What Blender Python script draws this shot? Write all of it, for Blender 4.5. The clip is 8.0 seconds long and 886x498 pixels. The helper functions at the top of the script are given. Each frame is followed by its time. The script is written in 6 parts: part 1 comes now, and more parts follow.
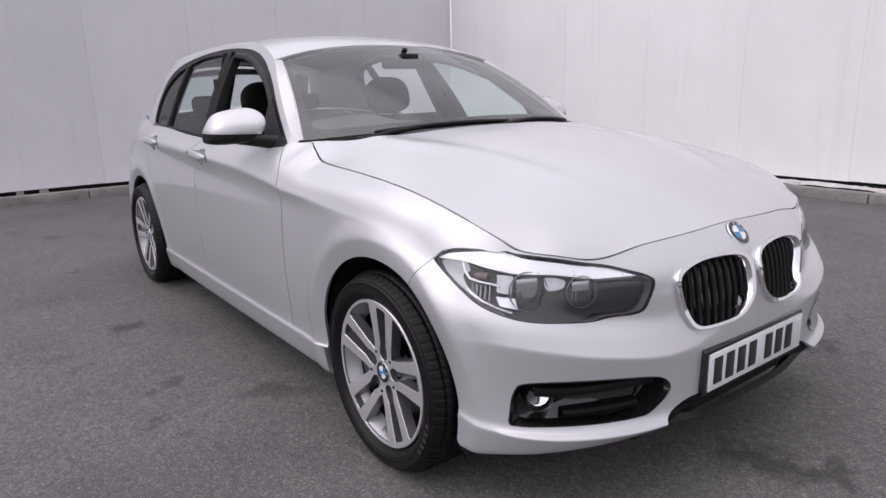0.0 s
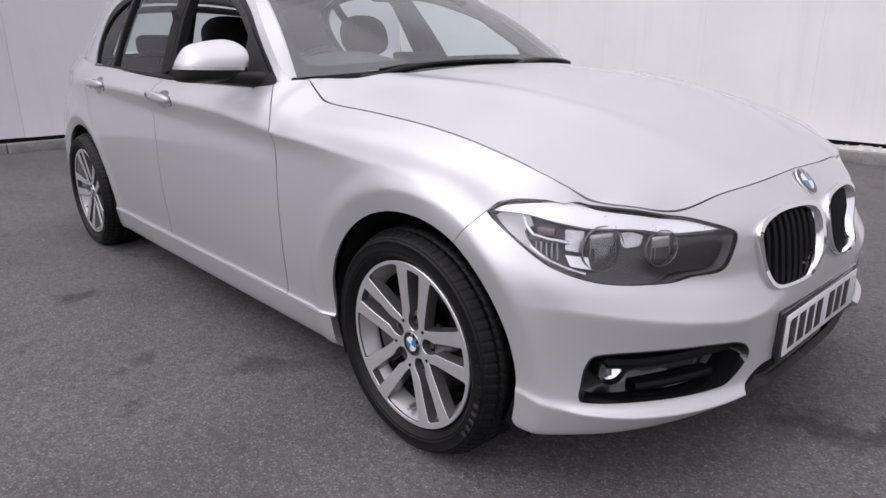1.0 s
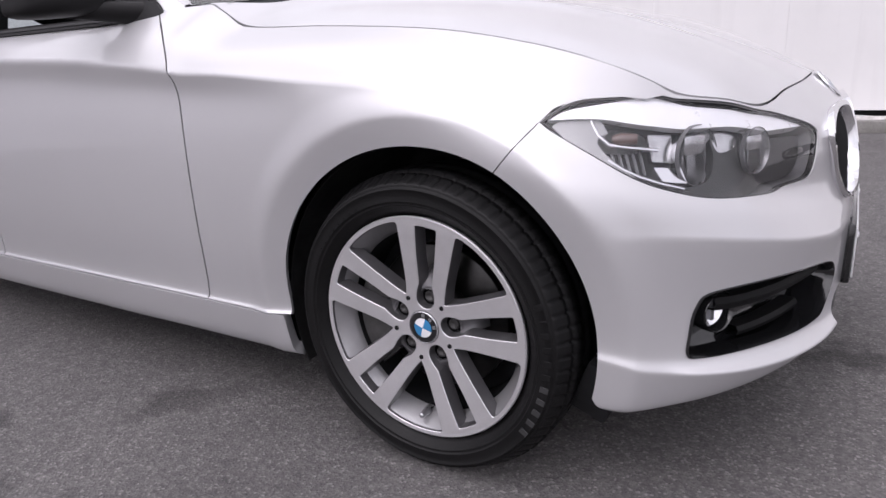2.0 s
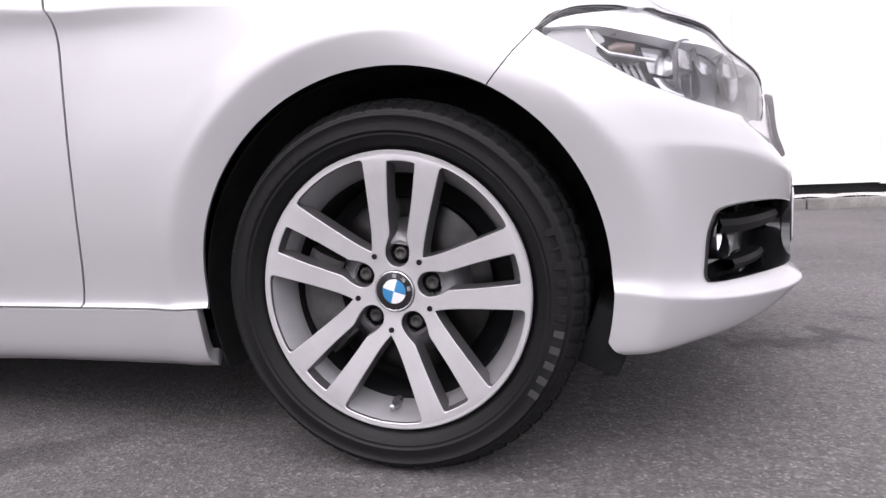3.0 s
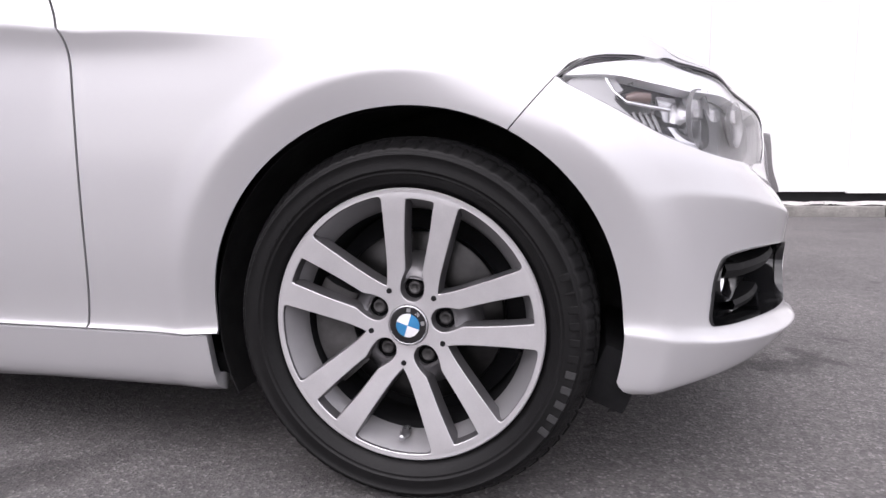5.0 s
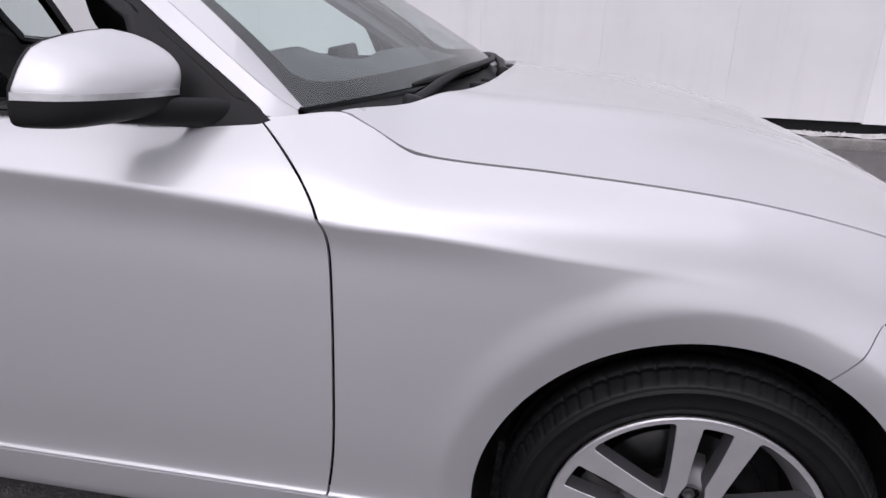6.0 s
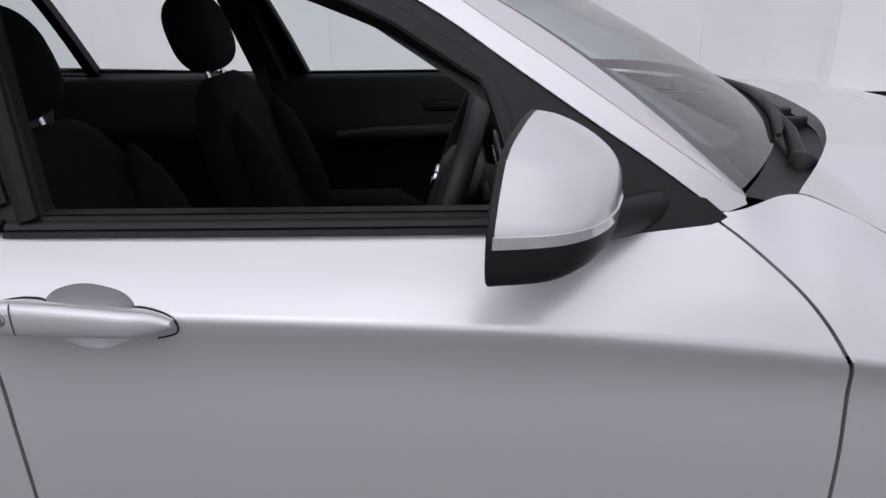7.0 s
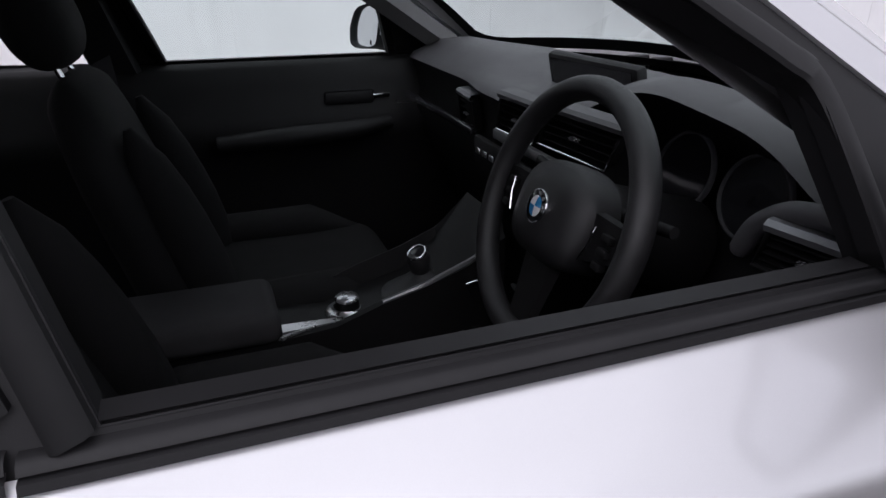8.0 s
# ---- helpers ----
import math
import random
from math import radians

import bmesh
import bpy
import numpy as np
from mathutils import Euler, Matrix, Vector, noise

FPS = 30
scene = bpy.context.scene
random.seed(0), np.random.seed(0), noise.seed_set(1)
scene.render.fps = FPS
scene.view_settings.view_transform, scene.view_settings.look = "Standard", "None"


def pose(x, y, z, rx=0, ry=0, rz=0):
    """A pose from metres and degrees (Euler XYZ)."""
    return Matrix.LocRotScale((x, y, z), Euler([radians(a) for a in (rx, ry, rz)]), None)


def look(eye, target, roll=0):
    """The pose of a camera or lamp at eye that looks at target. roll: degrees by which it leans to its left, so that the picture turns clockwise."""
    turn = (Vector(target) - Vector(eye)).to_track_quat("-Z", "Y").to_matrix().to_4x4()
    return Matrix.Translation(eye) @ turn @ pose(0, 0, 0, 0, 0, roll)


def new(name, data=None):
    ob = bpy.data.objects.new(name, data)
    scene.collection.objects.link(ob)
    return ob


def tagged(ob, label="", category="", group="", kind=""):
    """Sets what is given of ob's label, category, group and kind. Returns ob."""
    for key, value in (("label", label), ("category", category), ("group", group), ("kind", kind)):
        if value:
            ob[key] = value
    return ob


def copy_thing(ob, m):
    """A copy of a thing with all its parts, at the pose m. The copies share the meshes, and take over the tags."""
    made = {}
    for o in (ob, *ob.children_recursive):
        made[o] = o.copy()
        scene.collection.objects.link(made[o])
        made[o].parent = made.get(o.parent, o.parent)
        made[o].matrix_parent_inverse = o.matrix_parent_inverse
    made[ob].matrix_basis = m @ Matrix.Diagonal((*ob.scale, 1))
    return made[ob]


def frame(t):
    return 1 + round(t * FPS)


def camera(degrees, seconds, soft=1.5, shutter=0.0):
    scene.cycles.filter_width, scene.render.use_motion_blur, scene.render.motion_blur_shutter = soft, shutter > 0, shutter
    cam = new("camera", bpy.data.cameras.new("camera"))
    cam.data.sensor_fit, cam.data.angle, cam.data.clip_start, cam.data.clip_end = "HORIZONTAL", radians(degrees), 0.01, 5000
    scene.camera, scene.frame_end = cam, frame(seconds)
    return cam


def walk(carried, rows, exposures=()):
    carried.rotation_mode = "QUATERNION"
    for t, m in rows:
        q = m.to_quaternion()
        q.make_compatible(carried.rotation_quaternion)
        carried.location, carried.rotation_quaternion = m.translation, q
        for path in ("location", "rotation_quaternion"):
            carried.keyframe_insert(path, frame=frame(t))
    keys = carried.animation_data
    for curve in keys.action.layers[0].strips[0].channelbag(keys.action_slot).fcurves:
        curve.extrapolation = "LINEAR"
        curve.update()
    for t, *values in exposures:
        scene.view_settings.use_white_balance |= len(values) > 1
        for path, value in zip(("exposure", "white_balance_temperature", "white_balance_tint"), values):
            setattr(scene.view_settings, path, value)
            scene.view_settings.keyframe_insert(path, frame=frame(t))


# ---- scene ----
cam = camera(67.9, 8.0)
PATH = [
    (0, (1.591, -1.804, 1.134), (0.039, -0.635, 0.658), -1.4),
    (0.5, (1.463, -1.837, 1.113), (-0.063, -0.646, 0.611), -0.7),
    (1, (1.218, -1.862, 1.057), (-0.181, -0.562, 0.462), -0.4),
    (1.5, (0.935, -1.834, 0.952), (-0.313, -0.411, 0.307), -1.3),
    (1.7, (0.833, -1.839, 0.896), (-0.336, -0.342, 0.269), -2.0),
    (2.8, (0.383, -1.828, 0.553), (-0.214, 0.055, 0.238), -3.4),
    (3, (0.374, -1.841, 0.49), (-0.178, 0.067, 0.261), -2.7),
    (3.5, (0.374, -1.842, 0.473), (-0.126, 0.08, 0.242), -3.2),
    (4, (0.373, -1.842, 0.469), (-0.123, 0.083, 0.248), -3.4),
    (4.2, (0.378, -1.844, 0.447), (-0.126, 0.083, 0.264), -3.2),
    (5.3, (0.226, -1.873, 0.728), (-0.226, 0.039, 0.357), 0.2),
    (5.5, (0.141, -1.851, 0.865), (-0.304, 0.042, 0.399), 0.6),
    (6, (-0.259, -1.795, 1.116), (-0.576, 0.059, 0.438), 1.7),
    (6.5, (-0.683, -1.688, 1.194), (-0.898, 0.172, 0.492), -1.2),
    (7, (-1.041, -1.518, 1.193), (-1.092, 0.343, 0.464), -0.9),
    (7.2, (-1.156, -1.442, 1.199), (-1.113, 0.406, 0.435), 0.0),
    (7.5, (-1.313, -1.33, 1.195), (-1.042, 0.491, 0.414), 0.3),
    (7.7, (-1.39, -1.248, 1.189), (-0.961, 0.535, 0.392), 0.1),
    (7.9, (-1.445, -1.154, 1.177), (-0.877, 0.589, 0.379), 0.7),
    (8, (-1.468, -1.111, 1.177), (-0.847, 0.616, 0.382), 0.0),
]
# the clip's camera brightens for the wheel and darkens for the cabin
EXPOSURES = [(0.0, 0.5, 6250, 21), (1.6, 0.5, 6250, 21), (2.8, 1.2, 6350, 20), (4.2, 1.2, 6350, 20), (5.3, 1.1, 6350, 20), (5.7, 0.65, 6250, 20), (6.2, 0.30, 6150, 20), (6.6, 0.22, 6150, 20), (7.5, 0.30, 6150, 20), (8.0, 0.5, 6100, 19)]
walk(cam, [(t, look(eye, target, roll)) for t, eye, target, roll in PATH], EXPOSURES)


# ---- world and light: an overcast day ----
WORLD = bpy.data.worlds.new("world")
scene.world = WORLD
WORLD.use_nodes = True
wn = WORLD.node_tree
wn.nodes.clear()
sky = wn.nodes.new("ShaderNodeTexSky")
sky.sky_type, sky.sun_disc = "NISHITA", False
sky.sun_elevation, sky.sun_rotation = radians(48), radians(195)
sky.dust_density, sky.air_density, sky.ozone_density = 4.0, 1.0, 1.0
grey = wn.nodes.new("ShaderNodeHueSaturation")
grey.inputs["Saturation"].default_value = 0.18
# cloud layer: three times as bright overhead as at the horizon
wco = wn.nodes.new("ShaderNodeTexCoord")
wsep = wn.nodes.new("ShaderNodeSeparateXYZ")
cloud = wn.nodes.new("ShaderNodeMapRange")
cloud.inputs["From Min"].default_value, cloud.inputs["From Max"].default_value = 0.0, 1.0
cloud.inputs["To Min"].default_value, cloud.inputs["To Max"].default_value = 3.7, 7.8
wmix = wn.nodes.new("ShaderNodeMix")
wmix.data_type = "RGBA"
wmix.inputs["Factor"].default_value = 0.65
wn.links.new(wco.outputs["Generated"], wsep.inputs[0])
wn.links.new(wsep.outputs["Z"], cloud.inputs["Value"])
puffs = wn.nodes.new("ShaderNodeTexNoise")
puffs.inputs["Scale"].default_value, puffs.inputs["Detail"].default_value, puffs.inputs["Roughness"].default_value = 3.2, 4.0, 0.55
thick = wn.nodes.new("ShaderNodeMapRange")
thick.inputs["From Min"].default_value, thick.inputs["From Max"].default_value = 0.3, 0.7
thick.inputs["To Min"].default_value, thick.inputs["To Max"].default_value = 0.72, 1.28
layer = wn.nodes.new("ShaderNodeMath")
layer.operation = "MULTIPLY"
wn.links.new(wco.outputs["Generated"], puffs.inputs["Vector"])
wn.links.new(puffs.outputs["Fac"], thick.inputs["Value"])
wn.links.new(cloud.outputs["Result"], layer.inputs[0])
wn.links.new(thick.outputs["Result"], layer.inputs[1])
wn.links.new(layer.outputs[0], wmix.inputs["B"])
back = wn.nodes.new("ShaderNodeBackground")
back.inputs["Strength"].default_value = 0.14
wout = wn.nodes.new("ShaderNodeOutputWorld")
wn.links.new(sky.outputs[0], grey.inputs["Color"])
wn.links.new(grey.outputs[0], wmix.inputs["A"])
wn.links.new(wmix.outputs["Result"], back.inputs["Color"])
wn.links.new(back.outputs[0], wout.inputs["Surface"])
sun = new("sun", bpy.data.lights.new("sun", "SUN"))
sun.data.energy, sun.data.angle, sun.data.color = 0.5, radians(85), (1.0, 0.97, 0.93)
sun.matrix_world = look((-1.2, -2.6, 8.5), (0, 0, 0))


# ---- materials ----
def material(name):
    m = bpy.data.materials.new(name)
    m.use_nodes = True
    m.node_tree.nodes.clear()
    return m, m.node_tree.nodes, m.node_tree.links


def nodes_value(nodes, links, scale, detail=4.0, rough=0.6, stretch=(1, 1, 1), offset=0.0):
    """Noise in object space, as a value from 0 to 1."""
    co = nodes.new("ShaderNodeTexCoord")
    mp = nodes.new("ShaderNodeMapping")
    mp.inputs["Scale"].default_value = stretch
    mp.inputs["Location"].default_value = (offset, offset * 0.7, offset * 1.3)
    nz = nodes.new("ShaderNodeTexNoise")
    nz.inputs["Scale"].default_value, nz.inputs["Detail"].default_value, nz.inputs["Roughness"].default_value = scale, detail, rough
    links.new(co.outputs["Object"], mp.inputs["Vector"])
    links.new(mp.outputs["Vector"], nz.inputs["Vector"])
    return nz.outputs["Fac"]


def ramp(nodes, links, value, stops):
    r = nodes.new("ShaderNodeValToRGB")
    while len(r.color_ramp.elements) < len(stops):
        r.color_ramp.elements.new(0.5)
    for e, (at, c) in zip(r.color_ramp.elements, stops):
        e.position, e.color = at, (*c, 1) if len(c) == 3 else c
    links.new(value, r.inputs["Fac"])
    return r.outputs["Color"]


def surface(name, base, rough=0.5, metal=0.0, coat=0.0, vary=0.12, scale=6.0, fine=0.0, fine_scale=300.0, bump=0.0, bump_scale=400.0, spec=0.5, rough_vary=0.08, island=0.0):
    """A plain surface with two scales of variation in colour and gloss, and fine relief."""
    m, nodes, links = material(name)
    out = nodes.new("ShaderNodeOutputMaterial")
    bsdf = nodes.new("ShaderNodeBsdfPrincipled")
    links.new(bsdf.outputs[0], out.inputs["Surface"])
    bsdf.inputs["Metallic"].default_value = metal
    bsdf.inputs["Specular IOR Level"].default_value = spec
    bsdf.inputs["Coat Weight"].default_value = coat
    bsdf.inputs["Coat Roughness"].default_value = 0.04
    lo, hi = [c * (1 - vary) for c in base], [min(1, c * (1 + vary)) for c in base]
    col = ramp(nodes, links, nodes_value(nodes, links, scale), [(0.3, lo), (0.7, hi)])
    if fine:
        mx = nodes.new("ShaderNodeMix")
        mx.data_type, mx.blend_type = "RGBA", "MULTIPLY"
        mx.inputs["Factor"].default_value = 1.0
        col2 = ramp(nodes, links, nodes_value(nodes, links, fine_scale, 2.0), [(0.3, (1 - fine,) * 3), (0.7, (1, 1, 1))])
        links.new(col, mx.inputs["A"])
        links.new(col2, mx.inputs["B"])
        col = mx.outputs["Result"]
    links.new(col, bsdf.inputs["Base Color"])
    rr = nodes.new("ShaderNodeMapRange")
    rr.inputs["To Min"].default_value, rr.inputs["To Max"].default_value = max(0.02, rough - rough_vary), min(1, rough + rough_vary)
    links.new(nodes_value(nodes, links, scale * 2.7, offset=3.0), rr.inputs["Value"])
    links.new(rr.outputs["Result"], bsdf.inputs["Roughness"])
    if bump:
        bp = nodes.new("ShaderNodeBump")
        bp.inputs["Strength"].default_value, bp.inputs["Distance"].default_value = bump, 0.002
        links.new(nodes_value(nodes, links, bump_scale, 3.0), bp.inputs["Height"])
        links.new(bp.outputs["Normal"], bsdf.inputs["Normal"])
    return m


def glass(name, tint, gloss=0.02, base=0.08):
    """A thin pane: clear but for its tint, with a reflection that grows at grazing angles."""
    m, nodes, links = material(name)
    out = nodes.new("ShaderNodeOutputMaterial")
    mix = nodes.new("ShaderNodeMixShader")
    clear, shine, lw = nodes.new("ShaderNodeBsdfTransparent"), nodes.new("ShaderNodeBsdfGlossy"), nodes.new("ShaderNodeLayerWeight")
    lw.inputs["Blend"].default_value = 0.5
    p5, fr = nodes.new("ShaderNodeMath"), nodes.new("ShaderNodeMath")
    p5.operation, p5.inputs[1].default_value = "POWER", 4.5
    fr.operation, fr.inputs[1].default_value, fr.inputs[2].default_value = "MULTIPLY_ADD", 1 - base, base
    links.new(lw.outputs["Facing"], p5.inputs[0])
    links.new(p5.outputs[0], fr.inputs[0])
    clear.inputs["Color"].default_value = (*tint, 1)
    shine.inputs["Roughness"].default_value = gloss
    links.new(fr.outputs[0], mix.inputs["Fac"])
    links.new(clear.outputs[0], mix.inputs[1])
    links.new(shine.outputs[0], mix.inputs[2])
    links.new(mix.outputs[0], out.inputs["Surface"])
    return m


def asphalt():
    m, nodes, links = material("asphalt")
    out, bsdf = nodes.new("ShaderNodeOutputMaterial"), nodes.new("ShaderNodeBsdfPrincipled")
    links.new(bsdf.outputs[0], out.inputs["Surface"])
    co = nodes.new("ShaderNodeTexCoord")
    vor = nodes.new("ShaderNodeTexVoronoi")
    vor.inputs["Scale"].default_value = 200.0
    links.new(co.outputs["Object"], vor.inputs["Vector"])
    sep = nodes.new("ShaderNodeSeparateColor")
    links.new(vor.outputs["Color"], sep.inputs[0])
    stones = ramp(nodes, links, sep.outputs[0], [(0.0, (0.086, 0.083, 0.082)), (0.50, (0.119, 0.114, 0.113)), (0.88, (0.146, 0.139, 0.137)), (1.0, (0.23, 0.22, 0.218))])
    wide = ramp(nodes, links, nodes_value(nodes, links, 0.9, 6.0, 0.65), [(0.25, (0.72, 0.71, 0.72)), (0.5, (1.0, 1.0, 1.0)), (0.8, (1.22, 1.20, 1.20))])
    blot = ramp(nodes, links, nodes_value(nodes, links, 2.6, 5.0, 0.7, offset=7.0), [(0.28, (0.45, 0.45, 0.46)), (0.40, (1, 1, 1))])
    mid = ramp(nodes, links, nodes_value(nodes, links, 38.0, 5.0, 0.7, offset=2.0), [(0.3, (0.74, 0.74, 0.75)), (0.7, (1.22, 1.21, 1.21))])
    # oil stains: soft ragged spots at their places on the yard
    ragged = nodes.new("ShaderNodeVectorMath")
    ragged.operation = "ADD"
    warp = nodes.new("ShaderNodeTexNoise")
    warp.inputs["Scale"].default_value, warp.inputs["Detail"].default_value = 9.0, 5.0
    links.new(co.outputs["Object"], warp.inputs["Vector"])
    shift_by = nodes.new("ShaderNodeVectorMath")
    shift_by.operation = "MULTIPLY_ADD"
    shift_by.inputs[1].default_value, shift_by.inputs[2].default_value = (0.34, 0.34, 0.0), (-0.17, -0.17, 0.0)
    links.new(warp.outputs["Color"], shift_by.inputs[0])
    links.new(co.outputs["Object"], ragged.inputs[0])
    links.new(shift_by.outputs[0], ragged.inputs[1])
    stained = None
    for sx, sy, size, dark in ((-1.88, -1.19, 0.11, 0.50), (-1.03, -1.24, 0.055, 0.62), (-0.75, -1.31, 0.05, 0.62), (0.74, 0.05, 0.16, 0.45), (0.90, 0.14, 0.12, 0.50), (-1.63, -1.52, 0.09, 0.80), (-3.6, -1.9, 0.20, 0.70), (-0.7, -0.92, 0.14, 0.60)):
        far = nodes.new("ShaderNodeVectorMath")
        far.operation = "DISTANCE"
        far.inputs[1].default_value = (sx, sy, 0.0)
        links.new(ragged.outputs[0], far.inputs[0])
        fade = nodes.new("ShaderNodeMapRange")
        fade.interpolation_type = "SMOOTHSTEP"
        fade.inputs["From Min"].default_value, fade.inputs["From Max"].default_value = size * 0.35, size
        fade.inputs["To Min"].default_value, fade.inputs["To Max"].default_value = dark, 1.0
        links.new(far.outputs["Value"], fade.inputs["Value"])
        if stained is None:
            stained = fade.outputs["Result"]
        else:
            both = nodes.new("ShaderNodeMath")
            both.operation = "MULTIPLY"
            links.new(stained, both.inputs[0])
            links.new(fade.outputs["Result"], both.inputs[1])
            stained = both.outputs[0]
    col = stones
    for other in (wide, blot, mid, stained):
        mx = nodes.new("ShaderNodeMix")
        mx.data_type, mx.blend_type = "RGBA", "MULTIPLY"
        mx.inputs["Factor"].default_value = 1.0
        links.new(col, mx.inputs["A"])
        links.new(other, mx.inputs["B"])
        col = mx.outputs["Result"]
    links.new(col, bsdf.inputs["Base Color"])
    bsdf.inputs["Roughness"].default_value = 0.82
    bsdf.inputs["Specular IOR Level"].default_value = 0.35
    bp = nodes.new("ShaderNodeBump")
    bp.inputs["Strength"].default_value, bp.inputs["Distance"].default_value = 0.6, 0.003
    links.new(vor.outputs["Distance"], bp.inputs["Height"])
    b2 = nodes.new("ShaderNodeBump")
    b2.inputs["Strength"].default_value, b2.inputs["Distance"].default_value = 0.6, 0.006
    links.new(nodes_value(nodes, links, 60.0, 4.0), b2.inputs["Height"])
    links.new(bp.outputs["Normal"], b2.inputs["Normal"])
    links.new(b2.outputs["Normal"], bsdf.inputs["Normal"])
    return m


def wall_paint(name, base):
    """White-painted sheet panels: faint runs down the face, blotches, a greyer foot with splashes."""
    m, nodes, links = material(name)
    out, bsdf = nodes.new("ShaderNodeOutputMaterial"), nodes.new("ShaderNodeBsdfPrincipled")
    links.new(bsdf.outputs[0], out.inputs["Surface"])
    blot = ramp(nodes, links, nodes_value(nodes, links, 1.1, 5.0), [(0.3, [c * 0.93 for c in base]), (0.7, base)])
    runs = ramp(nodes, links, nodes_value(nodes, links, 9.0, 4.0, stretch=(1, 1, 0.06)), [(0.28, (0.96, 0.96, 0.96)), (0.45, (1, 1, 1))])
    info = nodes.new("ShaderNodeObjectInfo")
    each = nodes.new("ShaderNodeMapRange")
    each.inputs["To Min"].default_value, each.inputs["To Max"].default_value = 0.95, 1.03
    links.new(info.outputs["Random"], each.inputs["Value"])
    col = blot
    for other in (runs, each.outputs["Result"]):
        mx = nodes.new("ShaderNodeMix")
        mx.data_type, mx.blend_type = "RGBA", "MULTIPLY"
        mx.inputs["Factor"].default_value = 1.0
        links.new(col, mx.inputs["A"])
        links.new(other, mx.inputs["B"])
        col = mx.outputs["Result"]
    links.new(col, bsdf.inputs["Base Color"])
    bsdf.inputs["Roughness"].default_value = 0.55
    bp = nodes.new("ShaderNodeBump")
    bp.inputs["Strength"].default_value, bp.inputs["Distance"].default_value = 0.25, 0.004
    links.new(nodes_value(nodes, links, 3.0, 3.0), bp.inputs["Height"])
    links.new(bp.outputs["Normal"], bsdf.inputs["Normal"])
    return m


PAINT = surface("white_pearl_paint", (0.56, 0.556, 0.57), rough=0.36, metal=0.40, coat=1.0, vary=0.012, scale=2.0, fine=0.05, fine_scale=1800, rough_vary=0.03)
BLACK_TRIM = surface("satin_black_trim", (0.0105, 0.0102, 0.0110), rough=0.48, vary=0.15, scale=12, bump=0.08, bump_scale=900, spec=0.22)
GLOSS_BLACK = surface("gloss_black", (0.010, 0.010, 0.011), rough=0.12, vary=0.1, scale=8, coat=0.6)
RUBBER = surface("tyre_rubber", (0.0062, 0.0060, 0.0064), rough=0.48, vary=0.30, scale=9, fine=0.3, fine_scale=160, bump=0.3, bump_scale=420, spec=0.24)
RUBBER_MARK = surface("tyre_marking", (0.026, 0.026, 0.027), rough=0.6, vary=0.2, scale=60)
LINER = surface("arch_felt", (0.034, 0.033, 0.034), rough=0.9, vary=0.35, scale=14, bump=0.4, bump_scale=160, spec=0.2)
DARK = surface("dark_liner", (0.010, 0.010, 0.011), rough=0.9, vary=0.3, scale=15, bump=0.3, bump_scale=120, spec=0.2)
MACHINED = surface("machined_alloy", (0.64, 0.63, 0.645), rough=0.33, metal=0.6, vary=0.05, scale=20, fine=0.08, fine_scale=700, coat=0.5)
ALLOY_GREY = surface("painted_alloy", (0.135, 0.132, 0.138), rough=0.34, metal=0.5, vary=0.10, scale=14, coat=0.4)
ALLOY_LIGHT = surface("silver_alloy", (0.40, 0.395, 0.405), rough=0.34, metal=0.55, vary=0.08, scale=14, coat=0.4)
STEEL = surface("brake_steel", (0.038, 0.037, 0.037), rough=0.32, metal=0.9, vary=0.25, scale=25)
CAST = surface("cast_metal", (0.07, 0.068, 0.068), rough=0.55, metal=0.5, vary=0.3, scale=30, bump=0.4, bump_scale=250)
CHROME = surface("chrome", (0.80, 0.80, 0.82), rough=0.07, metal=1.0, vary=0.03, scale=9, rough_vary=0.03)
SATIN = surface("satin_silver", (0.55, 0.55, 0.57), rough=0.28, metal=0.9, vary=0.05, scale=15)
LAMP_GREY = surface("lamp_housing", (0.12, 0.12, 0.125), rough=0.35, vary=0.12, scale=12)
LAMP_BLACK = surface("lamp_black", (0.025, 0.025, 0.026), rough=0.4, vary=0.1, scale=12)
LAMP_SILVER = surface("lamp_reflector", (0.88, 0.88, 0.90), rough=0.10, metal=1.0, vary=0.06, scale=20)
PILLAR = surface("pillar_black", (0.008, 0.008, 0.0085), rough=0.6, vary=0.15, scale=12, spec=0.15)
DULL_SILVER = surface("dull_silver", (0.22, 0.22, 0.23), rough=0.42, metal=0.7, vary=0.08, scale=20)
LAMP_MID = surface("lamp_grey_reflector", (0.50, 0.50, 0.51), rough=0.16, metal=0.95, vary=0.15, scale=40)
BULB_AMBER = surface("bulb_amber", (0.13, 0.085, 0.075), rough=0.3, vary=0.2, scale=60, coat=0.5)
LAMP_DIM = surface("lamp_dim_reflector", (0.20, 0.20, 0.205), rough=0.22, metal=0.9, vary=0.25, scale=50)
LAMP_SATIN = surface("lamp_satin", (0.58, 0.58, 0.59), rough=0.18, metal=0.9, vary=0.2, scale=60)
LAMP_PALE = surface("lamp_pale_grey", (0.34, 0.34, 0.345), rough=0.32, metal=0.4, vary=0.06, scale=20, coat=0.4)
LIGHT_TUBE = surface("lamp_white_strip", (0.95, 0.95, 0.97), rough=0.30, metal=0.35, vary=0.03, scale=10, coat=0.5)
PLATE_WHITE = surface("plate_white", (0.74, 0.74, 0.75), rough=0.35, vary=0.04, scale=20, coat=0.3)
INK = surface("plate_black", (0.02, 0.02, 0.021), rough=0.4, vary=0.1, scale=30)
BLUE = surface("badge_blue", (0.03, 0.20, 0.42), rough=0.2, vary=0.1, scale=40, coat=0.8)
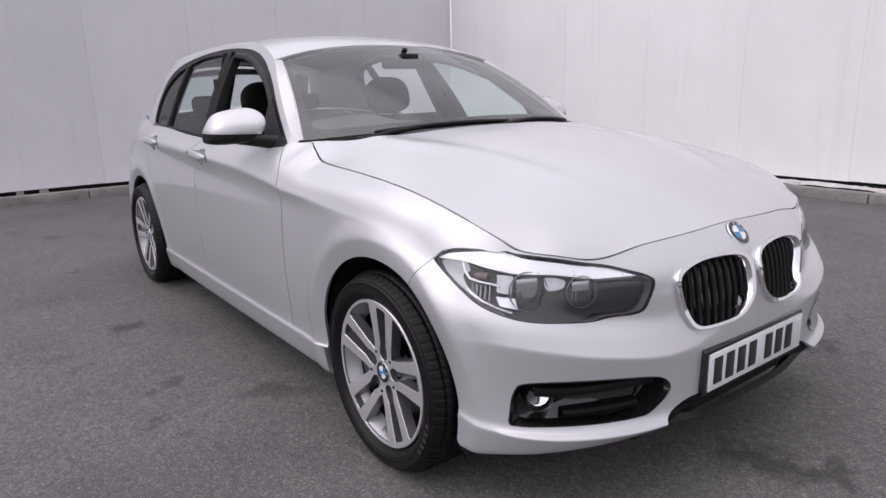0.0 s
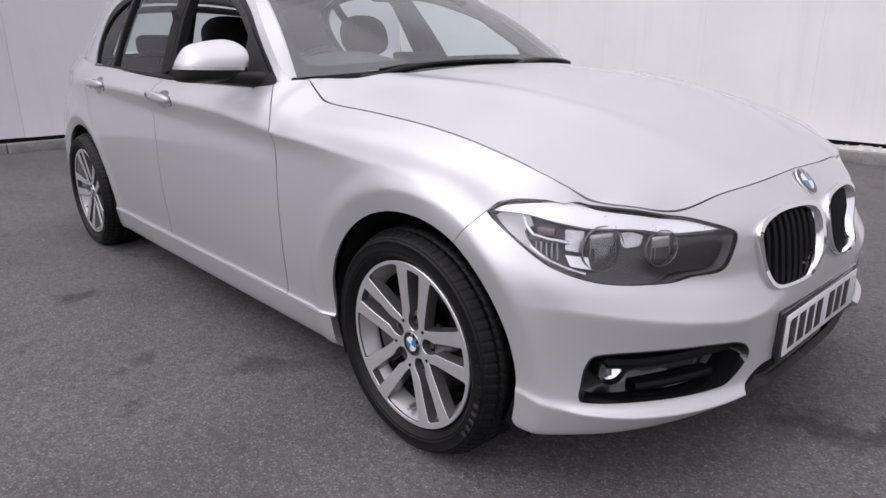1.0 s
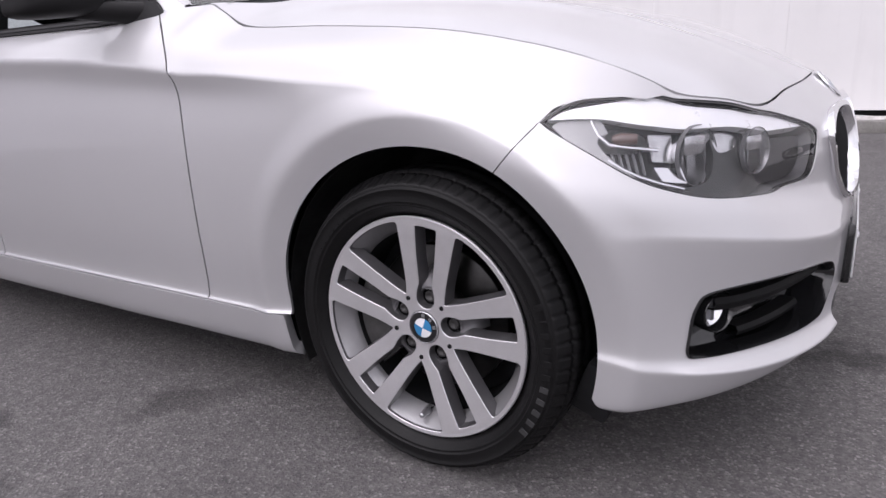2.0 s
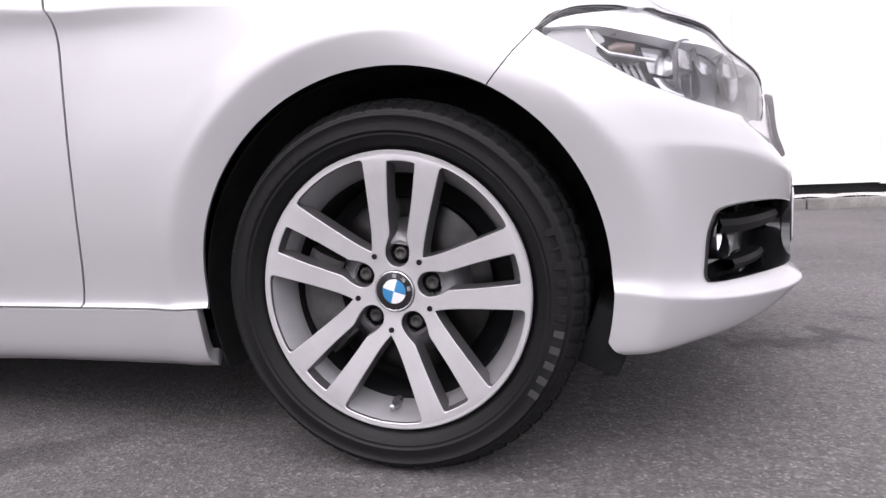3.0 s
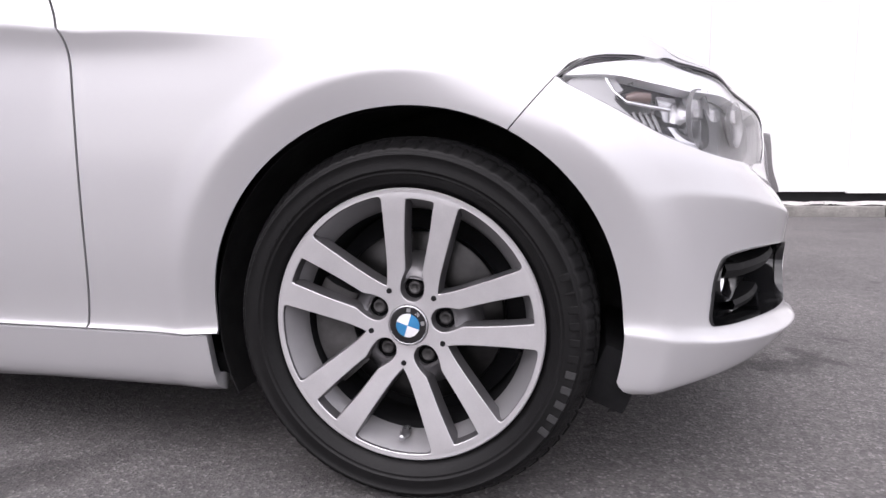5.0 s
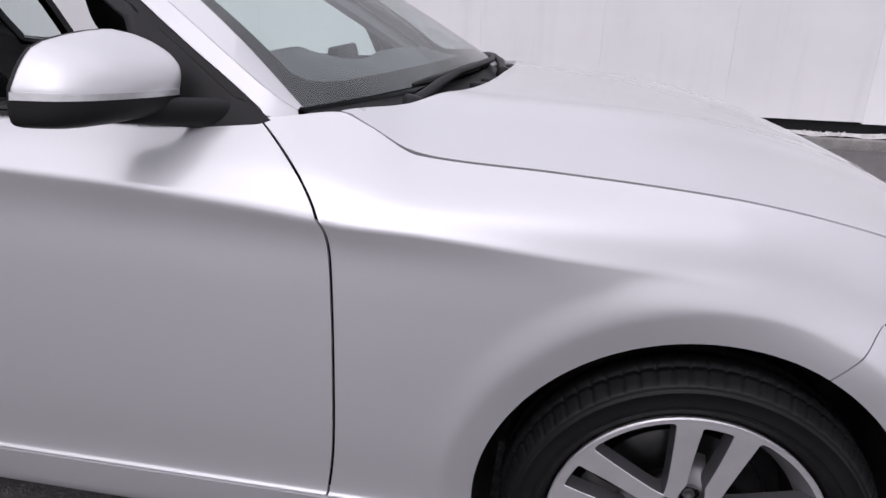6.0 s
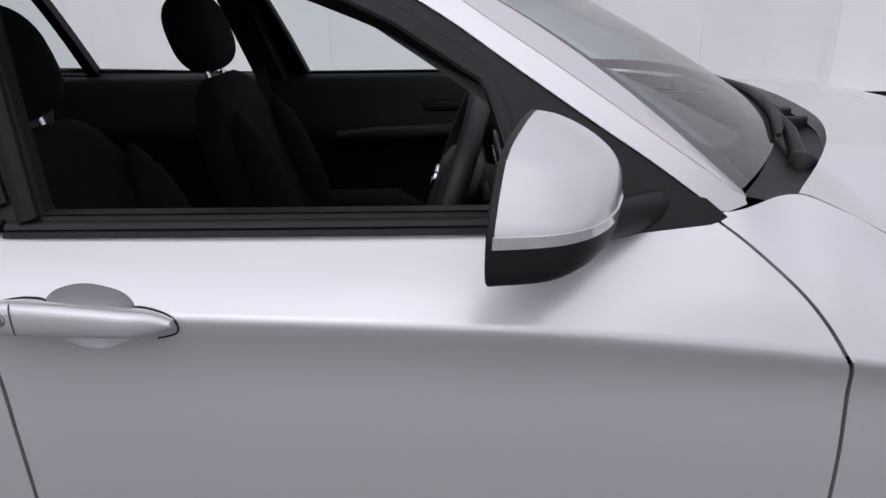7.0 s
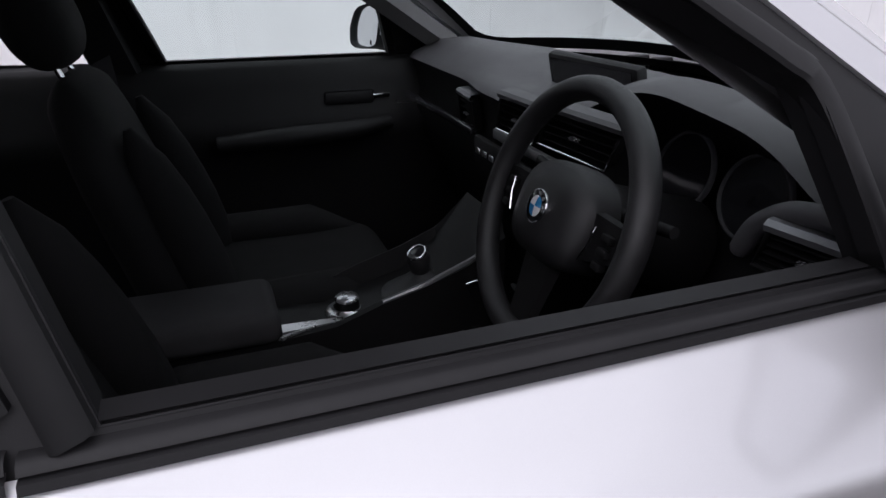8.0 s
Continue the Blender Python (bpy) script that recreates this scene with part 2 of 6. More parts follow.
BADGE_WHITE = surface("badge_white", (0.78, 0.78, 0.80), rough=0.25, vary=0.04, scale=40, coat=0.6)
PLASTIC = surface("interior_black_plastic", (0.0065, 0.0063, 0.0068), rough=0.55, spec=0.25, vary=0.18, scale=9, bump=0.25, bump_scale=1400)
DASH_TOP = surface("dash_lit_plastic", (0.062, 0.060, 0.064), rough=0.55, vary=0.12, scale=7, bump=0.3, bump_scale=1200)
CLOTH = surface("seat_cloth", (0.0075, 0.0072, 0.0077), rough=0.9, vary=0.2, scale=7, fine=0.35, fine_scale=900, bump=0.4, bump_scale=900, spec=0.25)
CLOTH_GREY = surface("seat_cloth_grey", (0.034, 0.033, 0.035), rough=0.9, vary=0.18, scale=7, fine=0.3, fine_scale=900, bump=0.4, bump_scale=900, spec=0.25)
LEATHER = surface("wheel_leather", (0.014, 0.0136, 0.0146), rough=0.46, vary=0.15, scale=16, bump=0.3, bump_scale=1600)
HEADLINING = surface("headlining", (0.19, 0.187, 0.19), rough=0.95, vary=0.08, scale=6, fine=0.2, fine_scale=900)
CARPET = surface("carpet", (0.012, 0.012, 0.0125), rough=1.0, vary=0.3, scale=25, bump=0.6, bump_scale=600, spec=0.1)
SCREEN = surface("screen", (0.012, 0.012, 0.014), rough=0.18, vary=0.08, scale=8, coat=0.3)
AMBER = surface("indicator_lens", (0.50, 0.50, 0.50), rough=0.15, vary=0.1, scale=60, metal=0.5, coat=1.0)
MIRROR = surface("mirror_glass", (0.80, 0.81, 0.83), rough=0.02, metal=1.0, vary=0.01, scale=5, rough_vary=0.005)
TAIL_RED = surface("tail_lens", (0.25, 0.012, 0.014), rough=0.15, vary=0.1, scale=20, coat=1.0)
SCREEN_GLASS = glass("windscreen_glass", (0.82, 0.91, 0.89), gloss=0.05, base=0.125)
SIDE_GLASS = glass("window_glass", (0.88, 0.975, 0.945), base=0.045)
LENS = glass("lamp_lens", (0.94, 0.94, 0.95), base=0.06)
ASPHALT = asphalt()
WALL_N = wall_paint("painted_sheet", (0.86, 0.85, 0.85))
# the same sheet paint, greyed so the west wall's shade is in its colour
WALL_W = wall_paint("painted_sheet_shaded", (0.67, 0.66, 0.69))
KERB = surface("kerb_concrete", (0.26, 0.25, 0.235), rough=0.9, vary=0.25, scale=5, fine=0.3, fine_scale=90, bump=0.6, bump_scale=120)
GRAVEL = surface("white_gravel", (0.62, 0.60, 0.585), rough=0.95, vary=0.25, scale=20, fine=0.35, fine_scale=60, bump=0.9, bump_scale=70)
GAP = surface("gap_shade", (0.008, 0.008, 0.009), rough=0.95, vary=0.3, scale=9)


# ---- helpers for meshes ----
def mesh_object(name, bm, mat, smooth=True, sharp=38.0):
    if smooth:
        limit = radians(sharp)
        for f in bm.faces:
            f.smooth = True
        for e in bm.edges:
            if len(e.link_faces) == 2 and e.calc_face_angle(0.0) > limit:
                e.smooth = False
    me = bpy.data.meshes.new(name)
    bm.to_mesh(me)
    for one in mat if isinstance(mat, (list, tuple)) else [mat]:
        me.materials.append(one)
    return new(name, me)


def part(name, bm, mat, parent, label="", both=False, smooth=True, sharp=38.0):
    """Links a bmesh as one mesh under a thing or a part; both: also its mirror image on the other side of the car."""
    made = []
    for side in (1, -1) if both else (1,):
        if side < 0:
            for v in bm.verts:
                v.co.y = -v.co.y
            bmesh.ops.reverse_faces(bm, faces=bm.faces[:])
        p = parent[len(made)] if isinstance(parent, (list, tuple)) else parent
        ob = mesh_object(name, bm, mat, smooth, sharp)
        ob.parent = p
        if p is not None and p.type != "EMPTY":
            ob.matrix_parent_inverse = Matrix.Identity(4)
        if label:
            ob["label"] = label
        made.append(ob)
    bm.free()
    return made if both else made[0]


def box(bm, x0, x1, y0, y1, z0, z1, bevel=0.0, m=None, segments=2):
    """A box with rounded edges, added to bm."""
    geo = bmesh.ops.create_cube(bm, size=1.0)
    vs = geo["verts"]
    t = pose((x0 + x1) / 2, (y0 + y1) / 2, (z0 + z1) / 2) @ Matrix.Diagonal((x1 - x0, y1 - y0, z1 - z0, 1))
    bmesh.ops.transform(bm, matrix=(m @ t) if m is not None else t, verts=vs)
    if bevel:
        es = list({e for v in vs for e in v.link_edges})
        bmesh.ops.bevel(bm, geom=es, offset=bevel, segments=segments, affect="EDGES", profile=0.5)
    return bm


def lathe(bm, profile, n=64, m=Matrix.Identity(4), mats=None):
    """A ring swept round the local y axis: profile of (radius, y)."""
    rings = []
    for i in range(n):
        a = 2 * math.pi * i / n
        rings.append([bm.verts.new(m @ Vector((r * math.sin(a), y, r * math.cos(a)))) for r, y in profile])
    for i in range(n):
        p, q = rings[i], rings[(i + 1) % n]
        for j in range(len(profile) - 1):
            f = bm.faces.new((p[j], p[j + 1], q[j + 1], q[j]))
            if mats:
                f.material_index = mats[j]
    return bm


def tube(bm, pts, r, n=8, caps=True):
    """A round bar along points; r a radius, or one for each point."""
    pts = [Vector(p) for p in pts]
    rr = r if isinstance(r, (list, tuple)) else [r] * len(pts)
    rings, up = [], Vector((0, 0, 1))
    for i, p in enumerate(pts):
        t = (pts[min(i + 1, len(pts) - 1)] - pts[max(i - 1, 0)]).normalized()
        a = t.cross(up)
        a = a.normalized() if a.length > 0.05 else t.cross(Vector((0, 1, 0))).normalized()
        b = t.cross(a).normalized()
        rings.append([bm.verts.new(p + rr[i] * (math.cos(2 * math.pi * k / n) * a + math.sin(2 * math.pi * k / n) * b)) for k in range(n)])
    for p, q in zip(rings, rings[1:]):
        for k in range(n):
            bm.faces.new((p[k], p[(k + 1) % n], q[(k + 1) % n], q[k]))
    if caps:
        bm.faces.new(rings[0])
        bm.faces.new(rings[-1][::-1])
    bmesh.ops.recalc_face_normals(bm, faces=bm.faces[:])
    return bm


def grid(bm, rows, closed=False):
    """Faces over rows of points of equal length."""
    vs = [[bm.verts.new(p) for p in row] for row in rows]
    for a, b in zip(vs, vs[1:]):
        n = len(a)
        for k in range(n if closed else n - 1):
            bm.faces.new((a[k], a[(k + 1) % n], b[(k + 1) % n], b[k]))
    return vs


def curve_points(pts, n=6, closed=True):
    """A smooth line through points of any dimension; a point given as a list stays a corner."""
    knots, corner = [np.array(p, float) for p in pts], [isinstance(p, list) for p in pts]
    m = len(knots)
    out = []
    for i in range(m if closed else m - 1):
        p0, p1, p2, p3 = knots[(i - 1) % m], knots[i], knots[(i + 1) % m], knots[(i + 2) % m]
        if not closed and i == 0:
            p0 = p1
        if not closed and i == m - 2:
            p3 = p2
        t1 = (p2 - p1) if corner[i] else (p2 - p0) / 2
        t2 = (p2 - p1) if corner[(i + 1) % m] else (p3 - p1) / 2
        for k in range(n):
            t = k / n
            out.append((2 * t**3 - 3 * t**2 + 1) * p1 + (t**3 - 2 * t**2 + t) * t1 + (3 * t**2 - 2 * t**3) * p2 + (t**3 - t**2) * t2)
    if not closed:
        out.append(knots[-1])
    return out


def inside(poly, x, y):
    px, py = poly[:, 0], poly[:, 1]
    qx, qy = np.roll(px, -1), np.roll(py, -1)
    cross = (py > y) != (qy > y)
    with np.errstate(divide="ignore", invalid="ignore"):
        at = (qx - px) * (y - py) / (qy - py) + px
    return bool(np.sum(cross & (x < at)) % 2)


def cut(bm, poly, keep):
    """Cuts a flat mesh along a polygon and keeps the inside or the outside."""
    n = len(poly)
    for i in range(n):
        a, b = poly[i], poly[(i + 1) % n]
        d = b - a
        length = float(np.hypot(*d))
        if length < 1e-7:
            continue
        lo, hi = np.minimum(a, b) - 1e-6, np.maximum(a, b) + 1e-6
        near = []
        for f in bm.faces:
            xs, ys = [v.co.x for v in f.verts], [v.co.y for v in f.verts]
            if max(xs) >= lo[0] and min(xs) <= hi[0] and max(ys) >= lo[1] and min(ys) <= hi[1]:
                near.append(f)
        if near:
            geom = list({v for f in near for v in f.verts}) + list({e for f in near for e in f.edges}) + near
            bmesh.ops.bisect_plane(bm, geom=geom, dist=1e-6, plane_co=(a[0], a[1], 0), plane_no=(-d[1] / length, d[0] / length, 0))
    gone = []
    for f in bm.faces:
        c = f.calc_center_median()
        if inside(poly, c.x, c.y) != keep:
            gone.append(f)
    bmesh.ops.delete(bm, geom=gone, context="FACES")


def panel(surface_at, outline, nu, nv, holes=(), rim=0.012, offset=0.0, flip=False):
    """A sheet of a curved surface with a trimmed outline, holes and turned-in edges. surface_at maps arrays of parameters to x, y, z."""
    outline = np.array(outline, float)
    lo, hi = outline.min(0), outline.max(0)
    pad = (hi - lo) * 0.004
    lo, hi = lo - pad, hi + pad
    bm = bmesh.new()
    us, vs = np.linspace(lo[0], hi[0], nu + 1), np.linspace(lo[1], hi[1], nv + 1)
    grid(bm, [[(u, v, 0) for u in us] for v in vs])
    cut(bm, outline, True)
    for hole in holes:
        cut(bm, np.array(hole, float), False)
    loose = [v for v in bm.verts if not v.link_faces]
    bmesh.ops.delete(bm, geom=loose, context="VERTS")
    bmesh.ops.remove_doubles(bm, verts=bm.verts[:], dist=2e-5)
    uv = np.array([(v.co.x, v.co.y) for v in bm.verts])
    e = 1e-3
    p = np.stack(surface_at(uv[:, 0], uv[:, 1]), -1)
    du = np.stack(surface_at(uv[:, 0] + e, uv[:, 1]), -1) - np.stack(surface_at(uv[:, 0] - e, uv[:, 1]), -1)
    dv = np.stack(surface_at(uv[:, 0], uv[:, 1] + e), -1) - np.stack(surface_at(uv[:, 0], uv[:, 1] - e), -1)
    nn = np.cross(du, dv)
    nn /= np.maximum(np.linalg.norm(nn, axis=1, keepdims=True), 1e-9)
    if flip:
        nn = -nn
        bmesh.ops.reverse_faces(bm, faces=bm.faces[:])
    p = p + nn * offset
    for v, q in zip(bm.verts, p):
        v.co = q
    if rim:
        edge = [x for x in bm.edges if len(x.link_faces) == 1]
        base = list(bm.verts)
        order = {v: i for i, v in enumerate(base)}
        inner = {}
        for x in edge:
            for v in x.verts:
                if v not in inner:
                    inner[v] = bm.verts.new(v.co - Vector(nn[order[v]]) * rim)
        for x in edge:
            lp = x.link_loops[0]
            a, b = lp.vert, lp.link_loop_next.vert
            bm.faces.new((b, a, inner[a], inner[b]))
            x.smooth = False
    return bm


# ---- the yard: ground, painted sheet walls, kerbs ----
bm = bmesh.new()
grid(bm, [[(x, y, 0) for x in (-260, -20, -8, -3, 2, 7, 20, 260)] for y in (-260, -20, -6, -2, 1, 6, 20, 260)])
tagged(mesh_object("ground", bm, ASPHALT, smooth=False), "worn dark grey tarmac yard with oil stains", "ground", kind="structure")
bm.free()


def wall(name, label, start, along, out, joints, mat, foot, height=4.2):
    """A wall of painted sheet panels over a foot blackened for the shaded gap: from start, in the direction along,
    facing out.
    """
    s, a, o = Vector((*start, 0)), Vector((*along, 0)), Vector((*out, 0))
    turn = Matrix((a, -o, Vector((0, 0, 1)))).transposed().to_4x4()
    m = Matrix.Translation(s) @ turn
    b = bmesh.new()
    box(b, joints[0], joints[-1], 0.012, 0.20, 0.26, height, m=m)
    base = tagged(mesh_object(name, b, mat, smooth=False), label, "wall", kind="structure")
    b.free()
    # black backing: the shade under the panels is put into its colour
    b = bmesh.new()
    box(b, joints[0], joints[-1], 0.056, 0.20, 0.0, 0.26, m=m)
    part("wall_foot", b, GAP, base, "black backing under the panels, the gap's shade put into its colour", smooth=False)
    for i, (p, q) in enumerate(zip(joints, joints[1:])):
        b = bmesh.new()
        box(b, p + 0.0007, q - 0.0007, 0.0, 0.05, foot[i % len(foot)], height - 0.02, bevel=0.0014, m=m, segments=1)
        part("panel", b, mat, base, smooth=False)
    return base


NORTH_Y, WEST_X = 5.27, -7.42
north_joints = [0.0, 1.30, 2.53, 3.86, 5.11, 6.28, 7.5, 8.75, 10.05, 11.3, 12.6, 13.9, 15.2, 16.5, 17.8, 19.1]
wall("wall_north", "white painted sheet-panel wall with vertical joints", (WEST_X, NORTH_Y), (1, 0), (0, -1), north_joints, WALL_N, (0.14, 0.14, 0.138, 0.14, 0.14, 0.145, 0.16, 0.215, 0.20, 0.235, 0.205, 0.20, 0.20, 0.20, 0.20))
west_joints = [0.02, 1.65, 3.08, 4.3, 5.5, 6.75, 8.0, 9.3, 10.6, 11.9, 13.2]
wall("wall_west", "white painted sheet-panel wall, its shade put into the paint colour", (WEST_X, NORTH_Y), (0, -1), (1, 0), west_joints, WALL_W, (0.082, 0.086, 0.082))


rng = random.Random(3)
for y in (-1.14, -0.90):
    b = bmesh.new()
    w = rng.uniform(0.03, 0.06)
    box(b, WEST_X + 0.004, WEST_X + 0.05, y - w, y + w, 0.0, 0.083, bevel=0.004)
    part("packing_block", b, KERB, bpy.data.objects["wall_west"], "grey packing block in the gap")


def kerb_run(name, label, start, along, out, length, depth_in, level=0.085):
    """Kerb stones in front of a wall, with a strip of pale gravel behind them."""
    s, a, o = Vector((*start, 0)), Vector((*along, 0)), Vector((*out, 0))
    m = Matrix.Translation(s) @ Matrix((a, -o, Vector((0, 0, 1)))).transposed().to_4x4()
    b = bmesh.new()
    rng = random.Random(5)
    rows = []
    for j in range(5):
        rows.append([m @ Vector((length * i / 120, 0.10 + (depth_in - 0.10) * j / 4, level + rng.uniform(0, 0.02) + (0.03 if j in (1, 2) and level > 0.05 else 0.01))) for i in range(121)])
    grid(b, rows)
    bmesh.ops.recalc_face_normals(b, faces=b.faces[:])
    base = tagged(mesh_object(name, b, GRAVEL, sharp=80), label, "kerb", kind="structure")
    b.free()
    n = int(length / 0.915)
    for i in range(n):
        b = bmesh.new()
        dz, dy = rng.uniform(-0.004, 0.004), rng.uniform(-0.006, 0.006)
        box(b, i * 0.915 + 0.004, (i + 1) * 0.915 - 0.004, dy, 0.125 + dy, -0.05, 0.098 + dz, bevel=0.014, m=m, segments=2)
        part("kerb_stone", b, KERB, base)
    return base


kerb_run("kerb_north", "concrete kerb with white gravel strip behind", (WEST_X + 0.2, NORTH_Y - 0.36), (1, 0), (0, -1), 19.0, 0.37)
kerb_run("kerb_west", "concrete kerb along the west wall", (WEST_X + 0.60, NORTH_Y - 0.3), (0, -1), (1, 0), 12.0, 0.59, level=0.015)

rng = random.Random(11)
bm = bmesh.new()
for _ in range(420):
    x, y, r = rng.uniform(-2.5, 7.0), NORTH_Y - 0.235 + rng.uniform(0, 0.2), rng.uniform(0.008, 0.024)
    geo = bmesh.ops.create_icosphere(bm, subdivisions=1, radius=r)
    bmesh.ops.transform(bm, matrix=pose(x, y, 0.105 + r * 0.3, rng.uniform(0, 90), rng.uniform(0, 90), rng.uniform(0, 90)) @ Matrix.Diagonal((1, 0.8, 0.6, 1)), verts=geo["verts"])
tagged(mesh_object("gravel_chips", bm, GRAVEL, smooth=False), "loose white gravel chips along the wall foot", "gravel", kind="stuff")
bm.free()


# ---- surfaces of the car body (right half; x forward, y to the left, z up, front axle at x = 0) ----
W, X0, AF = 0.883, 0.13, 0.575          # half width, start of the front curve, its depth
XR, AR = -2.75, 0.80                    # the same at the rear


def plan_curve(a, p, q):
    th = np.linspace(0, np.pi / 2, 2001)
    y = -W * np.cos(th) ** (2 / p)
    x = a * np.sin(th) ** (2 / q)
    y[-1] = 0.0
    return x, y, np.concatenate([[0], np.cumsum(np.hypot(np.diff(x), np.diff(y)))])


FX, FY, FS = plan_curve(AF, 3.0, 2.5)
RX, RY, RS = plan_curve(AR, 4.4, 2.6)
UF, UR = X0 + FS[-1], XR - RS[-1]


def plan_at(u):
    u = np.asarray(u, float)
    x = np.where(u > X0, X0 + np.interp(u - X0, FS, FX), np.where(u < XR, XR - np.interp(XR - u, RS, RX), u))
    y = np.where(u > X0, np.interp(u - X0, FS, FY), np.where(u < XR, np.interp(XR - u, RS, RY), -W))
    return x, y


def inward(u):
    x1, y1 = plan_at(np.maximum(u - 0.012, UR))
    x2, y2 = plan_at(np.minimum(u + 0.012, UF))
    tx, ty = x2 - x1, y2 - y1
    n = np.hypot(tx, ty)
    return -ty / n, tx / n


def cubic(xs, ys, x):
    """A smooth curve through the keys."""
    xs, ys, x = np.asarray(xs, float), np.asarray(ys, float), np.asarray(x, float)
    h, s = np.diff(xs), np.diff(ys) / np.diff(xs)
    m = np.concatenate([[s[0]], np.where(s[1:] * s[:-1] > 0, 3 * (h[1:] + h[:-1]) / ((2 * h[1:] + h[:-1]) / np.where(s[:-1] == 0, 1, s[:-1]) + (h[1:] + 2 * h[:-1]) / np.where(s[1:] == 0, 1, s[1:])), 0), [s[-1]]])
    x = np.clip(x, xs[0], xs[-1])
    i = np.clip(np.searchsorted(xs, x) - 1, 0, len(xs) - 2)
    t = (x - xs[i]) / h[i]
    return (1 + 2 * t) * (1 - t) ** 2 * ys[i] + t * (1 - t) ** 2 * h[i] * m[i] + t * t * (3 - 2 * t) * ys[i + 1] + t * t * (t - 1) * h[i] * m[i + 1]


# body sections: for each station u the lines from the sill (or bumper lip) up to the belt (or bonnet edge), as inset and height
STATION = {
    UR:    ("0.07 0.05 0.03 0.03 0.02 0.03 0.05 0.08 0.11 0.13 0.15", "0.22 0.25 0.30 0.36 0.45 0.54 0.62 0.72 0.82 0.90 0.98"),
    -3.0:  ("0.06 0.04 0.02 0.02 0.012 0.012 0.028 0.052 0.076 0.100 0.155", "0.20 0.23 0.28 0.34 0.44 0.56 0.69 0.80 0.885 0.95 1.005"),
    -2.7:  ("0.062 0.042 0.022 0.024 0.012 0.008 0.016 0.030 0.034 0.064 0.115", "0.185 0.208 0.277 0.318 0.43 0.56 0.69 0.805 0.888 0.938 0.985"),
    -2.3:  ("0.065 0.045 0.024 0.028 0.016 0.007 0.009 0.014 0.004 0.045 0.105", "0.165 0.185 0.275 0.30 0.42 0.56 0.70 0.81 0.890 0.930 0.962"),
    -1.5: ("0.075 0.045 0.024 0.030 0.014 0.007 0.009 0.015 0.004 0.045 0.098", "0.150 0.180 0.270 0.295 0.42 0.56 0.69 0.795 0.866 0.900 0.929"),
    -1.0: ("0.075 0.045 0.024 0.030 0.014 0.007 0.009 0.015 0.004 0.044 0.100", "0.150 0.180 0.270 0.295 0.42 0.56 0.69 0.782 0.845 0.888 0.926"),
    -0.72: ("0.075 0.045 0.024 0.030 0.014 0.007 0.009 0.015 0.004 0.046 0.112", "0.155 0.180 0.270 0.295 0.42 0.56 0.68 0.768 0.821 0.885 0.946"),
    -0.627: ("0.075 0.045 0.024 0.030 0.014 0.007 0.009 0.014 0.004 0.054 0.157", "0.155 0.180 0.270 0.295 0.42 0.56 0.675 0.762 0.810 0.882 0.953"),
    -0.57: ("0.075 0.045 0.024 0.030 0.014 0.007 0.009 0.014 0.004 0.049 0.142", "0.155 0.180 0.270 0.295 0.42 0.56 0.67 0.755 0.802 0.866 0.935"),
    -0.48: ("0.075 0.045 0.024 0.030 0.014 0.007 0.009 0.013 0.005 0.042 0.126", "0.155 0.180 0.270 0.295 0.42 0.56 0.67 0.752 0.799 0.848 0.894"),
    -0.25: ("0.075 0.045 0.024 0.030 0.014 0.008 0.009 0.012 0.013 0.045 0.117", "0.155 0.180 0.270 0.295 0.42 0.56 0.66 0.738 0.779 0.837 0.881"),
    0.0:   ("0.075 0.045 0.024 0.028 0.014 0.009 0.010 0.019 0.032 0.062 0.115", "0.155 0.180 0.270 0.295 0.42 0.55 0.64 0.705 0.755 0.820 0.861"),
    0.2:   ("0.060 0.035 0.022 0.024 0.014 0.012 0.018 0.032 0.058 0.085 0.123", "0.165 0.190 0.280 0.305 0.41 0.53 0.61 0.655 0.70 0.769 0.826"),
    0.36:  ("0.030 0.018 0.010 0.016 0.012 0.008 0.014 0.034 0.058 0.085 0.118", "0.197 0.217 0.298 0.325 0.40 0.519 0.58 0.625 0.67 0.729 0.789"),
    0.46:  ("0.034 0.018 0.002 0.012 0.012 0.004 0.015 0.037 0.059 0.082 0.110", "0.200 0.218 0.286 0.316 0.40 0.518 0.567 0.606 0.651 0.704 0.757"),
    0.52:  ("0.042 0.016 -0.008 0.010 0.012 0.002 0.016 0.040 0.060 0.080 0.105", "0.204 0.222 0.282 0.306 0.40 0.514 0.556 0.594 0.64 0.688 0.733"),
    0.64:  ("0.046 0.012 -0.017 0.008 0.012 0.002 0.023 0.049 0.061 0.078 0.102", "0.212 0.232 0.277 0.304 0.395 0.498 0.538 0.574 0.621 0.673 0.719"),
    0.78:  ("0.046 0.010 -0.019 0.008 0.012 0.003 0.031 0.061 0.064 0.074 0.110", "0.222 0.240 0.272 0.302 0.395 0.475 0.515 0.550 0.60 0.652 0.700"),
    0.97:  ("0.046 0.010 -0.012 0.008 0.008 0.004 0.026 0.045 0.051 0.066 0.124", "0.230 0.244 0.264 0.296 0.39 0.450 0.495 0.540 0.60 0.658 0.719"),
    1.15:  ("0.030 0.012 0.006 0.006 0.004 0.006 0.018 0.030 0.040 0.060 0.120", "0.205 0.225 0.265 0.300 0.38 0.450 0.500 0.550 0.61 0.665 0.727"),
    UF:    ("0.030 0.012 0.006 0.006 0.003 0.004 0.010 0.018 0.032 0.056 0.118", "0.205 0.225 0.265 0.300 0.38 0.450 0.510 0.560 0.62 0.675 0.735"),
}
STATIONS = np.array(sorted(STATION))
INSET = np.array([[float(a) for a in STATION[k][0].split()] for k in STATIONS]).T
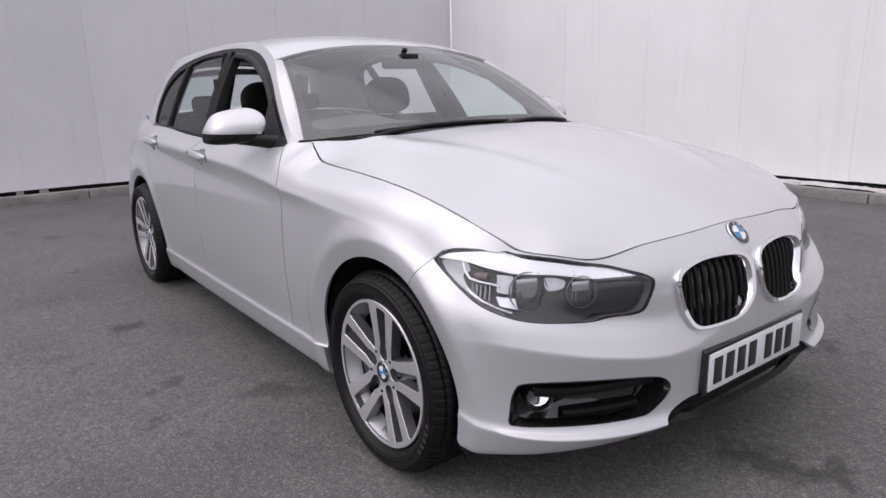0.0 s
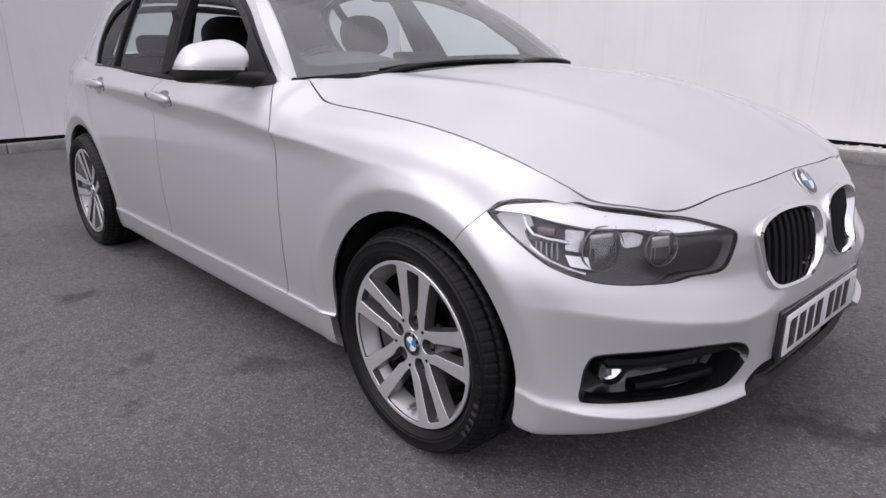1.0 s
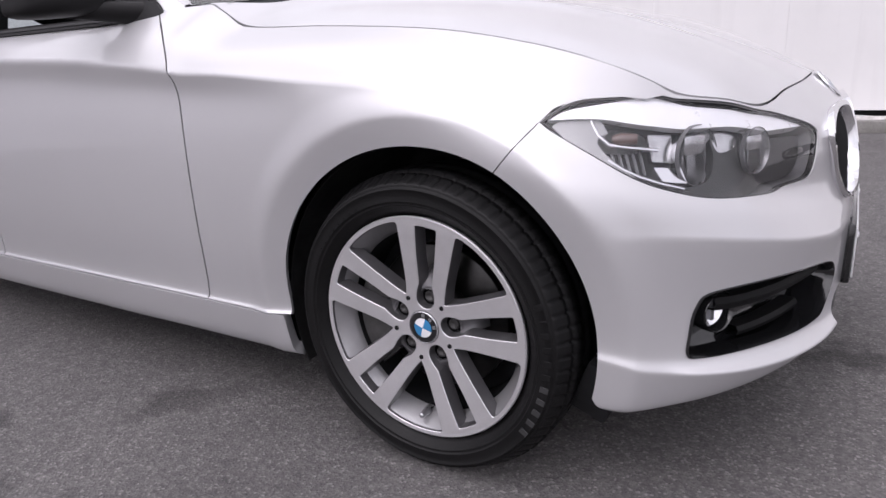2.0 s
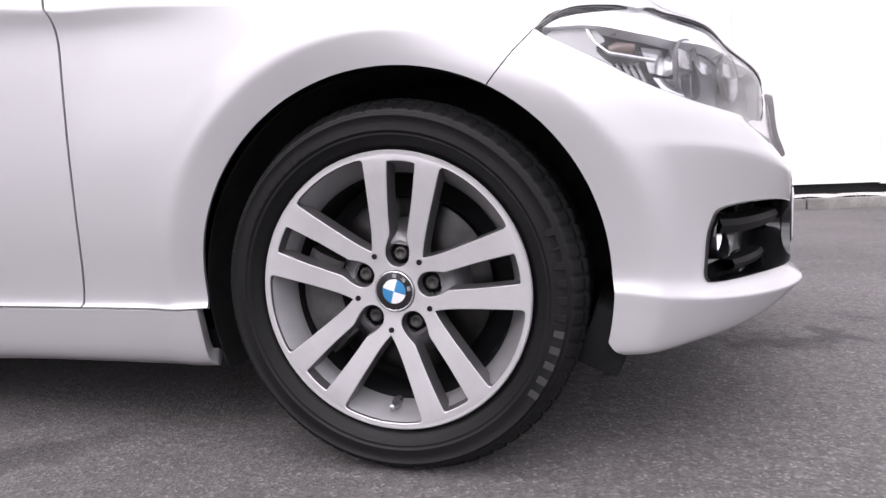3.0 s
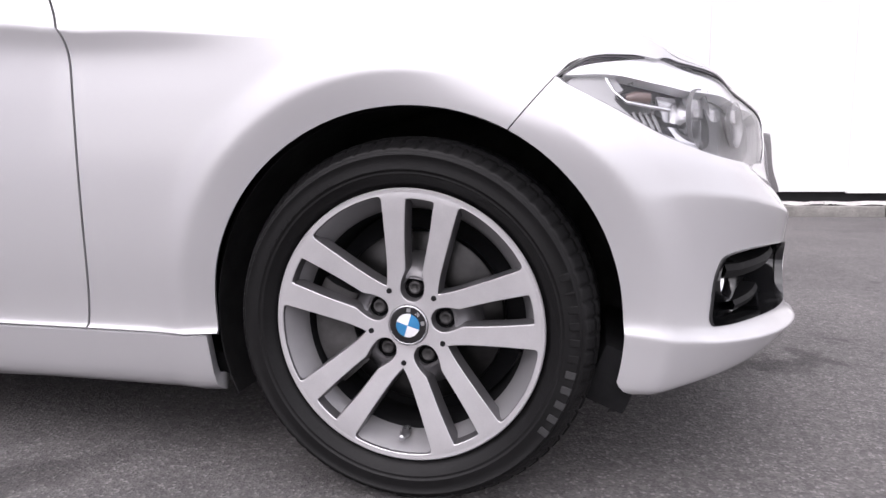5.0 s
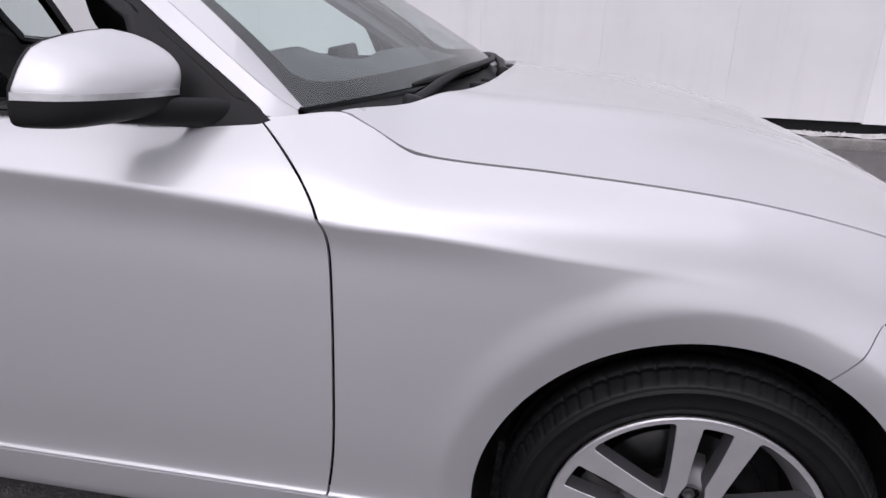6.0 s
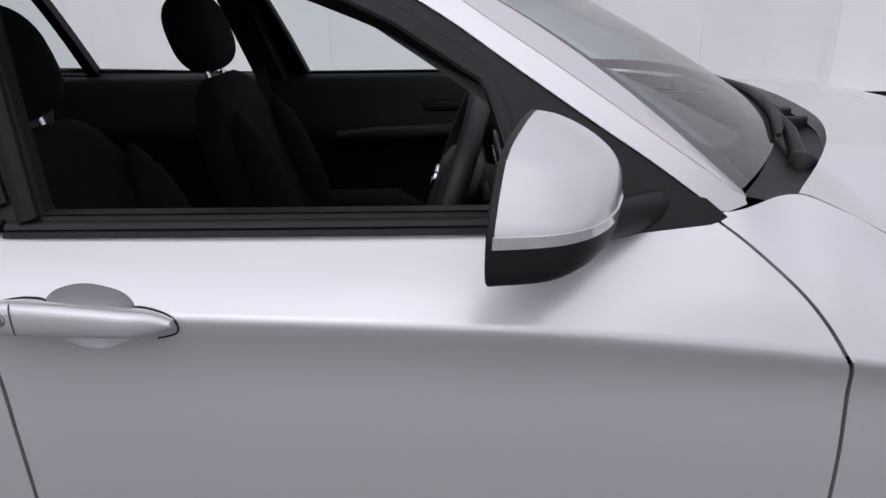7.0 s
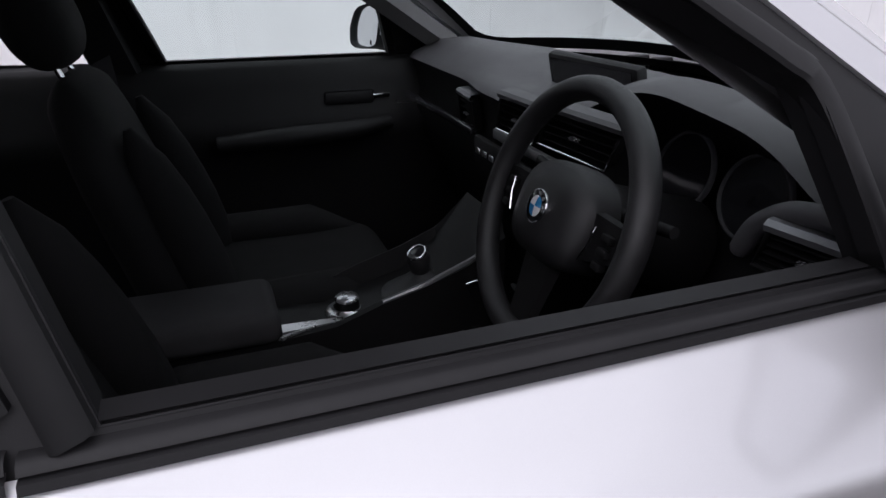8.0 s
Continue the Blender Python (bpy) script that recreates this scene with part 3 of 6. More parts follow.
HEIGHT = np.array([[float(a) for a in STATION[k][1].split()] for k in STATIONS]).T
CREASED = (2, 8)                         # lines at which the section breaks: sill top, shoulder


def step(a, b, x):
    t = np.clip((x - a) / (b - a), 0, 1)
    return t * t * (3 - 2 * t)


def section(u, v, table):
    """The value of a table at stations u and line numbers v, smooth along and across but for the creases."""
    u, v = np.broadcast_arrays(np.asarray(u, float), np.asarray(v, float))
    rows = np.array([cubic(STATIONS, row, u) for row in table])
    i = np.clip(v.astype(int), 0, 9)
    t = v - i
    pick = lambda k: np.take_along_axis(rows, np.clip(k, 0, 10)[None], 0)[0]
    p1, p2 = pick(i), pick(i + 1)
    bumper_edge = step(0.30, 0.42, u) * step(1.10, 1.0, u)      # line 5 breaks across the bumper alone
    sharp1 = np.where(np.isin(i, CREASED) | (i == 0), 1.0, np.where(i == 5, bumper_edge, 0.0))
    sharp2 = np.where(np.isin(i + 1, CREASED) | (i == 9), 1.0, np.where(i + 1 == 5, bumper_edge, 0.0))
    m1 = sharp1 * (p2 - p1) + (1 - sharp1) * (p2 - pick(i - 1)) / 2
    m2 = sharp2 * (p2 - p1) + (1 - sharp2) * (pick(i + 2) - p1) / 2
    return (2 * t**3 - 3 * t**2 + 1) * p1 + (t**3 - 2 * t**2 + t) * m1 + (3 * t**2 - 2 * t**3) * p2 + (t**3 - t**2) * m2


HUBS = ((0.0, 0.302), (-2.69, 0.302))


def body(u, v):
    """A point of the lower body: stations u along the flank and round the nose, lines v from sill to belt."""
    u, v = np.broadcast_arrays(np.asarray(u, float), np.asarray(v, float))
    d, z = section(u, v, INSET), section(u, v, HEIGHT)
    x, y = plan_at(u)
    nx, ny = inward(u)
    for hx, hz in HUBS:                  # flared lips of the wheel arches
        r = np.hypot(x - hx, z - hz)
        d = d - 0.007 * step(0.475, 0.415, r) + 0.34 * np.clip(0.412 - r, 0, 0.06)
    return x + nx * d, y + ny * d, z


def line_at(u, z):
    """The line number at which station u has the height z."""
    u, z = np.broadcast_arrays(np.asarray(u, float), np.asarray(z, float))
    lo, hi = np.zeros_like(u), np.full_like(u, 10.0)
    for _ in range(30):
        mid = (lo + hi) / 2
        low = section(u, mid, HEIGHT) < z
        lo, hi = np.where(low, mid, lo), np.where(low, hi, mid)
    return (lo + hi) / 2


# ---- the car ----
car = tagged(new("car"), "parked white five-door hatchback with silver alloy wheels", "car")


def uz(pts, n=6, closed=True):
    """An outline on the flank, given as station and height, as body parameters."""
    p = np.array(curve_points(pts, n, closed))
    return np.stack([p[:, 0], line_at(p[:, 0], p[:, 1])], -1)


def arc(cx, cz, r, a0, a1, n=36):
    return [(cx + r * math.cos(radians(a0 + (a1 - a0) * i / n)), cz + r * math.sin(radians(a0 + (a1 - a0) * i / n))) for i in range(n + 1)]


def to_uv(pts):
    p = np.array(pts, float)
    return np.stack([p[:, 0], line_at(p[:, 0], p[:, 1])], -1)


def lines(pts, n=5):
    return [tuple(p) for p in curve_points(pts, n, closed=False)]


G = 0.0026                                # half of a panel gap
ARCH = 0.358
door_front = lines([(-0.748, 0.944), (-0.706, 0.915), (-0.652, 0.866), (-0.617, 0.815), (-0.600, 0.765), (-0.595, 0.60), (-0.603, 0.40), (-0.623, 0.272)])
door_rear = lines([(-1.606, 0.952), (-1.590, 0.86), (-1.578, 0.76), (-1.572, 0.60), (-1.576, 0.40), (-1.594, 0.272)])
rear_door_back = lines([(-2.34, 0.995), (-2.44, 0.90), (-2.47, 0.80), (-2.43, 0.70), (-2.395, 0.632)])


def shift(pts, dx):
    return [(x + dx, z) for x, z in pts]


# front wing: behind the arch, over it and forward to the lamp
wing = shift(door_front, G)[::-1]                               # from the sill up to the belt
top = [(u, 10.0) for u in np.linspace(-0.742, 0.516, 60)]
lamp_back = [(0.447, 9.41), (0.375, 9.20), (0.308, 8.88), (0.268, 8.52), (0.243, 8.13)]
seam = [tuple(p) for p in to_uv([(0.240 + (0.1683 - 0.240) * t, float(section(0.2435, 8.10, HEIGHT)) * (1 - t) + 0.6185 * t) for t in np.linspace(0, 1, 9)])]
front = [tuple(p) for p in to_uv(wing)] + top + lamp_back + [(u - G * 0.45, v) for u, v in seam]
arch_pts = arc(0.0, 0.302, ARCH, 62.3, 185, 44)
front += [tuple(p) for p in to_uv(arch_pts)]
part("front_wing", panel(body, front, 120, 74), PAINT, car, both=True)

# doors
fd = [tuple(p) for p in to_uv(shift(door_front, -G)[::-1])] + [(u, 10.0) for u in np.linspace(-0.752, -1.604, 30)] + [tuple(p) for p in to_uv(shift(door_rear, G))]


def cup_outline(x0):
    return np.array(curve_points([(x0 + dx, 8.02 + dv) for dx, dv in ((0.046, 0.43), (0.060, 0.66), (0.083, 0.755), (0.106, 0.70), (0.128, 0.58), (0.145, 0.32), (0.150, -0.05), (0.140, -0.42), (0.118, -0.60), (0.096, -0.68), (0.072, -0.60), (0.052, -0.42), (0.044, -0.05))], 5))


HANDLE_FRONT, HANDLE_REAR = -1.549, -2.33
HANDLE_SEAT = ((-0.0135, -0.011, -0.0035, 0.009, 0.024, 0.046, 0.149, 0.164, 0.1815, 0.194), (7.97, 8.15, 8.28, 8.36, 8.40, 8.38, 8.25, 8.22, 8.12, 8.0))      # where its ends meet the skin
front_doors = part("front_door", panel(body, fd, 60, 60, holes=(cup_outline(HANDLE_FRONT),), rim=0.006), PAINT, car, both=True)
rd = [tuple(p) for p in to_uv(shift(door_rear, -G)[::-1])] + [(u, 10.0) for u in np.linspace(-1.612, -2.34, 20)] + [tuple(p) for p in to_uv(shift(rear_door_back, G))]
rd += [tuple(p) for p in to_uv(arc(-2.69, 0.302, ARCH + 0.004, 47, 6, 20))] + [tuple(p) for p in to_uv([(-2.33, 0.272)])]
rear_doors = part("rear_door", panel(body, rd, 40, 44, holes=(cup_outline(HANDLE_REAR),), rim=0.006), PAINT, car, both=True)
rq = [tuple(p) for p in to_uv(shift(rear_door_back, -G)[::-1])] + [(u, 10.0) for u in np.linspace(-2.35, UR + 0.001, 40)]
rq += [(UR + 0.001, v) for v in np.linspace(9.8, 0.05, 20)] + [(u, 0.05) for u in np.linspace(UR + 0.02, -3.02, 12)]
rq += [tuple(p) for p in to_uv(arc(-2.69, 0.302, ARCH, 196, 48, 40))]
part("rear_quarter_panel", panel(body, rq, 60, 40), PAINT, car, both=True)
sill = [(u, 2.0 - 0.03) for u in np.linspace(-0.374, -2.33, 30)] + [(u, 0.0) for u in np.linspace(-2.31, -0.365, 30)]
part("sill", panel(body, sill, 40, 8, rim=0.03, offset=0.002), PAINT, car, both=True)

# front bumper with openings for lamps, grille and intakes
LAMP = [[0.2435, 8.13], (0.305, 8.81), (0.40, 9.28), (0.516, 9.86), (0.640, 9.93), (0.775, 9.86), (0.868, 9.36), (0.930, 8.94), (0.944, 8.60), (0.928, 7.95), (0.897, 7.36), (0.80, 7.22), (0.735, 6.98), (0.60, 6.63), (0.512, 6.58), (0.430, 6.79), (0.335, 7.47)]
KIDNEY = [(1.011, 8.30), (1.034, 8.86), (1.130, 9.08), (1.260, 8.92), (1.318, 8.55), (1.332, 7.75), (1.318, 6.60), (1.255, 5.85), (1.140, 5.78), (1.063, 6.02), (1.034, 6.95)]
FOG = [(0.512, 0.340), (0.522, 0.394), (0.558, 0.420), (0.718, 0.422), (0.905, 0.402), (0.962, 0.370), (0.952, 0.337), (0.898, 0.304), (0.842, 0.299), (0.653, 0.304), (0.535, 0.303), (0.511, 0.310)]
lamp, kidney = (np.array(curve_points(c, 5)) for c in (LAMP, KIDNEY))
fog = uz(FOG, 5)
MID = UF - 0.0004
bumper = [(u + G * 0.45, v) for u, v in seam[::-1]] + [(0.2445, 8.15), (0.300, 8.83), (0.37, 9.20), (0.447, 9.43), (0.516, 10.0)] + [(u, 10.0) for u in np.linspace(0.54, MID, 40)]
bumper += [(MID, v) for v in np.linspace(9.9, 3.2, 16)]
bumper += [(u, v) for u, v in curve_points([(1.30, 3.15), (1.10, 3.18), (1.02, 3.12), (0.965, 2.75), (0.942, 1.9), (0.935, 1.0), (0.92, 0.45)], 5, False)]
bumper += [(u, 0.1) for u in np.linspace(0.90, 0.45, 14)] + [(0.375, 0.12)]
bumper += [tuple(p) for p in to_uv(arc(0.0, 0.302, ARCH, -13, 61.8, 30))]
part("front_bumper", panel(body, bumper, 110, 100, holes=(lamp, kidney, fog), rim=0.009), PAINT, car, both=True)

# bonnet: a crowned sheet inside the line of wing, lamp and nose
eu = np.linspace(-0.622, MID, 400)
EX, EY, EZ = body(eu, np.full_like(eu, 10.0))


def bonnet_at(x, y, matched=True):
    a = np.abs(y)
    centre = cubic([-0.75, -0.42, -0.1, 0.2, 0.4, 0.52, 0.62], [1.033, 0.992, 0.957, 0.893, 0.822, 0.767, 0.721], x)
    side = cubic([-0.75, -0.627, -0.50, -0.25, 0.0, 0.2, 0.32, 0.39, 0.428, 0.49, 0.54, 0.62], [0.99, 0.955, 0.900, 0.882, 0.861, 0.822, 0.781, 0.755, 0.733, 0.694, 0.640, 0.55], x)
    width = cubic([-0.75, -0.627, -0.50, -0.25, 0.0, 0.2, 0.36, 0.428, 0.62], [0.70, 0.726, 0.755, 0.766, 0.768, 0.757, 0.735, 0.70, 0.66], x)
    w = a / width
    ridge = cubic([-0.75, -0.3, 0.55], [0.56, 0.50, 0.28], x)
    z = centre - (centre - side) * np.where(w > 0, w, 0) ** 2.6
    z = z + 0.008 * np.exp(-((a - ridge) / 0.05) ** 2) * step(0.6, 0.1, x)
    if not matched:
        return x, y, z
    flat_x, flat_y = np.ravel(x), np.ravel(a)
    near = np.hypot(flat_x[:, None] - EX[None], flat_y[:, None] + EY[None])
    share = np.exp(-((near - near.min(1, keepdims=True)) / 0.03) ** 2)
    miss = (share * (EZ - bonnet_at(EX, EY, False)[2])[None]).sum(1) / share.sum(1)
    return x, y, z + (miss * np.exp(-(near.min(1) / 0.15) ** 2)).reshape(np.shape(z))


rear_edge = lines([(-0.622, -0.727), (-0.558, -0.63), (-0.475, -0.50), (-0.418, -0.36), (-0.398, -0.18), (-0.392, 0.0)], 8)
half = [(x, y) for x, y in zip(EX[::4], EY[::4])]
half = [(x - G * (0.9 if y < -0.6 else 1.3), y + G * (2.6 if x < 0.3 else 1.6) * (0.3 if y > -0.6 else 1)) for x, y in half]
outline = rear_edge[::-1] + half[1:]
outline = outline + [(x, -y) for x, y in outline[::-1] if y < -0.01]
part("bonnet", panel(bonnet_at, outline, 60, 70, rim=0.02), PAINT, car, "white bonnet with two soft ridges")
# dark tube added under the bonnet gap, so its shade comes from colour
b = bmesh.new()
tube(b, [(x - 0.003, y + 0.004, z - 0.0115) for x, y, z in zip(EX[6::6], EY[6::6], EZ[6::6])], 0.008, 6)
part("bonnet_gap_strip", b, DARK, car, "dark strip added in the bonnet gap to give it shade", both=True)


# ---- greenhouse ----
def glass_y(x, z):
    y0 = cubic([-3.3, -3.0, -2.6, -2.3, -1.3, -1.0, -0.75, -0.66], [0.630, 0.722, 0.793, 0.783, 0.777, 0.773, 0.767, 0.728], x)
    h = np.maximum(z - 0.945, -0.05)
    return y0 - 0.42 * h - 0.35 * h * h


def glasshouse(x, z):
    return x, -glass_y(x, z), z


white_edge = lines([(-0.749, 0.957), (-0.81, 1.000), (-0.881, 1.046), (-0.98, 1.112), (-1.062, 1.167), (-1.17, 1.226), (-1.30, 1.282), (-1.46, 1.322), (-1.70, 1.346), (-1.92, 1.350), (-2.20, 1.338), (-2.42, 1.310), (-2.56, 1.262), (-2.61, 1.20), (-2.60, 1.12), (-2.575, 1.04), (-2.54, 0.984)], 4)
RAIL_X = [-0.694, -0.783, -0.914, -1.007, -1.16, -1.35, -1.6, -1.9, -2.3, -2.7, -3.05, -3.2]
RAIL_Z = [0.955, 1.015, 1.103, 1.163, 1.264, 1.330, 1.367, 1.378, 1.366, 1.325, 1.27, 1.25]


def rail_z(x):
    return cubic(RAIL_X[::-1], RAIL_Z[::-1], x)


xs = np.linspace(-0.695, -3.12, 50)
pillar = [(x, float(rail_z(x))) for x in xs]
tail_edge = lines([(-3.12, 1.262), (-3.18, 1.18), (-3.24, 1.08), (-3.28, 1.0)], 4)
belt = [(float(u), float(section(u, 10.0, HEIGHT))) for u in np.linspace(-3.25, -2.55, 12)]
side = pillar + tail_edge + belt + white_edge[::-1] + [(-0.742, 0.947), (-0.72, 0.942), (-0.690, 0.946)]
part("roof_side_frame", panel(glasshouse, side, 110, 40, rim=0.012), PAINT, car, both=True)

# black window surround with its openings
OPEN_FRONT = [[-0.962, 0.948], [-1.010, 1.096], (-1.070, 1.127), (-1.130, 1.160), (-1.245, 1.205), (-1.42, 1.262), (-1.55, 1.288), [-1.675, 1.298], (-1.618, 1.15), (-1.580, 1.05), [-1.545, 0.948]]
GLASS_REAR = [[-1.685, 0.950], (-1.74, 1.10), [-1.826, 1.320], (-2.0, 1.327), (-2.20, 1.317), [-2.345, 1.294], (-2.312, 1.16), [-2.262, 0.956]]
GLASS_QUARTER = [[-2.302, 0.958], (-2.345, 1.15), [-2.382, 1.286], (-2.48, 1.256), (-2.556, 1.20), (-2.582, 1.13), (-2.562, 1.05), [-2.520, 0.966]]
opening, pane_rear, pane_quarter = (np.array(curve_points(c, 4)) for c in (OPEN_FRONT, GLASS_REAR, GLASS_QUARTER))
lower = [(x, 0.9225 if x > -1.6 else 0.9225 + (abs(x) - 1.6) * 0.030) for x in np.linspace(-2.535, -0.74, 40)]
trim = [(x, z - 0.002) for x, z in white_edge[::1]] + lower
part("window_surround", panel(glasshouse, trim, 90, 30, holes=(opening, pane_rear, pane_quarter), rim=0.03, offset=-0.003), BLACK_TRIM, car, "satin black window surround", both=True)


def band(x0, x1, z0, z1, n=30, out=0.006, thick=0.01):
    """A moulded strip along the glasshouse between two heights, standing proud."""
    b = bmesh.new()
    rows = []
    h = z1 - z0
    for zz, oo2 in ((z0, -thick), (z0, out * 0.5), (z0 + 0.14 * h, out), (z0 + 0.46 * h, out), (z0 + 0.50 * h, out * 0.35), (z0 + 0.58 * h, out * 0.3), (z0 + 0.62 * h, out * 0.8), (z0 + 0.88 * h, out * 0.7), (z1, out * 0.3), (z1, -thick)):
        row = []
        for x in np.linspace(x0, x1, n):
            zz2 = zz + max(0.0, (abs(x) - 1.6) * 0.030)
            row.append((x, -float(glass_y(x, zz2)) - oo2, zz2))
        rows.append(row)
    grid(b, rows)
    bmesh.ops.recalc_face_normals(b, faces=b.faces[:])
    return b


part("belt_seal", band(-0.93, -1.585, 0.9250, 0.942, out=0.010), BLACK_TRIM, front_doors, "black rubber waist seal", both=True)
part("belt_seal", band(-1.590, -2.525, 0.9260, 0.944, out=0.009), BLACK_TRIM, rear_doors, "black rubber waist seal", both=True)
part("inner_seal", band(-0.97, -1.57, 0.941, 0.949, out=-0.010, thick=0.024), BLACK_TRIM, front_doors, both=True)


def frame_strip(pts, w, out, depth=0.03):
    """A raised moulding that follows a line on the glasshouse."""
    b = bmesh.new()
    rows = []
    p = [Vector((x, z)) for x, z in pts]
    for i, q in enumerate(p):
        t = (p[min(i + 1, len(p) - 1)] - p[max(i - 1, 0)]).normalized()
        nrm = Vector((-t.y, t.x))
        row = []
        for k, o in ((-0.5, -depth), (-0.5, out * 0.6), (-0.3, out), (0.3, out), (0.5, out * 0.6), (0.5, -depth)):
            c = q + nrm * k * w
            row.append((c.x, -float(glass_y(c.x, c.y)) - o, c.y))
        rows.append(row)
    grid(b, rows)
    bmesh.ops.recalc_face_normals(b, faces=b.faces[:])
    return b


door_frame = lines([(-0.953, 0.950), (-0.975, 1.020), (-1.002, 1.090), (-1.030, 1.112), (-1.075, 1.140), (-1.130, 1.172), (-1.245, 1.219), (-1.42, 1.276), (-1.55, 1.302), (-1.675, 1.312)], 5)
part("door_frame", frame_strip(door_frame, 0.022, 0.008), BLACK_TRIM, front_doors, both=True)
part("pillar_cover", frame_strip([(-1.558, 0.945), (-1.594, 1.05), (-1.632, 1.15), (-1.690, 1.31)], 0.024, 0.009), PILLAR, front_doors, "black pillar cover", both=True)
part("pillar_cover", frame_strip([(-1.622, 0.950), (-1.662, 1.05), (-1.702, 1.15), (-1.762, 1.315)], 0.080, 0.006), PILLAR, rear_doors, "black pillar cover", both=True)
part("glass_divider", frame_strip([(-2.282, 0.958), (-2.328, 1.15), (-2.362, 1.28)], 0.026, 0.006), BLACK_TRIM, rear_doors, both=True)
for name, pane in (("rear_window_pane", pane_rear), ("quarter_pane", pane_quarter)):
    for ob in part(name, panel(glasshouse, pane, 16, 12, rim=0.0, offset=-0.012), SIDE_GLASS, rear_doors, "tinted side glass", both=True):
        ob.visible_shadow = False
        if pane is pane_rear and ob.parent is rear_doors[1]:
            bpy.data.objects.remove(ob)      # the rear window on the passenger's side is wound down
part("sail_panel", panel(glasshouse, np.array(curve_points([[-0.966, 0.949], [-1.016, 1.110], (-0.955, 1.078), (-0.89, 1.036), (-0.83, 0.995), [-0.77, 0.955]], 4)), 14, 10, rim=0.02, offset=0.006), BLACK_TRIM, front_doors, "black mirror triangle", both=True)
for ob in part("door_glass", panel(glasshouse, opening, 16, 12, rim=0.0, offset=-0.014), SIDE_GLASS, front_doors, both=True)[:1]:
    bpy.data.objects.remove(ob)          # the driver's window is wound down


# windscreen, roof, tailgate
def screen_at(x, y):
    """Windscreen: x runs 0 (base) to 1 (top), y across from -1 to 1."""
    t, w = np.asarray(x, float), np.asarray(y, float)
    bx, by, bz = -0.692 + 0.235 * (1 - np.abs(w) ** 2.4), 0.722 * w, 0.956 + 0.035 * (1 - w * w)
    tx, ty, tz = -1.165 - 0.02 * (1 - w * w), 0.570 * w, 1.266 + 0.072 * (1 - np.abs(w) ** 2.2)
    bulge = 0.022 * np.sin(np.pi * np.clip(t, 0, 1))
    return bx + (tx - bx) * t + bulge * 0.5, by + (ty - by) * t, bz + (tz - bz) * t + bulge


full = [(0.0, w) for w in np.linspace(-1, 1, 41)] + [(1.0, w) for w in np.linspace(1, -1, 41)]
side_edge = [(0.083, 0.90), (0.100, 0.935), (0.135, 0.955), (0.5, 0.955), (0.90, 0.95), (0.945, 0.93)]
clear = [(0.075, w) for w in np.linspace(-0.85, 0.85, 29)] + side_edge + [(0.955, w) for w in np.linspace(0.90, -0.90, 29)] + [(t, -w) for t, w in side_edge[::-1]]
scr = part("windscreen", panel(screen_at, full, 20, 40, rim=0.0, flip=True), SCREEN_GLASS, car, "laminated windscreen reflecting the sky")
scr.visible_shadow = False
b = bmesh.new()
rows = []
for t in np.linspace(0, 1, 24):
    x, y, z = (float(c) for c in screen_at(t, -1.0))
    zr = float(rail_z(x))
    rows.append([(x, -float(glass_y(x, zr)) - 0.001, zr - 0.010), (x, -float(glass_y(x, zr)) - 0.0005, zr + 0.0005), (x, y - 0.006, z + 0.003), (x, y + 0.002, z + 0.001)])
grid(b, rows)
bmesh.ops.recalc_face_normals(b, faces=b.faces[:])
part("pillar_face", b, PAINT, car, "white windscreen pillar", both=True)
part("screen_border", panel(screen_at, full, 30, 44, holes=(clear,), rim=0.0, offset=-0.004, flip=True), DARK, scr, "black printed border")


def roof_at(x, y):
    w = np.clip(np.abs(y), 0, 1)
    rz = rail_z(x)
    ry = glass_y(x, rz)
    centre = cubic([-3.3, -3.15, -2.8, -2.3, -1.9, -1.55, -1.3, -1.185], [1.30, 1.335, 1.383, 1.414, 1.421, 1.408, 1.370, 1.338], x)
    return x, np.sign(y) * ry * w, centre - (centre - rz) * w ** 2.4


def roof_front(w):
    return -1.165 - 0.022 * (1 - w * w)


roof = [(float(roof_front(w)), w) for w in np.linspace(-1, 1, 41)] + [(-3.13 - 0.05 * (1 - w * w), w) for w in np.linspace(1, -1, 41)]
part("roof", panel(roof_at, roof, 50, 40, rim=0.014), PAINT, car, "white roof")
part("headlining", panel(roof_at, [(-1.22, -0.95), (-1.22, 0.95), (-2.9, 0.95), (-2.9, -0.95)], 24, 16, rim=0.0, offset=-0.035), HEADLINING, car)


def tail_at(t, w):
    """Tailgate: t from the roof edge down to the bumper, w across."""
    x = cubic([0, 0.08, 0.5, 0.56, 1.0], [-3.15, -3.17, -3.40, -3.43, -3.50], t) + 0.12 * (w * w) * (0.6 + 0.6 * t)
    y = w * (0.485 + 0.13 * np.clip(t, 0, 1))
    z = cubic([0, 0.08, 0.5, 0.56, 1.0], [1.30, 1.28, 1.02, 0.98, 0.62], t) - 0.045 * w * w * (1 - np.clip(t, 0, 1))
    return x, y, z


gate = [(0.0, w) for w in np.linspace(-1, 1, 21)] + [(1.0, w) for w in np.linspace(1, -1, 21)]
rear_clear = [(0.10, w) for w in np.linspace(-0.8, 0.8, 21)] + [(0.48, w) for w in np.linspace(0.84, -0.84, 21)]
tailgate = part("tailgate", panel(tail_at, gate, 30, 24, holes=(rear_clear,), rim=0.02, flip=True), PAINT, car)
part("rear_screen", panel(tail_at, rear_clear, 12, 20, rim=0.0, offset=-0.006, flip=True), SIDE_GLASS, tailgate, "tinted rear window").visible_shadow = False
b = bmesh.new()
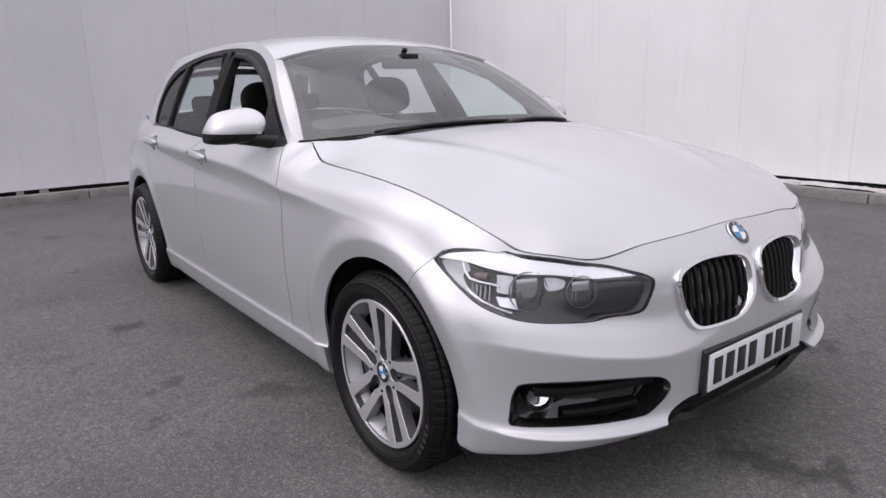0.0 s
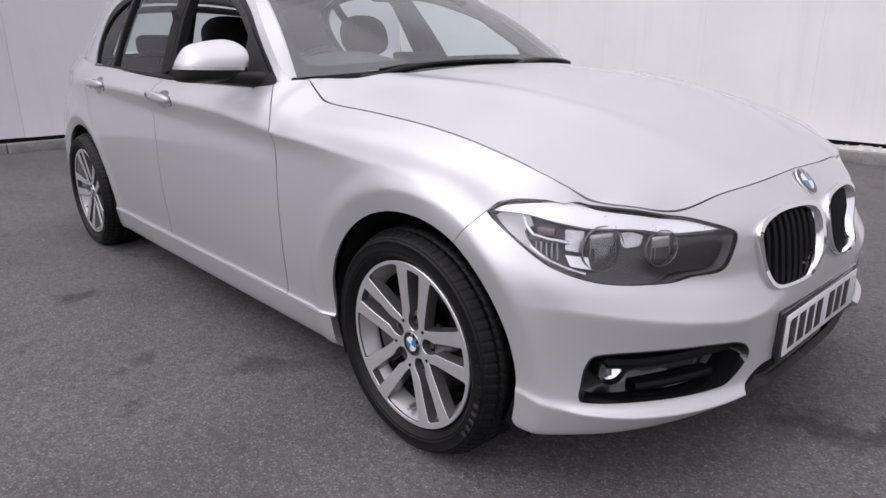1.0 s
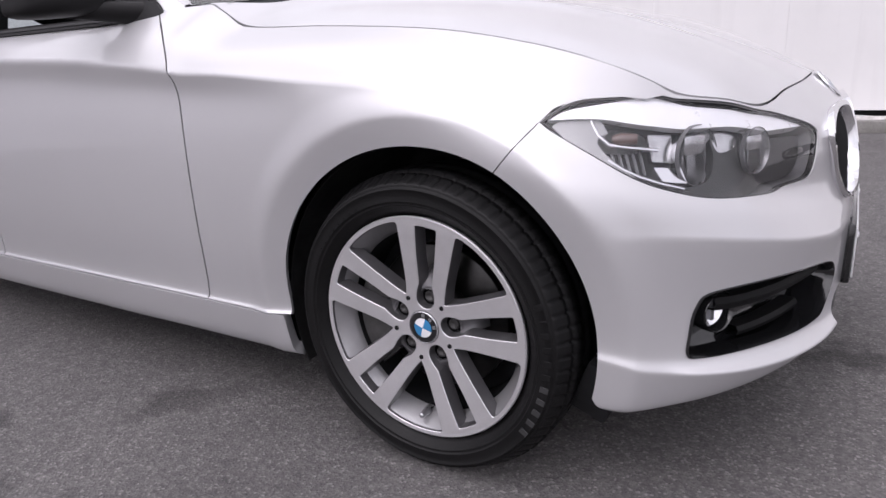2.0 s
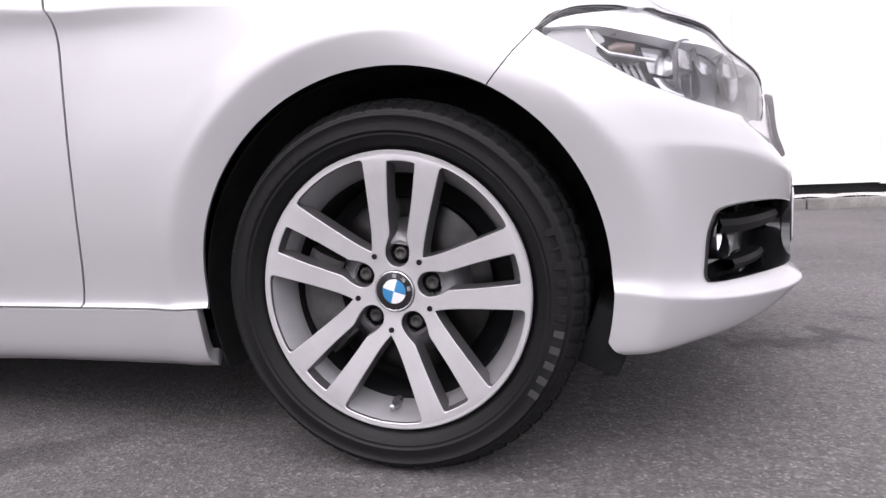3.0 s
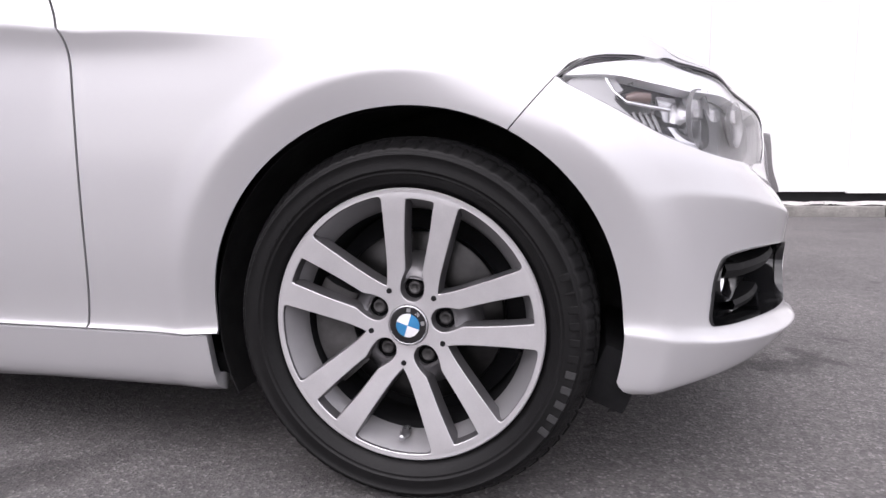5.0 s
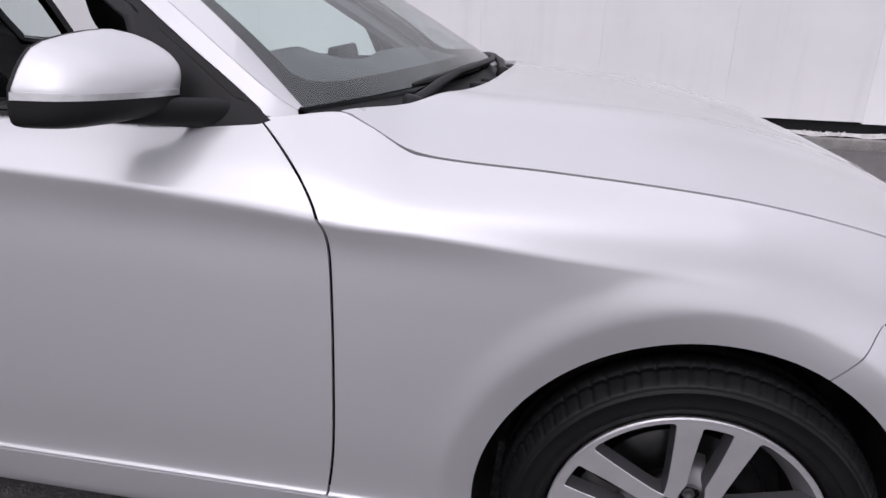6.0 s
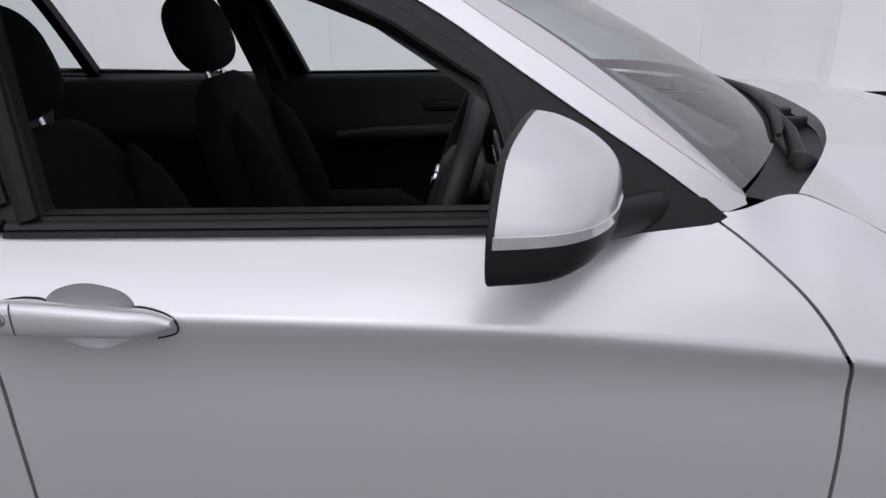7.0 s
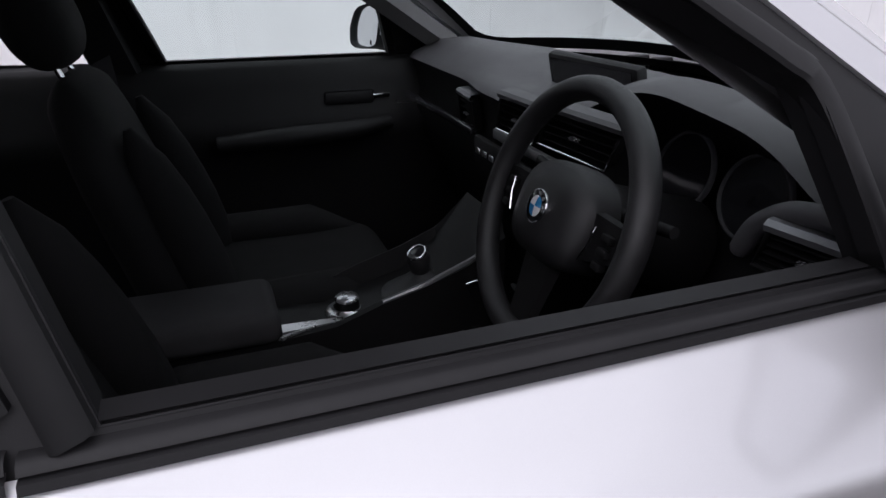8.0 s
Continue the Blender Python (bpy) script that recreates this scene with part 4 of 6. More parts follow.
box(b, -3.38, -3.12, -0.705, -0.53, 0.83, 0.935, bevel=0.03)
part("tail_lamp", b, TAIL_RED, car, "red tail lamp", both=True)
b = bmesh.new()
box(b, -3.50, -3.10, -0.66, 0.66, 0.24, 0.66, bevel=0.05)
part("rear_bumper_core", b, PAINT, car)

# black cowl below the windscreen
b = bmesh.new()
rows = []
for t in np.linspace(0, 1, 7):
    row = []
    for y in np.linspace(-0.715, 0.715, 60):
        w = y / 0.738
        xb = float(np.interp(abs(y), [0, 0.18, 0.36, 0.50, 0.62, 0.72], [-0.376, -0.382, -0.402, -0.459, -0.548, -0.62]))
        xs2 = -0.692 + 0.235 * (1 - abs(w) ** 2.4)
        x = xb + (xs2 - 0.01 - xb) * t
        row.append((x, y, 0.936 + 0.032 * (1 - w * w) + 0.010 * t - 0.022 * (1 - w * w) * math.sin(math.pi * t)))
    rows.append(row)
grid(b, rows)
bmesh.ops.recalc_face_normals(b, faces=b.faces[:])
part("cowl_panel", b, BLACK_TRIM, car, "black plastic cowl under the wipers")


def screen_foot(y):
    w = y / 0.738
    return Vector((-0.692 + 0.235 * (1 - abs(w) ** 2.4), y, 0.956 + 0.035 * (1 - w * w)))


def wiper(pivot, y0, y1):
    """A wiper at rest along the foot of the windscreen: curved blade, arm and pivot cap."""
    mid = screen_foot((y0 + y1) / 2) + Vector((-0.004, 0, 0.012))
    b = bmesh.new()
    p = screen_foot(pivot) + Vector((0.040, 0, -0.022))
    tube(b, [p, p.lerp(mid, 0.3) + Vector((0.008, 0, 0.012)), p.lerp(mid, 0.7) + Vector((0.004, 0, 0.010)), mid], [0.013, 0.011, 0.008, 0.006], 10)
    lathe(b, [(0.019, 0.01), (0.019, -0.012), (0.014, -0.017), (0.0, -0.018)], 18, aim_up(p))
    arm = part("wiper", b, BLACK_TRIM, car, "black wiper arm and blade")
    b = bmesh.new()
    tube(b, [screen_foot(y) + Vector((0.000, 0, 0.004 + 0.006 * math.sin(math.pi * (y - y0) / (y1 - y0)))) for y in np.linspace(y0, y1, 14)], [0.004] + [0.0085] * 12 + [0.004], 8)
    part("blade", b, RUBBER, arm)


def aim_up(p):
    return Matrix.Translation(p) @ Vector((0.25, 0, 1)).normalized().to_track_quat("-Y", "Z").to_matrix().to_4x4()


wiper(-0.56, -0.50, 0.12)
wiper(-0.02, 0.10, 0.60)
for y in (-0.30, -0.22, 0.24, 0.32):
    b = bmesh.new()
    p = screen_foot(y) + Vector((0.05, 0, -0.026))
    box(b, p.x - 0.03, p.x + 0.03, y - 0.012, y + 0.012, p.z - 0.02, p.z + 0.012, bevel=0.006)
    part("cowl_rib", b, BLACK_TRIM, car)


# ---- wheels ----
def wheel_face(r):
    """Depth of the wheel's machined face at a radius."""
    return np.interp(r, [0.0, 0.045, 0.075, 0.105, 0.15, 0.195, 0.218, 0.222], [-0.0785, -0.0790, -0.0815, -0.0845, -0.0895, -0.0945, -0.0963, -0.0961])


def spoke_pair():
    """A fifth of the wheel's face: two bars with a keyhole slot between them, and half a window on either side."""
    def polar(r, deg):
        return (r * math.sin(radians(deg)), r * math.cos(radians(deg)))

    edge = [polar(0.0355, a) for a in range(0, 37, 6)] + [polar(r, 36) for r in (0.05, 0.0735)]
    edge += [tuple(p) for p in curve_points([(0.0432, 0.0610), (0.0428, 0.0660), (0.0432, 0.078), (0.0455, 0.100), (0.0535, 0.150), (0.0622, 0.1985), (0.0642, 0.2040), (0.0682, 0.2072), polar(0.2195, 20.5)], 4, False)]
    edge += [polar(0.2195, a) for a in range(22, 37, 2)] + [polar(0.2217, a) for a in range(36, -1, -3)]
    whole = edge + [(-x, z) for x, z in edge[::-1] if x > 1e-6]
    half = [(0.0, 0.2125), (0.0185, 0.2115), (0.0232, 0.2095), (0.0243, 0.2040), (0.0215, 0.150), (0.0165, 0.100), (0.0160, 0.092), (0.0180, 0.084), (0.0205, 0.074), (0.0215, 0.063), (0.0200, 0.053), (0.0150, 0.0455), (0.0075, 0.0405), (0.0, 0.0395)]
    slot = half + [(-x, z) for x, z in half[-2:0:-1]]
    slot = np.array(curve_points(slot, 3))
    b = panel(lambda x, z: (x, wheel_face(np.hypot(x, z)), z), whole, 26, 34, holes=(slot,), rim=0.0)
    for f in b.faces:
        if f.normal.y > 0:
            f.normal_flip()
    bmesh.ops.recalc_face_normals(b, faces=b.faces[:])
    if sum(f.normal.y for f in b.faces) > 0:
        bmesh.ops.reverse_faces(b, faces=b.faces[:])
    # bevelled edge and drafted side walls all round
    border = [e for e in b.edges if len(e.link_faces) == 1]
    out = {}
    for e in border:
        lp = e.link_loops[0]
        d = lp.link_loop_next.vert.co - lp.vert.co
        nrm = Vector((-d.z, 0, d.x)).normalized()
        if (lp.face.calc_center_median() - lp.vert.co).dot(nrm) > 0:
            nrm = -nrm
        for v in e.verts:
            out[v] = out.get(v, Vector()) + nrm
    rings_of = {v: [v] + [b.verts.new(v.co + n.normalized() * o + Vector((0, y, 0))) for o, y in ((0.0012, 0.0014), (0.0045, 0.032))] for v, n in out.items()}
    for e in border:
        lp = e.link_loops[0]
        p, q = rings_of[lp.vert], rings_of[lp.link_loop_next.vert]
        for k in (0, 1):
            f = b.faces.new((q[k], p[k], p[k + 1], q[k + 1]))
            f.material_index = k
        e.smooth = False
    return b


def make_wheel():
    """A front wheel round its own centre, its face towards -y."""
    hub = new("wheel")
    hub.parent = car
    b = bmesh.new()
    prof = [(0.222, -0.070), (0.232, -0.088), (0.240, -0.0985), (0.250, -0.1050), (0.2505, -0.1064), (0.2525, -0.1070), (0.2535, -0.1064), (0.257, -0.1082), (0.2575, -0.1094), (0.2590, -0.1098), (0.2600, -0.1094), (0.268, -0.1110), (0.280, -0.1085), (0.2806, -0.1096), (0.2826, -0.1090), (0.2832, -0.1064), (0.2865, -0.1035), (0.2885, -0.1045), (0.2920, -0.1000), (0.2970, -0.0905), (0.3022, -0.0785), (0.3060, -0.0725), (0.303, -0.070), (0.305, -0.066), (0.3105, -0.063), (0.3115, -0.028), (0.305, -0.025), (0.305, -0.018), (0.312, -0.015), (0.312, 0.015), (0.305, 0.018), (0.305, 0.025), (0.3115, 0.028), (0.3105, 0.063), (0.308, 0.084), (0.298, 0.104), (0.27, 0.111), (0.24, 0.098), (0.222, 0.07)]
    n = 504
    rings = []
    for i in range(n):
        a = 2 * math.pi * i / n
        ring = []
        for r, y in prof:
            rr = r
            if -0.106 < y < -0.060 and r > 0.286 and i % 7 == 0:
                rr -= 0.0045 if r > 0.2925 else 0.002  # cross cuts in the shoulder
            if -0.03 < y < 0.03 and r > 0.306 and i % 8 == 0:
                rr -= 0.002
            ring.append(bm_vert(b, rr * math.sin(a + (y + 0.08) * 0.35), y, rr * math.cos(a + (y + 0.08) * 0.35)))
        rings.append(ring)
    for i in range(n):
        p, q = rings[i], rings[(i + 1) % n]
        for j in range(len(prof) - 1):
            b.faces.new((p[j], p[j + 1], q[j + 1], q[j]))
    for v in b.verts:
        v.co.z = max(v.co.z, -0.3008)
    tyre = part("tyre", b, RUBBER, hub, "black low-profile tyre", sharp=28)
    for k in range(11):
        b = bmesh.new()
        a = radians(70 + k * 5.4)
        m = Matrix.Translation((0.274 * math.sin(a), -0.1116, 0.274 * math.cos(a))) @ Matrix.Rotation(a, 4, "Y")
        box(b, -0.0058 if k != 1 else -0.002, 0.0058 if k != 1 else 0.002, -0.0008, 0.0008, -0.0080, 0.0080, bevel=0.0006, m=m, segments=1)
        part("sidewall_bar", b, RUBBER_MARK if k > 5 else RUBBER, tyre)
    for k in range(10):
        b = bmesh.new()
        a = radians(-66 + k * 4.2)
        m = Matrix.Translation((0.263 * math.sin(a), -0.1103, 0.263 * math.cos(a))) @ Matrix.Rotation(a, 4, "Y")
        box(b, -0.006, 0.006, -0.0006, 0.0006, -0.0035, 0.0035, m=m)
        part("sidewall_bar", b, RUBBER, tyre)
    # rim: bright lip, sloped pockets, deep barrel coloured near black for its shade
    b = bmesh.new()
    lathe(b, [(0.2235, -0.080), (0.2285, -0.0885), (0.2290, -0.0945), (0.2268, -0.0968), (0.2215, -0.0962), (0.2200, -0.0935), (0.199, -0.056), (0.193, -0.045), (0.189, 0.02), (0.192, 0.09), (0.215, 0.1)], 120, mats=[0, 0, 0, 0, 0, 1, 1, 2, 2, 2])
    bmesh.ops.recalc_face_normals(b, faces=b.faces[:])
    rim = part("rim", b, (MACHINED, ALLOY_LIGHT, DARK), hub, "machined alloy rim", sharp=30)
    master = spoke_pair()
    for k in range(5):
        turn = Matrix.Rotation(radians(72 * k + 7.5), 4, "Y")
        b = master.copy()
        bmesh.ops.transform(b, matrix=turn, verts=b.verts)
        part("spoke", b, (MACHINED, ALLOY_GREY), rim, sharp=24)
        # bolt in its pocket, and the ramp up the slot behind it
        b = bmesh.new()
        m = turn @ Matrix.Translation((0, 0, 0.061))
        lathe(b, [(0.0215, -0.066), (0.0190, -0.066), (0.0178, -0.060), (0.0172, -0.050), (0.0, -0.049)], 28, m, mats=[0, 0, 1, 1])
        bmesh.ops.recalc_face_normals(b, faces=b.faces[:])
        # pocket floor near black: the shade in the hole put into the colour
        part("bolt_pocket", b, (ALLOY_GREY, DARK), rim)
        b = bmesh.new()
        lathe(b, [(0.0, -0.060), (0.0055, -0.060), (0.0068, -0.064), (0.0105, -0.064), (0.0115, -0.061), (0.0115, -0.048)], 12, m)
        part("wheel_bolt", b, CAST, rim, "dark wheel bolt in its pocket")
        b = bmesh.new()
        rows = []
        for r, w, y in ((0.076, 0.0200, -0.0640), (0.084, 0.0195, -0.062), (0.096, 0.0165, -0.052), (0.112, 0.0180, -0.036), (0.118, 0.0185, -0.020)):
            rows.append([turn @ Vector((w * q, y - 0.004 * abs(q), r)) for q in (-1, -0.6, 0, 0.6, 1)])
        grid(b, rows)
        bmesh.ops.recalc_face_normals(b, faces=b.faces[:])
        part("slot_ramp", b, ALLOY_GREY, rim)
        # dark disc in place of a small hole, its shade drawn as colour
        b = bmesh.new()
        m = Matrix.Rotation(radians(72 * k + 7.5 + 36), 4, "Y") @ Matrix.Translation((0, 0, 0.0655))
        lathe(b, [(0.0048, -0.0795), (0.0045, -0.0825), (0.0036, -0.0828), (0.0, -0.0822)], 14, m)
        part("hole_dot", b, DARK, rim)
    master.free()
    badge(hub, Matrix.Translation((0, -0.0795, 0)), 0.0335, tilt=18)
    b = bmesh.new()
    m = Matrix.Rotation(radians(184), 4, "Y") @ Matrix.Translation((0, 0, 0.196))
    lathe(b, [(0.0, -0.088), (0.0048, -0.088), (0.0058, -0.085), (0.0058, -0.074), (0.0085, -0.069), (0.0085, -0.05)], 14, m)
    part("valve", b, SATIN, rim, "silver tyre valve")
    b = bmesh.new()
    lathe(b, [(0.07, -0.012), (0.150, -0.012), (0.152, -0.010), (0.152, 0.010), (0.07, 0.012)], 72)
    lathe(b, [(0.0, -0.040), (0.055, -0.040), (0.072, -0.030), (0.075, -0.010)], 40)
    part("brake_disc", b, STEEL, hub, "grey steel brake disc")
    b = bmesh.new()
    rows = []
    for i in range(13):
        m = Matrix.Rotation(radians(228 + i * 5.5), 4, "Y")
        top = 0.180 - 0.006 * (abs(i - 6) / 6) ** 2
        rows.append([m @ Vector((0, y, z)) for y, z in ((-0.050, 0.108), (-0.056, 0.118), (-0.056, top - 0.02), (-0.046, top), (0.04, top), (0.045, 0.108))])
    vs = grid(b, rows, closed=True)
    b.faces.new(vs[0])
    b.faces.new(vs[-1][::-1])
    bmesh.ops.recalc_face_normals(b, faces=b.faces[:])
    part("brake_caliper", b, CAST, hub, "cast grey brake caliper")
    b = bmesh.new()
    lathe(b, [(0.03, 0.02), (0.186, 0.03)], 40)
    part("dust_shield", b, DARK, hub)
    return hub


def bm_vert(b, x, y, z):
    return b.verts.new((x, y, z))


def badge(parent, m, r, tilt=0.0):
    """A round enamel badge: black ring with a bright edge, four quarters in blue and white."""
    b = bmesh.new()
    lathe(b, [(r, 0.002), (r, -0.0012), (r * 0.97, -0.0020), (r * 0.93, -0.0014)], 48, m)
    ring = part("badge", b, CHROME, parent, "round blue and white enamel badge")
    b = bmesh.new()
    lathe(b, [(r * 0.93, -0.0014), (r * 0.62, -0.0024)], 48, m)
    part("badge_ring", b, GLOSS_BLACK, ring)
    b = bmesh.new()
    for k in (-1, 0, 1):
        mm = m @ Matrix.Rotation(radians(42 + k * 38), 4, "Y") @ Matrix.Translation((0, -0.0024, r * 0.775))
        box(b, -r * 0.10, r * 0.10, -0.0005, 0.0005, -r * 0.09, r * 0.09, m=mm)
    part("badge_marks", b, SATIN, ring)
    for q in range(4):
        b = bmesh.new()
        c = b.verts.new(m @ Vector((0, -0.0042, 0)))
        edge = [b.verts.new(m @ Vector((r * 0.60 * math.sin(radians(q * 90 + tilt + a)), -0.0024, r * 0.60 * math.cos(radians(q * 90 + tilt + a))))) for a in range(0, 91, 10)]
        for p, s in zip(edge, edge[1:]):
            b.faces.new((c, p, s))
        bmesh.ops.recalc_face_normals(b, faces=b.faces[:])
        part("badge_quarter", b, BLUE if q % 2 == 0 else BADGE_WHITE, ring)
    return ring


wheel = make_wheel()
wheel.matrix_basis = pose(0.0, -0.765, 0.302)
copy_thing(wheel, pose(-2.69, -0.775, 0.302, 0, 50, 0))
copy_thing(wheel, pose(0.0, 0.765, 0.302, 0, 20, 180))
copy_thing(wheel, pose(-2.69, 0.775, 0.302, 0, 75, 180))

# dark arch liners and the floor pan
for hx in (0.0, -2.69):
    b = bmesh.new()
    rows = []
    for y in (-0.838, -0.834, -0.82, -0.70, -0.50, -0.46):
        r = ARCH - 0.002 if y < -0.83 else ARCH + 0.012
        rows.append([(hx + r * math.cos(radians(a)), y + 0.045 * float(step(0.16, 0.36, r * math.cos(radians(a)))) * (y < -0.81), 0.302 + r * math.sin(radians(a))) for a in range(-24, 205, 6)])
    vs = grid(b, rows)
    b.faces.new(vs[-1])
    part("arch_liner", b, LINER, car, "black wheel arch liner", both=True)
b = bmesh.new()
box(b, -2.30, -0.37, -0.79, 0.79, 0.17, 0.22, bevel=0.01)
box(b, -3.4, 0.62, -0.45, 0.45, 0.19, 0.26, bevel=0.02)
# two unseen plates added to block light and deepen shadow under the bumper
box(b, 0.37, 0.50, -0.70, 0.70, 0.205, 0.225, bevel=0.004)
box(b, 0.495, 0.60, -0.58, 0.58, 0.222, 0.238, bevel=0.004)
part("floor_pan", b, DARK, car, "dark underbody with added plates that block light under the bumper")
b = bmesh.new()
box(b, -0.036, 0.036, -0.80, -0.48, -0.05, 0.05, bevel=0.006, m=pose(0.335, 0, 0.215, 0, 22, 0))
box(b, 0.300, 0.330, -0.79, -0.50, 0.168, 0.20, bevel=0.006)
part("air_deflector", b, DARK, car, both=True)
# dark sheet added behind the panel gaps, their shade put into its colour
inner = [(u, v) for u, v in [(-2.30, 2.05), (-0.40, 2.05), (-0.40, 6.4), (0.0, 8.1), (0.15, 9.0), (-0.2, 9.6), (-0.55, 9.6), (-0.75, 9.5), (-2.40, 9.5), (-2.40, 6.5), (-2.30, 5.5)]]
part("gap_backing", panel(body, inner, 40, 20, rim=0.0, offset=-0.03), DARK, car, both=True)


# ---- front lamps, grille, intakes, plate ----
def body_off(u, v, off):
    """Points of the body moved out by off along its normal."""
    u, v = np.asarray(u, float), np.asarray(v, float)
    e = 1e-3
    p = np.stack(body(u, v), -1)
    du = np.stack(body(u + e, v), -1) - np.stack(body(u - e, v), -1)
    dv = np.stack(body(u, v + e), -1) - np.stack(body(u, v - e), -1)
    n = np.cross(du, dv)
    n /= np.maximum(np.linalg.norm(n, axis=-1, keepdims=True), 1e-9)
    return p + n * np.asarray(off)[..., None]


def shrunk(poly, k, centre=None):
    poly = np.asarray(poly, float)
    c = poly.mean(0) if centre is None else np.array(centre, float)
    return c + (poly - c) * k


def rings(poly, steps, fill=True):
    """Rings inside an outline on the body: steps of (shrink, offset); the last is filled."""
    b = bmesh.new()
    rows = []
    for k, off in steps:
        q = shrunk(poly, k)
        rows.append([Vector(p) for p in body_off(q[:, 0], q[:, 1], np.full(len(q), off))])
    vs = grid(b, rows, closed=True)
    if fill:
        c = b.verts.new(sum((v.co for v in vs[-1]), Vector()) / len(vs[-1]))
        for p, q in zip(vs[-1], vs[-1][1:] + vs[-1][:1]):
            b.faces.new((p, q, c))
    bmesh.ops.recalc_face_normals(b, faces=b.faces[:])
    return b


def aim(p, d):
    """A frame at p whose -y axis points along d."""
    return Matrix.Translation(p) @ Vector(d).normalized().to_track_quat("-Y", "Z").to_matrix().to_4x4()


headlights = part("headlight", rings(lamp, [(1.0, -0.004), (0.985, -0.03), (0.93, -0.060), (0.6, -0.070)]), LAMP_GREY, car, "clear headlight with dark housing and white brow", both=True)
part("seal", panel(body, lamp, 60, 40, holes=(lamp.mean(0) + (lamp - lamp.mean(0)) * np.array((0.988, 0.955)),), rim=0.01, offset=-0.002), GLOSS_BLACK, headlights, "black lamp seal", both=True)
brow = curve_points([[0.258, 8.24], (0.292, 8.57), (0.381, 9.10), (0.513, 9.86), (0.639, 9.88), (0.787, 9.72), [0.894, 9.09], (0.769, 9.21), (0.602, 9.06), (0.446, 8.69), (0.353, 8.56)], 5)
part("brow_strip", panel(body, brow, 60, 18, rim=0.02, offset=-0.007), LIGHT_TUBE, headlights, "white light strip", both=True)
dark = curve_points([(0.617, 8.88), (0.769, 9.10), [0.889, 8.91], (0.925, 8.58), (0.890, 7.50), (0.766, 7.32), (0.73, 7.10), (0.60, 6.74), (0.52, 6.69), (0.495, 6.96), (0.585, 7.37), (0.608, 8.21)], 4)
part("lamp_apron", panel(body, dark, 40, 20, rim=0.02, offset=-0.030), LAMP_BLACK, headlights, "smooth dark lamp panel", both=True)
cell = curve_points([(0.334, 8.11), (0.361, 8.45), (0.443, 8.56), (0.450, 8.10), (0.367, 7.84)], 4)
part("indicator_cell", panel(body, cell, 16, 10, rim=0.01, offset=-0.034), LAMP_BLACK, headlights, both=True)


def lamp_bowl(u, v, r, off):
    """A round reflector: upper half coloured bright and lower half dim for its reflection, with its bulb shield and a
    clear cover.
    """
    m = aim(body_off(u, v, off), (0.90, -0.42, 0.06))
    b = bmesh.new()
    lathe(b, [(r * 1.005, -0.004), (r, -0.0105), (r * 0.985, -0.0112), (r * 0.965, -0.010), (r * 0.90, 0.000), (r * 0.78, 0.014), (r * 0.58, 0.024), (r * 0.30, 0.030), (0.0, 0.032)], 40, m)
    bmesh.ops.recalc_face_normals(b, faces=b.faces[:])
    back = m.inverted()
    # bright above, dim below: the bowl's reflection is put into its colours
    for f in b.faces:
        q = back @ f.calc_center_median()
        f.material_index = 2 if math.hypot(q.x, q.z) > r * 0.955 else 0 if q.z > r * 0.02 else 1
    bowls = part("reflector", b, (LAMP_SATIN, LAMP_DIM, LAMP_GREY), headlights, "chrome reflector bowl", both=True)
    b = bmesh.new()
    box(b, -r * 0.62, r * 0.50, -0.008, 0.004, r * 0.04, r * 0.66, bevel=0.003, m=m)
    part("bulb_shield", b, LAMP_SATIN, bowls, both=True)
    for x, z in ((-r * 0.12, r * 0.38), (r * 0.34, r * 0.30)):
        b = bmesh.new()
        lathe(b, [(0.0, -0.0075), (0.004, -0.007), (0.0045, -0.004)], 12, m @ Matrix.Translation((x, 0, z)))
        part("shield_hole", b, LAMP_BLACK, bowls, both=True)
    for q in (-0.55, -0.30, 0.62):
        b = bmesh.new()
        box(b, r * q - 0.0012, r * q + 0.0012, -0.002, 0.016, -r * 0.62, r * 0.02, bevel=0.0008, m=m)
        part("reflector_step", b, LAMP_MID, bowls, both=True)


lamp_bowl(0.556, 8.20, 0.051, -0.030)
lamp_bowl(0.721, 8.52, 0.041, -0.026)
flank = curve_points([[0.264, 8.14], (0.300, 8.52), (0.352, 8.60), [0.372, 8.30], (0.352, 7.98), (0.392, 7.36), [0.425, 7.02], (0.335, 7.60)], 4)
part("lamp_side", panel(body, flank, 20, 16, rim=0.012, offset=-0.016), LAMP_PALE, headlights, "pale grey lamp side panel", both=True)
shelf = curve_points([[0.462, 7.58], [0.520, 7.70], [0.530, 7.22], [0.478, 7.16]], 4)
part("chrome_bracket", panel(body, shelf, 12, 8, rim=0.012, offset=-0.024), LAMP_SILVER, headlights, "bright chrome lower bracket", both=True)
bracket = curve_points([[0.456, 8.56], [0.510, 8.78], [0.508, 7.86], [0.462, 7.80]], 4)
part("chrome_bracket", panel(body, bracket, 12, 10, rim=0.014, offset=-0.028), LAMP_SATIN, headlights, "chrome lamp bracket", both=True)
link = curve_points([(0.612, 8.95), (0.672, 9.0), (0.668, 8.55), (0.618, 8.35)], 4)
part("chrome_bracket", panel(body, link, 10, 8, rim=0.010, offset=-0.028), LAMP_SATIN, headlights, both=True)
